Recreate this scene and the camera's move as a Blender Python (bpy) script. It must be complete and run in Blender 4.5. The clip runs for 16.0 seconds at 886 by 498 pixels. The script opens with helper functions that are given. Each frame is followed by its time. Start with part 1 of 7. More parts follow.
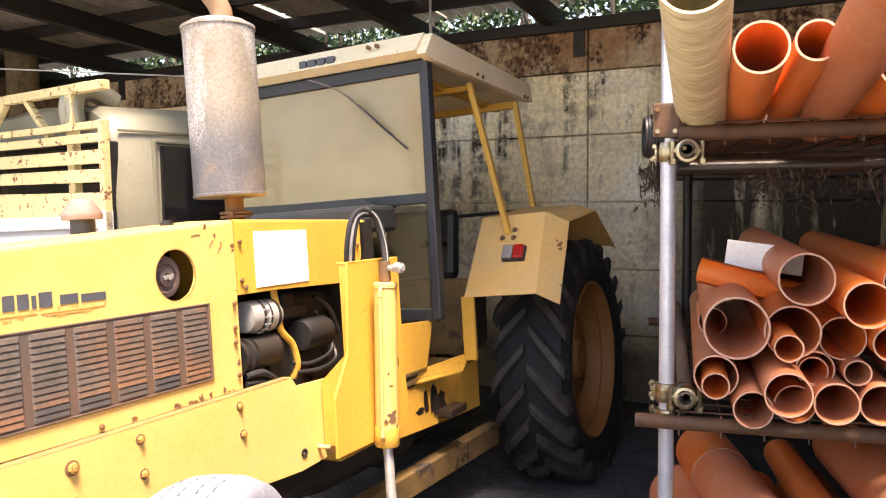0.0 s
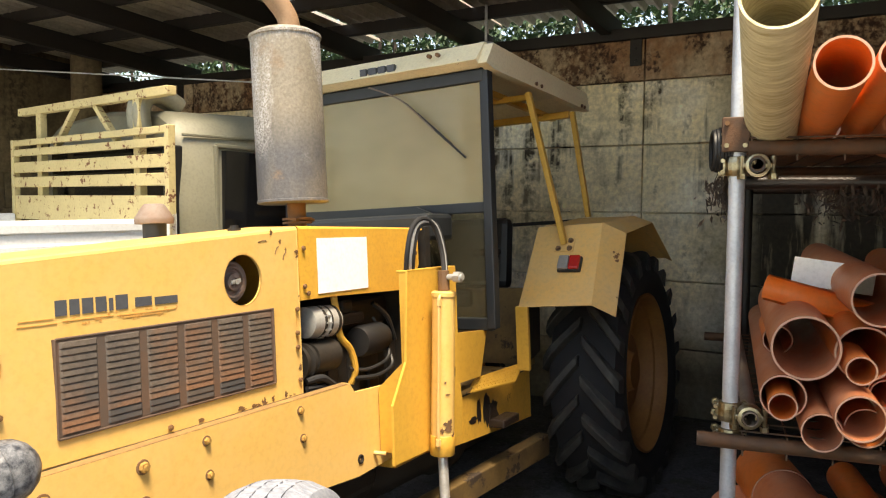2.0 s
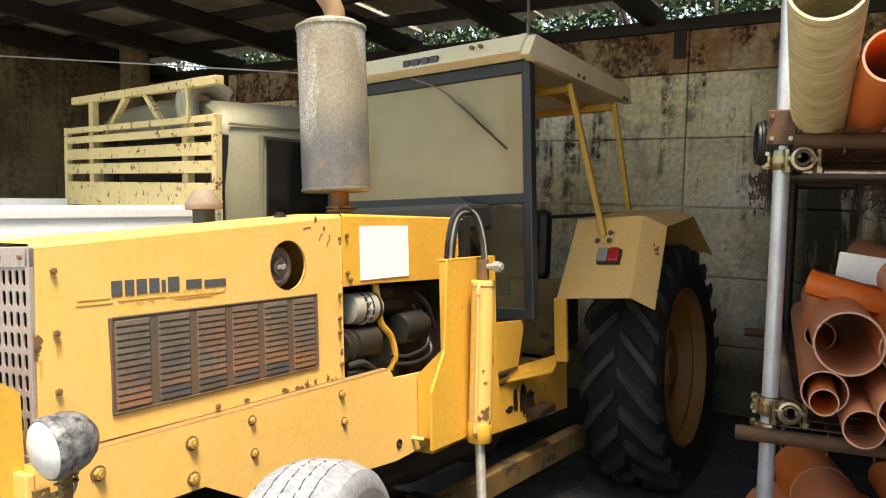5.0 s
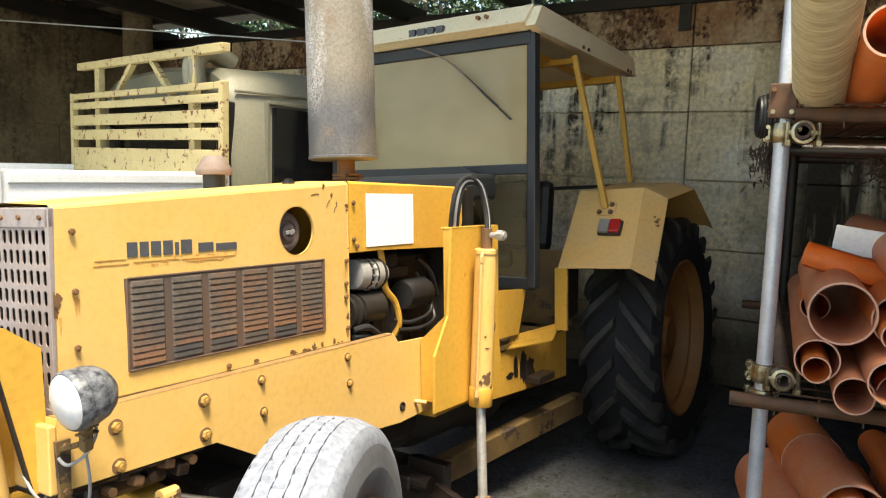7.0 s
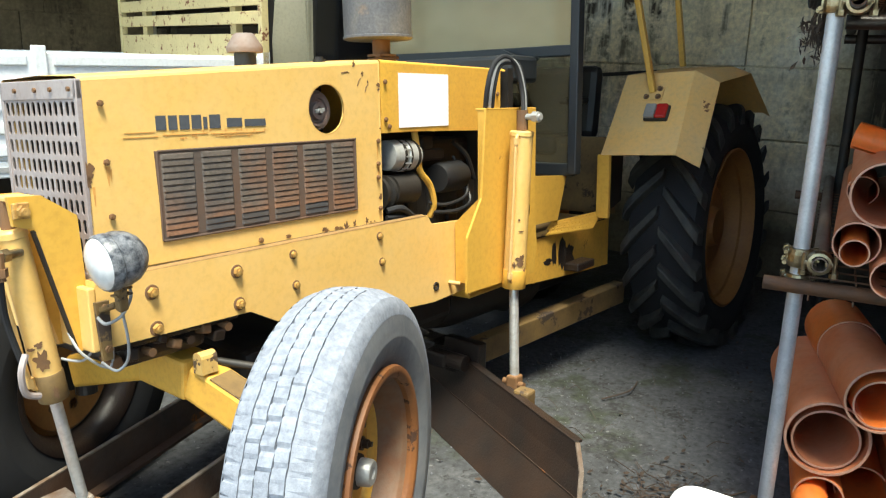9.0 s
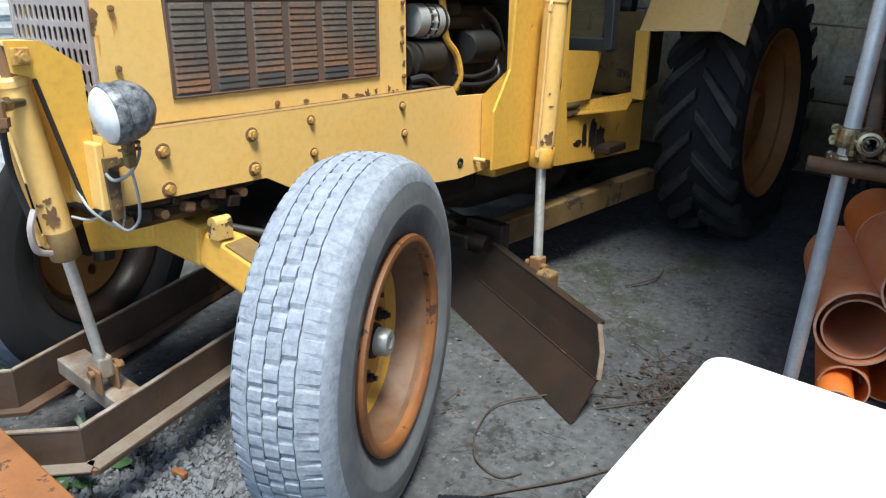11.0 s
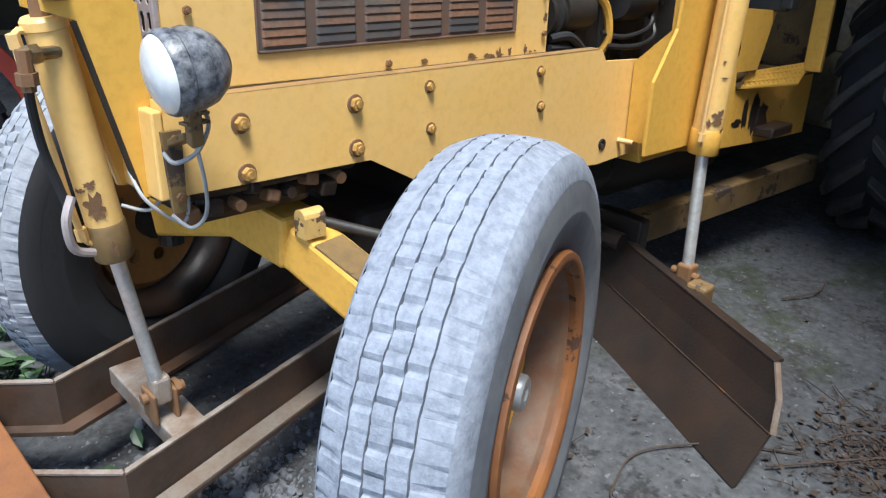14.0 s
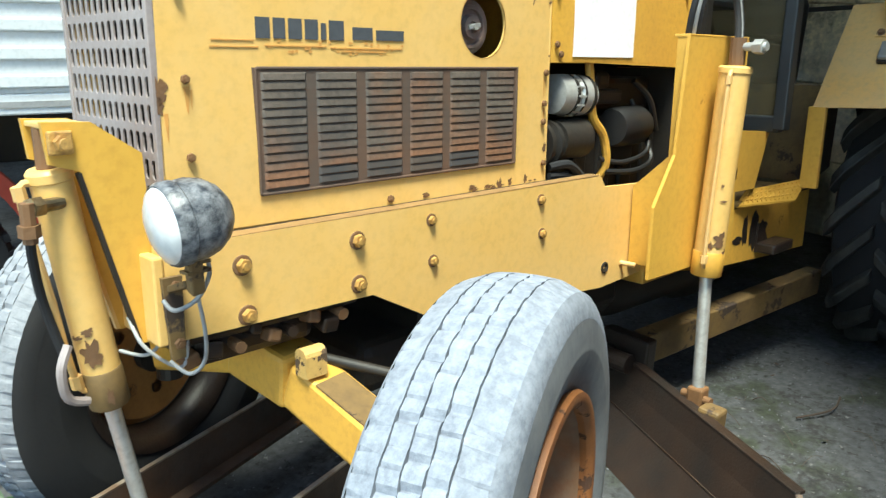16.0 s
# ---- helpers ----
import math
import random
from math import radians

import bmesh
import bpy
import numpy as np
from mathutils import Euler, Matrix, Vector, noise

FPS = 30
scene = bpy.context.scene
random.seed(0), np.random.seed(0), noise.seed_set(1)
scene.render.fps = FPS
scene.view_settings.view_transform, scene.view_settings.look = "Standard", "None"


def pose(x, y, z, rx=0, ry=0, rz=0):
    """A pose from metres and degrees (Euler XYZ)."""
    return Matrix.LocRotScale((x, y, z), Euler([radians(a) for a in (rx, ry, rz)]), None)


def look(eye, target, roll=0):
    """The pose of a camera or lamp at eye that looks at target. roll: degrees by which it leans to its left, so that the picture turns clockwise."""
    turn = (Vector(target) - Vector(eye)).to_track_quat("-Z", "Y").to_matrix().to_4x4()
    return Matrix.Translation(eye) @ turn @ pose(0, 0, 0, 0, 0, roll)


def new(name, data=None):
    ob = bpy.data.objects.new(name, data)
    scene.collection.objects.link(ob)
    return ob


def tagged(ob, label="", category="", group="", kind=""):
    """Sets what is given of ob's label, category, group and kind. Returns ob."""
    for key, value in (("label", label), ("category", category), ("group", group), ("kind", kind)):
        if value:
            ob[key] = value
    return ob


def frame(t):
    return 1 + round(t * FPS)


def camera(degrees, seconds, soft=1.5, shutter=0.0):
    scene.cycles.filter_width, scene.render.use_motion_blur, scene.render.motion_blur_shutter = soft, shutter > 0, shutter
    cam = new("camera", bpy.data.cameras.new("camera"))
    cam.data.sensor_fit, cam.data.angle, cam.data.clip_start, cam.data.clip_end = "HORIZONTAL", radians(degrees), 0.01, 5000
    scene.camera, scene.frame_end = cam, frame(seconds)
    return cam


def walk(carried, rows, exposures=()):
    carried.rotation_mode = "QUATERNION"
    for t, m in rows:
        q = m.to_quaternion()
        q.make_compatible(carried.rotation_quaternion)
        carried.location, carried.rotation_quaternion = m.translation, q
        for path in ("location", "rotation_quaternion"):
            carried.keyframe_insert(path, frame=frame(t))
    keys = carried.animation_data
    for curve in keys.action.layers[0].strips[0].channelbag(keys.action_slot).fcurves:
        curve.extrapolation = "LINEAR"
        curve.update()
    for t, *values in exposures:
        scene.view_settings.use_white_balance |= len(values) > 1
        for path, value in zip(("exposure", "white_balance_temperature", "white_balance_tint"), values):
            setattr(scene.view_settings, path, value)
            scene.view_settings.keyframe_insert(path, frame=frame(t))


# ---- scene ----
cam = camera(60.81, 16.0, soft=1.15, shutter=0.25)
PATH = [
    (0, look((-1.010, -1.647, 1.614), (0.775, -0.757, 1.471), -0.71)),
    (0.5, look((-1.024, -1.635, 1.622), (0.747, -0.715, 1.488), -0.47)),
    (1, look((-1.028, -1.619, 1.626), (0.728, -0.671, 1.497), -0.23)),
    (1.5, look((-1.038, -1.601, 1.632), (0.708, -0.634, 1.502), 0.11)),
    (2, look((-1.041, -1.590, 1.631), (0.692, -0.601, 1.502), 0.36)),
    (2.5, look((-1.043, -1.580, 1.626), (0.680, -0.574, 1.497), 0.54)),
    (3, look((-1.050, -1.574, 1.625), (0.664, -0.552, 1.492), 0.69)),
    (3.5, look((-1.060, -1.576, 1.624), (0.643, -0.537, 1.487), 0.82)),
    (4, look((-1.064, -1.582, 1.625), (0.625, -0.522, 1.482), 0.91)),
    (6.5, look((-1.118, -1.609, 1.615), (0.561, -0.537, 1.432), 1.59)),
    (7, look((-1.131, -1.613, 1.611), (0.546, -0.546, 1.387), 1.79)),
    (7.5, look((-1.124, -1.664, 1.598), (0.528, -0.569, 1.328), 1.57)),
    (8, look((-1.119, -1.691, 1.580), (0.503, -0.571, 1.243), 1.43)),
    (8.5, look((-1.109, -1.705, 1.564), (0.480, -0.562, 1.154), 1.37)),
    (9, look((-1.086, -1.705, 1.552), (0.466, -0.542, 1.061), 1.49)),
    (9.5, look((-1.066, -1.696, 1.534), (0.458, -0.529, 0.974), 1.78)),
    (10, look((-1.053, -1.690, 1.507), (0.448, -0.527, 0.880), 2.01)),
    (10.2, look((-1.053, -1.684, 1.495), (0.443, -0.527, 0.844), 2.09)),
    (12.3, look((-0.923, -1.553, 1.401), (0.445, -0.399, 0.508), 3.01)),
    (12.5, look((-0.908, -1.513, 1.390), (0.456, -0.359, 0.491), 3.15)),
    (13, look((-0.867, -1.404, 1.363), (0.485, -0.234, 0.467), 3.23)),
    (13.5, look((-0.816, -1.293, 1.352), (0.522, -0.097, 0.470), 3.50)),
    (14, look((-0.740, -1.228, 1.357), (0.542, 0.045, 0.500), 3.20)),
    (14.5, look((-0.699, -1.186, 1.359), (0.542, 0.150, 0.537), 2.43)),
    (15, look((-0.719, -1.180, 1.389), (0.498, 0.208, 0.619), 1.81)),
    (15.5, look((-0.722, -1.189, 1.401), (0.521, 0.217, 0.709), 1.64)),
    (16, look((-0.713, -1.192, 1.409), (0.628, 0.165, 0.808), 2.10)),
]
walk(cam, PATH, exposures=[(0.0, 3.0, 8300, 22), (1.0, 2.55, 8600, 16), (2.0, 2.30, 8700, 9), (4.0, 2.24, 8800, 7), (8.0, 2.28, 7500, 2), (10.0, 2.14, 6500, -4), (12.5, 1.76, 6100, 6), (14.0, 1.84, 6000, 5), (16.0, 2.16, 6500, -8)])

# ---- daylight: veiled high sun over the open yard before the shed ----
world = bpy.data.worlds.new("sky")
scene.world = world
world.use_nodes = True
wn = world.node_tree.nodes
sky = wn.new("ShaderNodeTexSky")
sky.sky_type, sky.sun_disc = "NISHITA", False
sky.sun_elevation, sky.sun_rotation = radians(71), radians(225)
world.node_tree.links.new(sky.outputs[0], wn["Background"].inputs[0])
wn["Background"].inputs[1].default_value = 0.092
sun = new("sun", bpy.data.lights.new("sun", "SUN"))
sun.data.energy, sun.data.angle, sun.data.color = 2.1, radians(18), (1.0, 0.95, 0.88)
sun.matrix_world = look((-2.2, -2.2, 9.0), (0.0, 0.0, 0.0))


# ---- materials ----
def mat(name, base, rough=0.6, metal=0.0, second=None, amount=0.35, scale=5.0, fine=70.0, bump=0.15,
        wear=None, wear_at=0.62, wear_scale=4.0, wear_rough=0.85, stretch=(1, 1, 1), per_object=0.0, coat=0.0, dust=None, dust_amount=0.0, streak=None, streak_amount=0.7, world=False):
    """A weathered surface: base broken by a second colour, wear patches in their own colour, and fine relief."""
    m = bpy.data.materials.new(name)
    m.use_nodes = True
    nt = m.node_tree
    n, l = nt.nodes, nt.links
    b = n["Principled BSDF"]
    b.inputs["Roughness"].default_value, b.inputs["Metallic"].default_value = rough, metal
    b.inputs["Coat Weight"].default_value = coat
    tc = n.new("ShaderNodeTexCoord")
    mp = n.new("ShaderNodeMapping")
    mp.inputs["Scale"].default_value = stretch
    where = n.new("ShaderNodeNewGeometry").outputs["Position"] if world else tc.outputs["Object"]
    l.new(where, mp.inputs[0])

    def nz(s, detail=5.0, rough_=0.6):
        t = n.new("ShaderNodeTexNoise")
        t.inputs["Scale"].default_value, t.inputs["Detail"].default_value, t.inputs["Roughness"].default_value = s, detail, rough_
        l.new(mp.outputs[0], t.inputs["Vector"])
        return t.outputs["Fac"]

    def ramp(src, a, c):
        r = n.new("ShaderNodeMapRange")
        r.inputs["From Min"].default_value, r.inputs["From Max"].default_value = a, c
        l.new(src, r.inputs["Value"])
        return r.outputs[0]

    def mix(fac, a, c, k=1.0):
        x = n.new("ShaderNodeMix")
        x.data_type = "RGBA"
        if k != 1.0:
            g = n.new("ShaderNodeMath")
            g.operation = "MULTIPLY"
            g.inputs[1].default_value = k
            l.new(fac, g.inputs[0])
            fac = g.outputs[0]
        l.new(fac, x.inputs["Factor"])
        for s, v in ((x.inputs["A"], a), (x.inputs["B"], c)):
            if isinstance(v, tuple):
                s.default_value = (*v, 1)
            else:
                l.new(v, s)
        return x.outputs["Result"]

    second = second or tuple(c * 0.6 for c in base)
    col = mix(ramp(nz(scale), 0.35, 0.7), base, second, amount)
    col = mix(ramp(nz(fine, 3.0), 0.45, 0.75), col, tuple(c * 0.7 for c in second), 0.35)
    if per_object:
        oi = n.new("ShaderNodeObjectInfo")
        hs = n.new("ShaderNodeHueSaturation")
        v = n.new("ShaderNodeMapRange")
        v.inputs["To Min"].default_value, v.inputs["To Max"].default_value = 1 - per_object, 1 + per_object
        l.new(oi.outputs["Random"], v.inputs["Value"])
        l.new(v.outputs[0], hs.inputs["Value"])
        l.new(col, hs.inputs["Color"])
        col = hs.outputs["Color"]
    if dust:
        col = mix(ramp(nz(scale * 2.3, 6.0, 0.7), 0.38, 0.62), col, dust, dust_amount)
    if streak:
        m2 = n.new("ShaderNodeMapping")
        m2.inputs["Scale"].default_value = (2.6, 2.6, 0.22)
        l.new(where, m2.inputs[0])
        st = n.new("ShaderNodeTexNoise")
        st.inputs["Scale"].default_value, st.inputs["Detail"].default_value, st.inputs["Roughness"].default_value = 1.7, 7.0, 0.66
        l.new(m2.outputs[0], st.inputs["Vector"])
        col = mix(ramp(st.outputs["Fac"], 0.485, 0.585), col, streak, streak_amount)
    height = nz(fine, 4.0)
    if wear:
        w = ramp(nz(wear_scale, 8.0, 0.68), wear_at, wear_at + 0.03)
        col = mix(w, col, wear)
        rr = n.new("ShaderNodeMapRange")
        rr.inputs["To Min"].default_value, rr.inputs["To Max"].default_value = rough, wear_rough
        l.new(w, rr.inputs["Value"])
        l.new(rr.outputs[0], b.inputs["Roughness"])
        if metal:
            mm = n.new("ShaderNodeMapRange")
            mm.inputs["To Min"].default_value, mm.inputs["To Max"].default_value = metal, 0.0
            l.new(w, mm.inputs["Value"])
            l.new(mm.outputs[0], b.inputs["Metallic"])
    l.new(col, b.inputs["Base Color"])
    if bump:
        bp = n.new("ShaderNodeBump")
        bp.inputs["Strength"].default_value, bp.inputs["Distance"].default_value = bump, 0.004
        l.new(height, bp.inputs["Height"])
        l.new(bp.outputs[0], b.inputs["Normal"])
    return m


def glass_mat(name, tint, rough=0.02, dusty=0.0):
    m = bpy.data.materials.new(name)
    m.use_nodes = True
    n, l = m.node_tree.nodes, m.node_tree.links
    out = n["Material Output"]
    tr, gl, mx, fr = (n.new("ShaderNodeBsdfTransparent"), n.new("ShaderNodeBsdfGlossy"), n.new("ShaderNodeMixShader"), n.new("ShaderNodeFresnel"))
    tr.inputs[0].default_value = (*tint, 1)
    gl.inputs["Roughness"].default_value = rough
    fr.inputs[0].default_value = 1.5
    l.new(fr.outputs[0], mx.inputs[0])
    l.new(tr.outputs[0], mx.inputs[1])
    l.new(gl.outputs[0], mx.inputs[2])
    last = mx.outputs[0]
    if dusty:
        df, m2, ns, rp = (n.new("ShaderNodeBsdfDiffuse"), n.new("ShaderNodeMixShader"), n.new("ShaderNodeTexNoise"), n.new("ShaderNodeMapRange"))
        df.inputs[0].default_value = (0.50, 0.43, 0.27, 1)
        ns.inputs["Scale"].default_value = 2.5
        rp.inputs["To Min"].default_value, rp.inputs["To Max"].default_value = dusty * 0.7, dusty * 1.3
        l.new(ns.outputs["Fac"], rp.inputs["Value"])
        l.new(rp.outputs[0], m2.inputs[0])
        l.new(last, m2.inputs[1])
        l.new(df.outputs[0], m2.inputs[2])
        last = m2.outputs[0]
    l.new(last, out.inputs["Surface"])
    return m


def layered(name, base, layers, rough=0.9, bump=0.4, bump_scale=28.0, grain=0.25):
    """Ground and walls: a base, then stains and painted shade laid over it, each a noise of its own stretch, edge and
    broken grain.
    """
    m = bpy.data.materials.new(name)
    m.use_nodes = True
    n, l = m.node_tree.nodes, m.node_tree.links
    b = n["Principled BSDF"]
    b.inputs["Roughness"].default_value = rough
    pos = n.new("ShaderNodeNewGeometry").outputs["Position"]

    def nz(scale, stretch=(1, 1, 1), detail=6.0, shift=0.0):
        mp, t = n.new("ShaderNodeMapping"), n.new("ShaderNodeTexNoise")
        mp.inputs["Scale"].default_value = stretch
        mp.inputs["Location"].default_value = (shift, shift * 1.7, shift * 0.6)
        l.new(pos, mp.inputs[0])
        t.inputs["Scale"].default_value, t.inputs["Detail"].default_value, t.inputs["Roughness"].default_value = scale, detail, 0.62
        l.new(mp.outputs[0], t.inputs["Vector"])
        return t.outputs["Fac"]

    def rng_(src, a, c, lo=0.0, hi=1.0):
        r = n.new("ShaderNodeMapRange")
        for k, v in (("From Min", a), ("From Max", c), ("To Min", lo), ("To Max", hi)):
            r.inputs[k].default_value = v
        l.new(src, r.inputs["Value"])
        return r.outputs[0]

    def times(a, c):
        g = n.new("ShaderNodeMath")
        g.operation = "MULTIPLY"
        l.new(a, g.inputs[0])
        l.new(c, g.inputs[1])
        return g.outputs[0]

    fine = nz(bump_scale, (1, 1, 1), 5.0)
    col = None
    for k, (tint, scale, stretch, a, c, amount, broken, band) in enumerate(layers):
        f = rng_(nz(scale, stretch, 6.0, 3.1 * k + 1), a, c, 0.0, amount)
        if broken:
            f = times(f, rng_(nz(broken, (1, 1, 1), 4.0, 7.7 * k), 0.40, 0.58))
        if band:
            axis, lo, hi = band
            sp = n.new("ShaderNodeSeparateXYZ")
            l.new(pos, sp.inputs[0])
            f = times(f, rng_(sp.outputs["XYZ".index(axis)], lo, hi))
        x = n.new("ShaderNodeMix")
        x.data_type = "RGBA"
        l.new(f, x.inputs["Factor"])
        if col is None:
            x.inputs["A"].default_value = (*base, 1)
        else:
            l.new(col, x.inputs["A"])
        x.inputs["B"].default_value = (*tint, 1)
        col = x.outputs["Result"]
    hs = n.new("ShaderNodeHueSaturation")
    l.new(rng_(fine, 0.3, 0.7, 1.0 - grain, 1.0 + grain), hs.inputs["Value"])
    l.new(col, hs.inputs["Color"])
    l.new(hs.outputs["Color"], b.inputs["Base Color"])
    bp = n.new("ShaderNodeBump")
    bp.inputs["Strength"].default_value, bp.inputs["Distance"].default_value = bump, 0.006
    l.new(fine, bp.inputs["Height"])
    l.new(bp.outputs[0], b.inputs["Normal"])
    return m


RUST = (0.16, 0.06, 0.025)
YELLOW = mat("yellow_paint", (0.735, 0.450, 0.138), 0.38, second=(0.65, 0.385, 0.105), amount=0.5, scale=2.2, fine=45, bump=0.05, dust=(0.73, 0.51, 0.23), dust_amount=0.3, wear=(0.20, 0.085, 0.03), wear_at=0.735, wear_scale=3.2)
YELLOW_OLD = mat("worn_yellow_paint", (0.70, 0.385, 0.060), 0.48, second=(0.52, 0.27, 0.055), amount=0.6, scale=4, fine=60, bump=0.08, wear=(0.13, 0.07, 0.04), wear_at=0.665, wear_scale=5.0)
# Yellow darkened for faces turned from the light; cab posts share it.
TOWER_YELLOW = mat("deep_and_shaded_yellow_paint", (0.64, 0.365, 0.062), 0.42, second=(0.54, 0.285, 0.05), amount=0.5, scale=2.4, fine=45, bump=0.06, wear=(0.17, 0.08, 0.03), wear_at=0.70, wear_scale=4)
CLIP = mat("chipped_yellow_paint", (0.60, 0.38, 0.12), 0.5, second=(0.40, 0.26, 0.10), amount=0.6, scale=12, fine=60, bump=0.1, wear=(0.08, 0.05, 0.03), wear_at=0.54, wear_scale=26)
# For grimy parts, and for the cab rear panel's painted shade.
YELLOW_GRIME_SHADE = mat("grimy_and_shaded_yellow_paint", (0.21, 0.130, 0.045), 0.6, second=(0.085, 0.055, 0.030), amount=0.9, scale=6, fine=60, bump=0.15, wear=(0.05, 0.033, 0.024), wear_at=0.57, wear_scale=7)
LEDGE_DARK = mat("ledge_brown_tone", (0.30, 0.175, 0.06), 0.8, second=(0.16, 0.09, 0.04), amount=0.8, scale=14, fine=80, bump=0.2)
YELLOW_DIM = mat("dusty_yellow_paint", (0.74, 0.425, 0.125), 0.55, second=(0.60, 0.42, 0.20), amount=0.7, scale=4, fine=50, bump=0.08, wear=(0.15, 0.08, 0.04), wear_at=0.70, wear_scale=4.0)
BOLT = mat("oxidised_bolt_steel", (0.60, 0.36, 0.10), 0.55, metal=0.3, second=(0.26, 0.13, 0.05), amount=0.9, scale=60, fine=200, bump=0.3)
WASHER = mat("dark_rusty_washer", (0.13, 0.075, 0.04), 0.7, second=(0.24, 0.12, 0.05), amount=0.8, scale=50, fine=200, bump=0.3)
CREAM = mat("cream_paint", (0.87, 0.77, 0.53), 0.45, second=(0.74, 0.61, 0.37), amount=0.5, scale=3, bump=0.05, wear=RUST, wear_at=0.70, wear_scale=6.0)
RUSTY = mat("rusty_steel", (0.12, 0.064, 0.032), 0.75, second=(0.22, 0.105, 0.036), amount=0.8, scale=9, fine=120, bump=0.35)
RUST_DARK = mat("dark_rusty_steel", (0.015, 0.0125, 0.0115), 0.36, second=(0.042, 0.023, 0.015), amount=0.8, scale=5, fine=110, bump=0.3, dust=(0.045, 0.038, 0.033), dust_amount=0.15)
RIM_INNER = mat("brown_rusted_rim_steel", (0.105, 0.050, 0.027), 0.6, second=(0.22, 0.090, 0.034), amount=0.9, scale=8, fine=70, bump=0.3, dust=(0.19, 0.15, 0.105), dust_amount=0.4)
SCRAPER_RUST = mat("dusty_rusted_beam_steel", (0.030, 0.022, 0.018), 0.5, second=(0.12, 0.052, 0.022), amount=0.75, scale=4, fine=90, bump=0.3, dust=(0.14, 0.115, 0.095), dust_amount=0.25, wear=(0.26, 0.105, 0.035), wear_at=0.60, wear_scale=5)
RUST_ORANGE = mat("orange_rusted_paint", (0.135, 0.050, 0.019), 0.55, second=(0.27, 0.105, 0.030), amount=0.95, scale=7, fine=90, bump=0.35, dust=(0.22, 0.090, 0.030), dust_amount=0.45, wear=(0.06, 0.028, 0.016), wear_at=0.60, wear_scale=14)
LOUVRE = mat("rusted_louvre_steel", (0.088, 0.066, 0.053), 0.65, second=(0.16, 0.078, 0.042), amount=0.7, scale=5, fine=90, bump=0.25, world=True)
LOUVRE_SLAT = layered("sooty_louvre_steel", (0.105, 0.084, 0.068), [
    ((0.070, 0.060, 0.054), 6.0, (1, 1, 1), 0.44, 0.60, 0.8, 0, None),
    ((0.17, 0.085, 0.048), 4.5, (1, 1, 1), 0.50, 0.64, 0.75, 0, None),
    ((0.21, 0.098, 0.050), 5.0, (1, 1, 1.6), 0.40, 0.62, 0.8, 0, ("Z", 1.19, 1.09)),
    ((0.24, 0.20, 0.17), 9.0, (1, 1, 1.6), 0.64, 0.70, 0.6, 0, None)], rough=0.55, bump=0.3, bump_scale=80)
# Rusty yellow, darkened because these wheels stand in shade.
REAR_RIM = mat("rusty_shaded_yellow_paint", (0.36, 0.155, 0.04), 0.6, second=(0.21, 0.09, 0.03), amount=0.7, scale=5, fine=60, bump=0.12)
LOUVRE_SOOT = mat("sooted_steel", (0.055, 0.053, 0.054), 0.5, second=(0.11, 0.08, 0.06), amount=0.8, scale=9, fine=90, bump=0.2, world=True)
GREYFRAME = mat("blue_grey_paint", (0.015, 0.019, 0.023), 0.5, second=(0.028, 0.031, 0.034), amount=0.5, scale=4, bump=0.05)
# Greasy black; also colours the sheets and strips that paint shade.
BLACK = mat("dark_grime_and_shade", (0.011, 0.010, 0.009), 0.6, second=(0.032, 0.022, 0.014), amount=0.6, scale=12, bump=0.3)
RUBBER = mat("black_rubber", (0.009, 0.009, 0.011), 0.85, second=(0.018, 0.018, 0.019), amount=0.6, scale=5, fine=60, bump=0.25)
RUBBER_DUSTY = mat("dusty_tread_rubber", (0.150, 0.166, 0.202), 0.9, second=(0.225, 0.247, 0.295), amount=0.85, scale=24, fine=140, bump=0.4, dust=(0.33, 0.355, 0.405), dust_amount=0.5)
RUBBER_WALL = mat("dusty_sidewall_rubber", (0.080, 0.087, 0.102), 0.7, second=(0.15, 0.158, 0.173), amount=0.8, scale=3, fine=40, bump=0.25, dust=(0.21, 0.212, 0.21), dust_amount=0.55)
RUBBER_FAR = mat("lightly_dusted_rubber", (0.16, 0.17, 0.19), 0.85, second=(0.24, 0.25, 0.275), amount=0.9, scale=14, fine=60, bump=0.6, dust=(0.30, 0.31, 0.335), dust_amount=0.6)
RUBBER_LUG = mat("worn_lug_rubber", (0.014, 0.014, 0.014), 0.7, second=(0.062, 0.060, 0.052), amount=0.9, scale=8, fine=60, bump=0.4, world=True)
MUFFLER = layered("flaked_silver_paint", (0.225, 0.198, 0.155), [
    ((0.110, 0.105, 0.100), 3.4, (1, 1, 0.5), 0.50, 0.62, 0.5, 140, None),
    ((0.075, 0.080, 0.093), 2.0, (1, 1, 0.5), 0.22, 0.46, 0.92, 0, ("Z", 1.98, 1.80)),
    ((0.48, 0.48, 0.485), 3.0, (1, 1, 0.35), 0.46, 0.55, 0.92, 130, ("Z", 1.76, 1.88)),
    ((0.21, 0.135, 0.080), 5.0, (1, 1, 1.5), 0.62, 0.72, 0.6, 0, None)], rough=0.5, bump=0.15, bump_scale=90)
CAP_RUST = mat("pale_rusted_cap", (0.20, 0.16, 0.135), 0.7, second=(0.17, 0.10, 0.07), amount=0.8, scale=12, fine=90, bump=0.2)
PIPE_RUST = mat("pale_rusted_pipe", (0.33, 0.21, 0.12), 0.7, second=(0.20, 0.11, 0.06), amount=0.8, scale=7, fine=90, bump=0.2)
STEEL = mat("galvanised_steel", (0.60, 0.62, 0.66), 0.42, metal=0.4, second=(0.38, 0.41, 0.46), amount=0.6, scale=14, fine=120, bump=0.12)
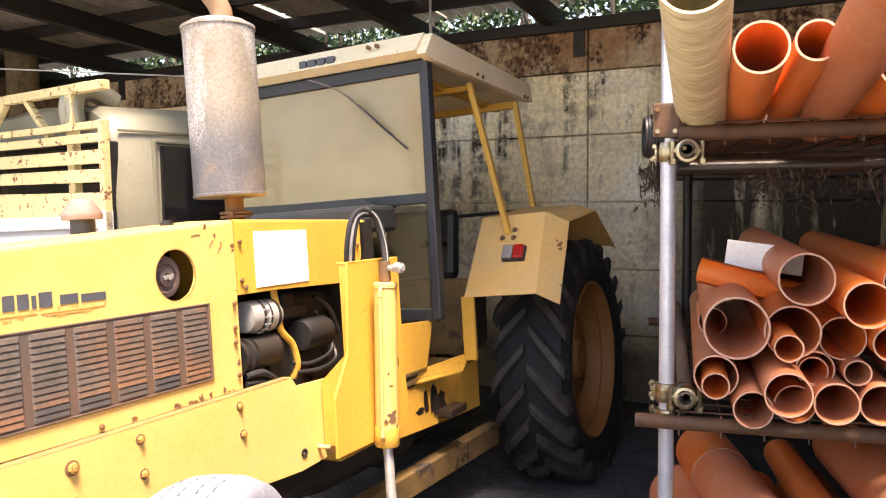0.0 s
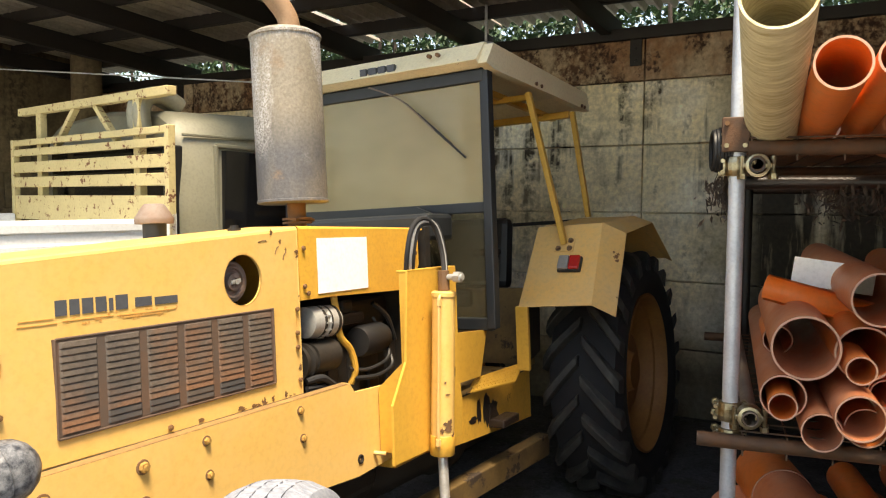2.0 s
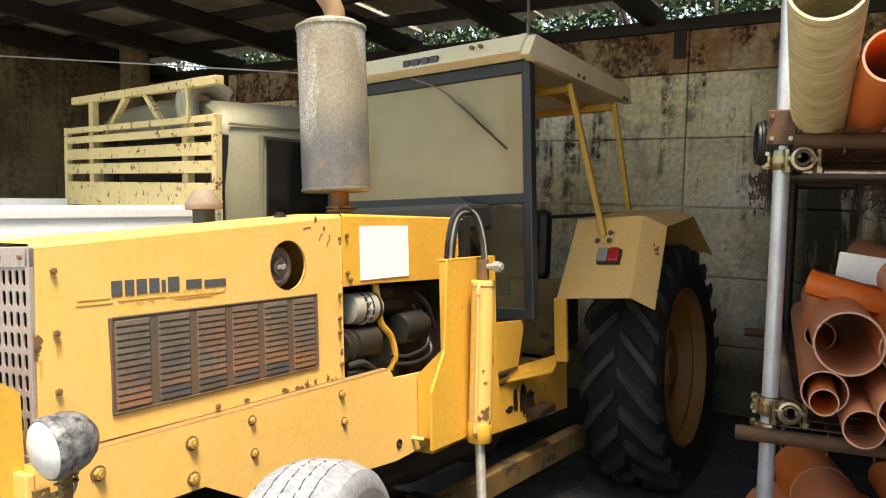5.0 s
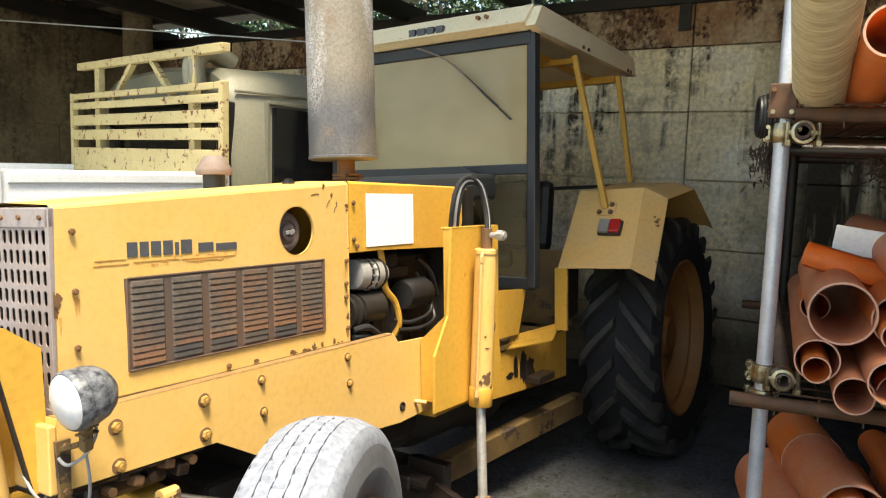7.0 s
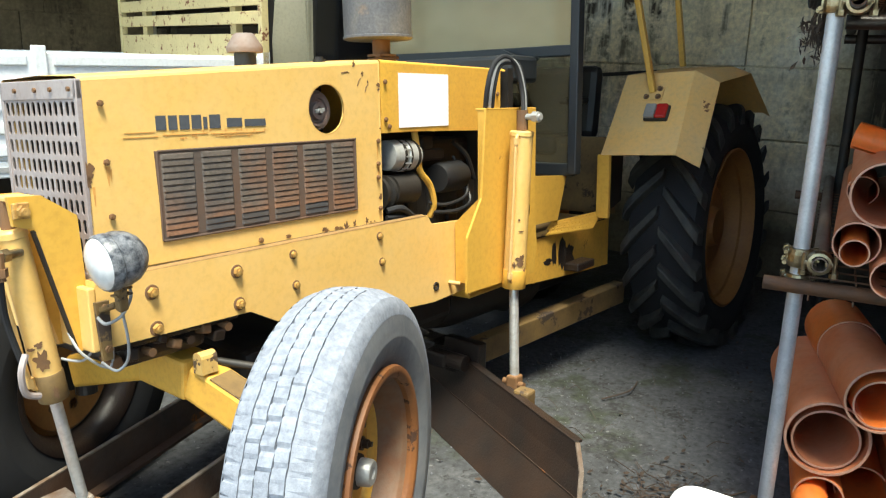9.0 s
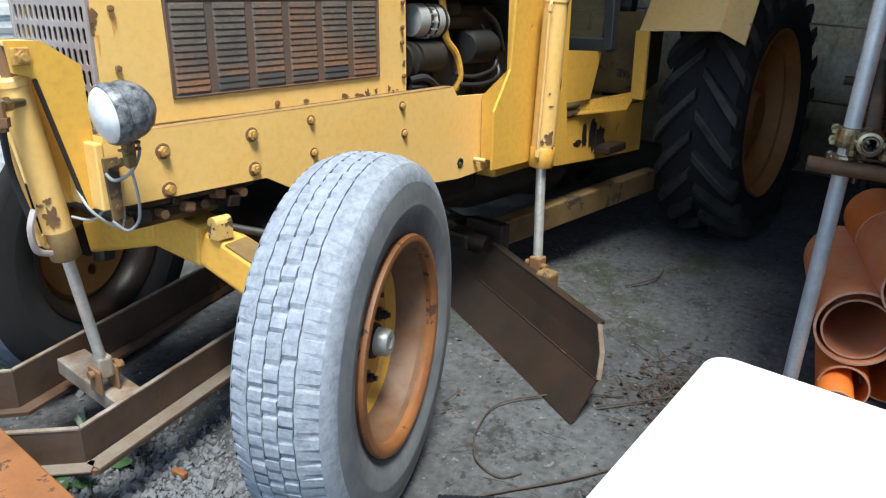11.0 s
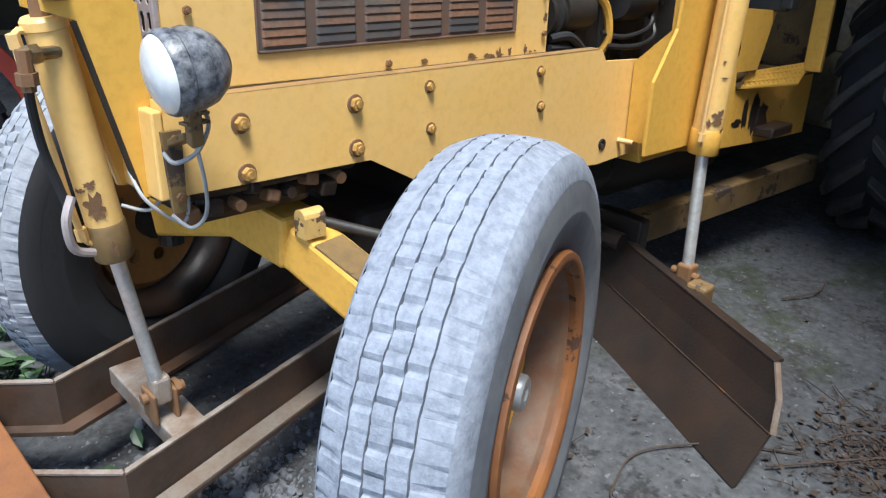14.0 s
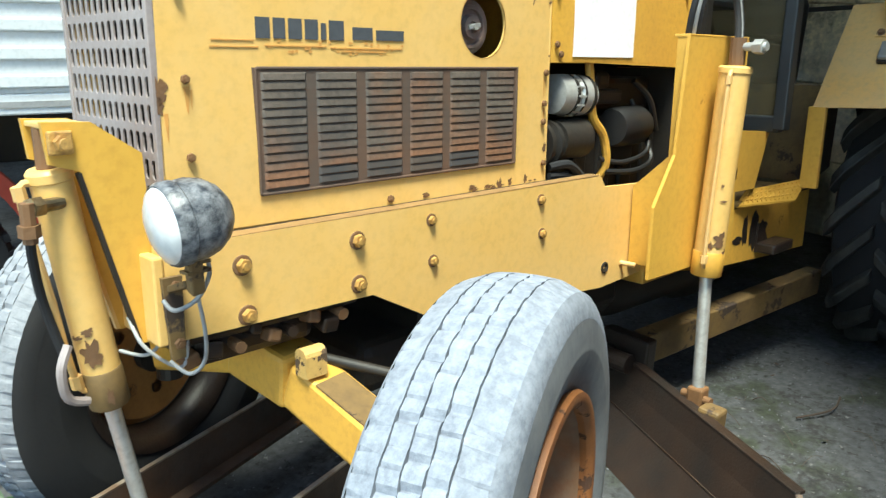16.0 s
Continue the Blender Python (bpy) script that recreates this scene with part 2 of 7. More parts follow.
CHROME = mat("scratched_chrome", (0.78, 0.77, 0.74), 0.3, metal=0.6, second=(0.42, 0.38, 0.33), amount=0.6, scale=9, bump=0.1)
ZINC = mat("yellowed_zinc", (0.46, 0.40, 0.27), 0.30, metal=0.9, second=(0.16, 0.11, 0.055), amount=0.95, scale=26, bump=0.3)
GRILLE = mat("faded_grille_paint", (0.36, 0.31, 0.30), 0.55, metal=0.2, second=(0.26, 0.20, 0.18), amount=0.6, scale=6, bump=0.1)
FILTER = mat("grimy_filter_housing", (0.17, 0.14, 0.13), 0.42, second=(0.22, 0.095, 0.06), amount=0.7, scale=14, fine=80, bump=0.2)
PAPER = mat("white_paper", (0.90, 0.90, 0.88), 0.8, second=(0.84, 0.83, 0.80), amount=0.4, scale=4, bump=0.03)
INK = mat("dark_grey_ink", (0.07, 0.075, 0.085), 0.6, amount=0.3, bump=0.0)
INK_PALE = mat("faded_brown_ink", (0.66, 0.335, 0.085), 0.6, second=(0.52, 0.22, 0.06), amount=0.6, scale=30, bump=0.0, world=True)
WHITE = mat("white_paint", (0.68, 0.70, 0.715), 0.45, second=(0.58, 0.60, 0.60), amount=0.5, scale=3, bump=0.04)
WHITE_PLASTIC = mat("white_plastic", (0.88, 0.88, 0.88), 0.45, second=(0.83, 0.83, 0.82), amount=0.4, scale=6, bump=0.05)
TRUCKGREY = mat("dusty_grey_truck_paint", (0.235, 0.225, 0.165), 0.5, second=(0.17, 0.165, 0.115), amount=0.5, scale=2.5, bump=0.04)
RACK_RUST = mat("deep_rusted_tube_steel", (0.060, 0.034, 0.020), 0.7, second=(0.145, 0.060, 0.022), amount=0.85, scale=10, fine=110, bump=0.35)
RACKPAINT = mat("chipped_cream_paint", (0.53, 0.44, 0.215), 0.6, second=(0.40, 0.31, 0.16), amount=0.5, scale=5, bump=0.1, wear=(0.15, 0.06, 0.028), wear_at=0.585, wear_scale=24)
EDGE_WORN = mat("worn_steel_edge", (0.34, 0.29, 0.245), 0.5, metal=0.3, second=(0.16, 0.09, 0.05), amount=0.9, scale=14, fine=90, bump=0.2)
OLD_TUBE = mat("weathered_grey_tube", (0.20, 0.17, 0.14), 0.6, metal=0.2, second=(0.14, 0.085, 0.055), amount=0.8, scale=8, fine=90, bump=0.25)
RED = mat("red_rim_paint", (0.40, 0.045, 0.025), 0.5, second=(0.26, 0.05, 0.03), amount=0.6, scale=5, bump=0.08)
RED_LENS = mat("red_lens", (0.45, 0.015, 0.012), 0.25, amount=0.2, bump=0.0)
GREY_LENS = mat("cloudy_lens", (0.28, 0.26, 0.23), 0.3, amount=0.5, bump=0.0)
LAMPGLASS = mat("dusty_lamp_glass", (0.80, 0.81, 0.82), 0.15, metal=0.2, second=(0.50, 0.51, 0.52), amount=0.5, scale=12, fine=30, bump=0.2)
LAMPBODY = mat("dusty_black_plastic", (0.012, 0.015, 0.022), 0.4, second=(0.045, 0.05, 0.06), amount=0.8, scale=22, fine=70, bump=0.3, dust=(0.50, 0.51, 0.53), dust_amount=0.35)
CONCRETE = layered("stained_and_shaded_concrete", (0.90, 0.76, 0.51), [
    ((0.95, 0.88, 0.74), 1.2, (1, 1, 1), 0.50, 0.64, 0.9, 0, None),
    ((0.46, 0.37, 0.23), 1.5, (1, 1, 4), 0.48, 0.66, 0.4, 0, None),
    ((0.25, 0.185, 0.105), 1.3, (1, 1.3, 0.4), 0.54, 0.65, 0.6, 9, None),
    ((0.040, 0.026, 0.016), 1.5, (1, 1.5, 0.10), 0.52, 0.575, 0.97, 10, ("Z", 0.7, 1.9)),
    ((0.17, 0.125, 0.075), 6.0, (1, 1, 0.6), 0.58, 0.66, 0.6, 30, None),
    # Painted shade: the wall turns near black towards the rack.
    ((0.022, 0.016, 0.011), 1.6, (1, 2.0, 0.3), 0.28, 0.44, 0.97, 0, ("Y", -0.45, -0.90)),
    # Painted shade again, deepening down to the wall's foot.
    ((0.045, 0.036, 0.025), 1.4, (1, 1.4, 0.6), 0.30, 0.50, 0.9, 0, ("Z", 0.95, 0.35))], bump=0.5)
CONCRETE_TOP = layered("rust_streaked_concrete", (0.56, 0.43, 0.29), [
    ((0.34, 0.165, 0.075), 2.2, (1, 1, 0.8), 0.42, 0.60, 0.85, 0, None),
    ((0.72, 0.63, 0.48), 1.7, (1, 1.4, 0.5), 0.55, 0.68, 0.8, 0, None),
    ((0.10, 0.042, 0.02), 2.6, (1, 1.2, 0.35), 0.46, 0.56, 0.95, 16, None),
    ((0.045, 0.02, 0.012), 5.0, (1, 1, 0.7), 0.50, 0.56, 0.95, 26, None)], bump=0.8)
SIDE_WALL = layered("dark_brown_side_wall", (0.25, 0.185, 0.105), [
    ((0.11, 0.08, 0.045), 1.4, (1, 1, 1), 0.40, 0.62, 0.8, 0, None),
    ((0.05, 0.035, 0.022), 1.8, (1.8, 1, 0.2), 0.50, 0.60, 0.85, 18, None)])
GROUND = layered("old_concrete_floor", (0.064, 0.067, 0.072), [
    ((0.034, 0.035, 0.038), 1.6, (1, 1, 1), 0.42, 0.60, 0.8, 0, None),
    ((0.120, 0.121, 0.125), 2.3, (1, 1, 1), 0.56, 0.68, 0.55, 18, None),
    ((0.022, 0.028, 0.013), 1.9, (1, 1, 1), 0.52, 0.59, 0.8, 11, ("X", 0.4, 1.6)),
    ((0.018, 0.017, 0.017), 7.0, (1, 1, 1), 0.54, 0.60, 0.85, 45, None),
    ((0.012, 0.012, 0.011), 26.0, (1, 1, 1), 0.60, 0.65, 0.8, 0, None),
    ((0.17, 0.17, 0.168), 34.0, (1, 1, 1), 0.64, 0.69, 0.7, 0, None),
    # Unseen yard, made pale to bounce light into the shed.
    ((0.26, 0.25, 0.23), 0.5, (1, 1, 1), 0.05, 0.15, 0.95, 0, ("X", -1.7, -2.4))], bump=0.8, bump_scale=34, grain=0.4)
# Finish of the added right wall, kept dark so it bounces little light.
LIGHT_BLOCK_DARK = layered("dark_light_blocking_wall", (0.10, 0.085, 0.062), [
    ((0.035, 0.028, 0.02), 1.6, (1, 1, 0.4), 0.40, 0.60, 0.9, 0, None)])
STONE = mat("grey_gravel", (0.125, 0.13, 0.148), 0.9, second=(0.12, 0.12, 0.125), amount=0.7, scale=14, fine=60, bump=0.4)
ROOF = mat("weathered_roof_sheet", (0.68, 0.62, 0.52), 0.33, metal=0.35, second=(0.26, 0.20, 0.14), amount=0.6, scale=3, fine=40, bump=0.1)
BEAM = mat("dark_painted_steel", (0.018, 0.016, 0.015), 0.6, second=(0.035, 0.024, 0.017), amount=0.6, scale=5, bump=0.1)
PVC = mat("orange_pvc", (0.82, 0.195, 0.028), 0.36, second=(0.62, 0.16, 0.04), amount=0.5, scale=3, fine=40, bump=0.04, per_object=0.14, dust=(0.64, 0.33, 0.20), dust_amount=0.2)
PVC_DUSTY = mat("dusty_orange_pvc", (0.54, 0.185, 0.075), 0.5, second=(0.46, 0.115, 0.035), amount=0.6, scale=3, fine=40, bump=0.06, per_object=0.18, dust=(0.56, 0.34, 0.24), dust_amount=0.3)
PVC_EDGE = mat("pale_cut_plastic", (0.55, 0.31, 0.22), 0.6, second=(0.45, 0.22, 0.13), amount=0.5, scale=12, bump=0.05)
PVC_CREAM = mat("cream_fibre_pipe", (0.90, 0.80, 0.52), 0.5, second=(0.50, 0.38, 0.15), amount=0.95, scale=7, fine=45, bump=1.3, stretch=(9, 1, 3))
LEAF = mat("green_leaf", (0.022, 0.055, 0.02), 0.5, second=(0.045, 0.09, 0.028), amount=0.7, scale=4, bump=0.0, per_object=0.2)
DRYLEAF = mat("dry_leaf", (0.026, 0.018, 0.013), 0.85, second=(0.075, 0.046, 0.030), amount=0.8, scale=30, bump=0.0)
TWIG = mat("dry_twig", (0.065, 0.045, 0.035), 0.9, amount=0.5, scale=40, bump=0.2)
HOSE = mat("black_corrugated_plastic", (0.008, 0.009, 0.013), 0.42, second=(0.018, 0.02, 0.028), amount=0.5, scale=20, bump=0.05)
CABLE = mat("grey_cable", (0.33, 0.33, 0.33), 0.5, amount=0.4, scale=20, bump=0.05)
SEATBLACK = mat("black_vinyl", (0.013, 0.013, 0.014), 0.5, amount=0.4, scale=8, bump=0.1)
ALU = mat("dull_aluminium", (0.46, 0.46, 0.44), 0.4, metal=0.4, second=(0.30, 0.29, 0.27), amount=0.6, scale=20, bump=0.15)
GLASS = glass_mat("dusty_window_glass", (0.84, 0.79, 0.60), 0.03, 0.52)
GLASS_LOW = glass_mat("clearer_window_glass", (0.72, 0.72, 0.66), 0.03, 0.08)
DARKGLASS = mat("dark_window_glass", (0.012, 0.012, 0.013), 0.08, bump=0.0)


# ---- mesh helpers ----
def part(name, bm, material, parent, label="", smooth=False):
    me = bpy.data.meshes.new(name)
    bmesh.ops.recalc_face_normals(bm, faces=bm.faces)
    for f in bm.faces:
        f.smooth = smooth
    bm.to_mesh(me)
    bm.free()
    if smooth:
        me.set_sharp_from_angle(angle=radians(38))
    me.materials.append(material)
    ob = new(name, me)
    ob.parent = parent
    if label:
        tagged(ob, label)
    return ob


def share(name, ob, parent, m):
    o = new(name, ob.data)
    o.parent = parent
    o.matrix_basis = m
    return o


def thing(name, label, category, group="", m=None):
    e = new(name)
    e.empty_display_size = 0.1
    if m is not None:
        e.matrix_basis = m
    return tagged(e, label, category, group)


def alone(name, bm, material, label, category, group="", kind="", smooth=False):
    return tagged(part(name, bm, material, None, "", smooth), label, category, group, kind)


def B():
    return bmesh.new()


def box(bm, lo, hi, bevel=0.0, m=None):
    c = [(a + b) / 2 for a, b in zip(lo, hi)]
    s = [abs(b - a) for a, b in zip(lo, hi)]
    r = bmesh.ops.create_cube(bm, size=1.0, matrix=Matrix.Translation(c) @ Matrix.Diagonal((*s, 1)))
    vs = r["verts"]
    if bevel:
        es = list({e for v in vs for e in v.link_edges})
        r = bmesh.ops.bevel(bm, geom=es, offset=min(bevel, min(s) * 0.45), segments=2, profile=0.5, affect="EDGES")
        vs = list({v for f in r["faces"] for v in f.verts} | {v for v in vs if v.is_valid})
    if m is not None:
        bmesh.ops.transform(bm, matrix=m, verts=vs)
    return vs


def axis_frame(p0, p1):
    p0, p1 = Vector(p0), Vector(p1)
    z = (p1 - p0).normalized()
    x = z.orthogonal().normalized()
    return p0, p1, x, z.cross(x)


def cyl(bm, p0, p1, r0, r1=None, seg=20, cap=True):
    r1 = r0 if r1 is None else r1
    p0, p1, x, y = axis_frame(p0, p1)
    ring = []
    for p, r in ((p0, r0), (p1, r1)):
        ring.append([bm.verts.new(p + r * (math.cos(2 * math.pi * k / seg) * x + math.sin(2 * math.pi * k / seg) * y)) for k in range(seg)])
    for k in range(seg):
        j = (k + 1) % seg
        bm.faces.new((ring[0][k], ring[0][j], ring[1][j], ring[1][k]))
    if cap:
        bm.faces.new(ring[0][::-1])
        bm.faces.new(ring[1])


def lathe(bm, p0, way, prof, seg=32, closed=False, start=0.0, sweep=2 * math.pi):
    """Profile rows (along, radius) turned about the axis through p0."""
    p0, _, x, y = axis_frame(p0, Vector(p0) + Vector(way))
    z = Vector(way).normalized()
    full = sweep > 6.28
    n = seg if full else seg + 1
    rings = []
    for k in range(n):
        a = start + sweep * k / seg
        d = math.cos(a) * x + math.sin(a) * y
        rings.append([bm.verts.new(p0 + u * z + max(r, 1e-4) * d) for u, r in prof])
    m = len(prof)
    for k in range(seg):
        a, b = rings[k], rings[(k + 1) % n]
        for i in range(m if closed else m - 1):
            j = (i + 1) % m
            bm.faces.new((a[i], a[j], b[j], b[i]))


def pipe(bm, p0, p1, ro, ri, seg=32):
    L = (Vector(p1) - Vector(p0)).length
    c = (ro - ri) * 0.25
    lathe(bm, p0, Vector(p1) - Vector(p0), [(0, ri + c), (c, ri), (L - c, ri), (L, ri + c), (L, ro - c), (L - c, ro), (c, ro), (0, ro - c)], seg, True)


def sweep(bm, pts, r, seg=8, smooth_steps=6):
    """A round bar along a smooth line through the points."""
    P = [Vector(p) for p in pts]
    line = []
    for i in range(len(P) - 1):
        a, b, c, d = P[max(i - 1, 0)], P[i], P[i + 1], P[min(i + 2, len(P) - 1)]
        for k in range(smooth_steps):
            t = k / smooth_steps
            line.append(0.5 * ((2 * b) + (c - a) * t + (2 * a - 5 * b + 4 * c - d) * t * t + (3 * b - a - 3 * c + d) * t ** 3))
    line.append(P[-1])
    x = (line[1] - line[0]).orthogonal().normalized()
    rings = []
    for i, p in enumerate(line):
        z = (line[min(i + 1, len(line) - 1)] - line[max(i - 1, 0)]).normalized()
        x = (x - x.dot(z) * z).normalized()
        y = z.cross(x)
        rings.append([bm.verts.new(p + r * (math.cos(2 * math.pi * k / seg) * x + math.sin(2 * math.pi * k / seg) * y)) for k in range(seg)])
    for a, b in zip(rings, rings[1:]):
        for k in range(seg):
            bm.faces.new((a[k], a[(k + 1) % seg], b[(k + 1) % seg], b[k]))
    bm.faces.new(rings[0][::-1])
    bm.faces.new(rings[-1])


def plate(bm, poly, axis, lo, hi, holes=()):
    """A flat plate: outline in the two other axes, thickness lo to hi along the axis, with holes as further outlines."""
    k = "xyz".index(axis)

    def at(p, v):
        q = list(p)
        q.insert(k, v)
        return Vector(q)

    loops = [list(poly)] + [list(h) for h in holes]
    for v in (lo, hi):
        es = []
        for lp in loops:
            vs = [bm.verts.new(at(p, v)) for p in lp]
            es += [bm.edges.new((vs[i], vs[(i + 1) % len(vs)])) for i in range(len(vs))]
        bmesh.ops.triangle_fill(bm, use_beauty=True, edges=es)
    for lp in loops:
        a = [bm.verts.new(at(p, lo)) for p in lp]
        b = [bm.verts.new(at(p, hi)) for p in lp]
        for i in range(len(lp)):
            j = (i + 1) % len(lp)
            bm.faces.new((a[i], a[j], b[j], b[i]))
    bmesh.ops.remove_doubles(bm, verts=bm.verts, dist=1e-5)


def circle(cx, cz, r, n=32, sx=1.0):
    return [(cx + sx * r * math.cos(2 * math.pi * k / n), cz + r * math.sin(2 * math.pi * k / n)) for k in range(n)]


def bar(bm, a, b, w, h, up=(0, 0, 1), bevel=0.0):
    """A square bar from a to b, w across and h along up."""
    a, b = Vector(a), Vector(b)
    z = (b - a).normalized()
    u = Vector(up)
    u = (u - u.dot(z) * z).normalized()
    s = z.cross(u)
    m = Matrix((s, u, z)).transposed().to_4x4()
    m.translation = (a + b) / 2
    L = (b - a).length
    return box(bm, (-w / 2, -h / 2, -L / 2), (w / 2, h / 2, L / 2), bevel, m)


def washer_mesh(r=0.011):
    bm = B()
    lathe(bm, (0, 0.001, 0), (0, -1, 0), [(0, r * 1.5), (0.003, r * 1.5), (0.0036, r * 1.42), (0.0036, r * 0.7)], 18)
    return bm


def bolt_mesh(r=0.011, h=0.009):
    """Hex head with thread end, standing out along -y."""
    bm = B()
    cyl(bm, (0, -0.003, 0), (0, -0.003 - h, 0), r, r * 0.94, seg=6)
    cyl(bm, (0, -0.003 - h, 0), (0, -0.006 - h, 0), r * 0.5, seg=10)
    return bm


# ---- setting: ground, walls, roof ----
def make_ground():
    bm = B()
    n = 60
    xs = [-2.5 + 7.3 * i / n for i in range(n + 1)]
    ys = [-2.6 + 9.2 * i / n for i in range(n + 1)]
    xs = [-400, -120, -40, -15, -6] + xs + [4.83, 6, 15, 60, 400]
    ys = [-400, -120, -40, -15, -6] + ys + [8, 15, 40, 120, 400]
    grid = []
    for x in xs:
        row = []
        for y in ys:
            inside = -2.6 < x < 4.9 and -2.7 < y < 6.7
            z = 0.008 * noise.noise(Vector((x * 2.1, y * 2.1, 0))) + 0.004 * noise.noise(Vector((x * 9, y * 9, 3))) if inside else 0.0
            row.append(bm.verts.new((x, y, z)))
        grid.append(row)
    for i in range(len(xs) - 1):
        for j in range(len(ys) - 1):
            bm.faces.new((grid[i][j], grid[i + 1][j], grid[i + 1][j + 1], grid[i][j + 1]))
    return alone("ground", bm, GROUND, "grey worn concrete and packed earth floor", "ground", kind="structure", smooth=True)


make_ground()

WALL_X = 4.75
WALL_TOP = 2.86


def make_back_wall():
    """Cast concrete wall: courses of panels with recessed joints on a backing."""
    bm = B()
    box(bm, (WALL_X + 0.05, -6.0, 0), (WALL_X + 0.3, 7.2, WALL_TOP - 0.01))
    wall = alone("wall_back", bm, CONCRETE, "stained cast concrete retaining wall with board joints", "wall", kind="structure")
    cuts = [-6.0, -4.9, -2.47, -0.035, 2.39, 4.82, 7.2]
    levels = [0.0, 0.52, 1.03, 1.545, 2.06, 2.545, WALL_TOP]
    rng = random.Random(4)
    for j in range(6):
        for i in range(6):
            bm = B()
            g = 0.005
            dx = rng.uniform(-0.006, 0.006)
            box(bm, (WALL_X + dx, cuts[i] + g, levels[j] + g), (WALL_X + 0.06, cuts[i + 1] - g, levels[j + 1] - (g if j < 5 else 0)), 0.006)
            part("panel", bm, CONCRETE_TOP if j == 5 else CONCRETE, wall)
    return wall


def make_roof():
    """Corrugated sheets over rafters and purlins, the eave beam on the wall."""
    def zr(x):
        return 2.99 + 0.055 * (WALL_X - x)
    # Front edges are unseen; each bay's start is chosen to shape the light.
    for x_list, y_from, y_to in (((1.5, 2.4, 3.3, 4.2, 5.1), -0.9, 1.3), ((0.95, 2.4, 3.3, 4.2, 5.1), 1.3, 2.6), ((1.35, 2.2, 3.3, 5.1), -4.2, -0.9), ((-0.6, 1.5, 3.3, 5.1), 2.6, 7.2)):
        bm = B()
        ys = [y_from + 0.02 * k for k in range(0, round((y_to - y_from) / 0.02) + 1)]
        rows = []
        for x in x_list:
            rows.append([bm.verts.new((x, y, zr(x) + 0.2 + 0.022 * (1 if (k // 2) % 3 else -1))) for k, y in enumerate(ys)])
        for a, b in zip(rows, rows[1:]):
            for k in range(len(ys) - 1):
                bm.faces.new((a[k], a[k + 1], b[k + 1], b[k]))
        alone("ceiling", bm, ROOF, "corrugated metal roof sheets with rust and stains", "roof", kind="structure")
    for y in (-3.4, -2.2, -1.0, 0.26, 1.4, 2.6, 3.8, 5.0, 6.2):
        x0 = -0.65 if y > 2.5 else (0.90 if y > 1.3 else (1.30 if y < -0.95 else 1.45))
        bm = B()
        bar(bm, (x0, y, zr(x0)), (5.0, y, zr(5.0)), 0.08, 0.16, bevel=0.004)
        alone("rafter", bm, BEAM, "dark painted steel rafter under the roof", "beam", "roof rafters", "structure")
    for x in (1.55, 2.3, 3.0, 3.75, 4.5):
        bm = B()
        bar(bm, (x, -4.2, zr(x) + 0.135), (x, 7.1, zr(x) + 0.135), 0.06, 0.1, bevel=0.004)
        alone("purlin", bm, BEAM, "dark painted steel purlin carrying the roof sheets", "beam", "roof purlins", "structure")
    bm = B()
    box(bm, (WALL_X - 0.03, -6, WALL_TOP + 0.0), (WALL_X + 0.12, 7.2, WALL_TOP + 0.09), 0.006)
    alone("eave_beam", bm, BEAM, "dark steel eave beam lying on the concrete wall", "beam", kind="structure")
    for y in (-2.5, 0.03, 2.5, 5.0):
        bm = B()
        box(bm, (WALL_X - 0.02, y - 0.045, 2.66), (WALL_X - 0.006, y + 0.045, WALL_TOP + 0.06), 0.003)
        for z in (2.70, 2.79):
            cyl(bm, (WALL_X - 0.02, y, z), (WALL_X - 0.035, y, z), 0.012, seg=8)
        alone("wall_bracket", bm, BEAM, "dark steel bracket bolting the eave beam to the wall", "bracket", "eave brackets", "structure")


def make_left_wall():
    """Block wall closing the shed on the truck's far side."""
    bm = B()
    # Its unseen front length is added to keep side light out.
    box(bm, (-2.5, 6.4, 0), (WALL_X + 0.05, 6.6, 3.3))
    wall = alone("wall_side", bm, SIDE_WALL, "plain plastered block wall on the far side", "wall", kind="structure")
    for j in range(6):
        for i in range(5):
            bm = B()
            off = 0.25 * (j % 2)
            x0 = -0.4 + i * 1.0 + off
            box(bm, (x0 + 0.004, 6.385, j * 0.38 + 0.004), (min(x0 + 0.996, WALL_X), 6.41, j * 0.38 + 0.376), 0.004)
            part("block", bm, SIDE_WALL, wall)
    bm = B()
    lathe(bm, (4.35, 6.05, 0), (0, 0, 1), [(0, 0), (0, 0.16), (3.2, 0.16), (3.2, 0)], 28)
    alone("column", bm, SIDE_WALL, "round concrete roof column beside the back wall", "column", kind="structure", smooth=True)


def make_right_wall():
    # Unseen wall, added to block light coming in beside the rack.
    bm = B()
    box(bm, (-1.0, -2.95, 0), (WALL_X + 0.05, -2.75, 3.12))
    alone("light_block_wall_right", bm, LIGHT_BLOCK_DARK, "dark unseen wall added to keep side light off the rack", "wall", kind="structure")



# ---- the tractor, in its own frame: nose towards -x, near side y = 0 ----
tractor = thing("tractor", "yellow road grader tractor, worn and dusty, with cab and hydraulic rams", "tractor",
                m=Euler((radians(-3.66), radians(1.356), 0)).to_matrix().to_4x4())
YB = 0.40        # far side of the hood


def hood_top(x):
    return 1.488 + (x + 0.183) * 0.0715


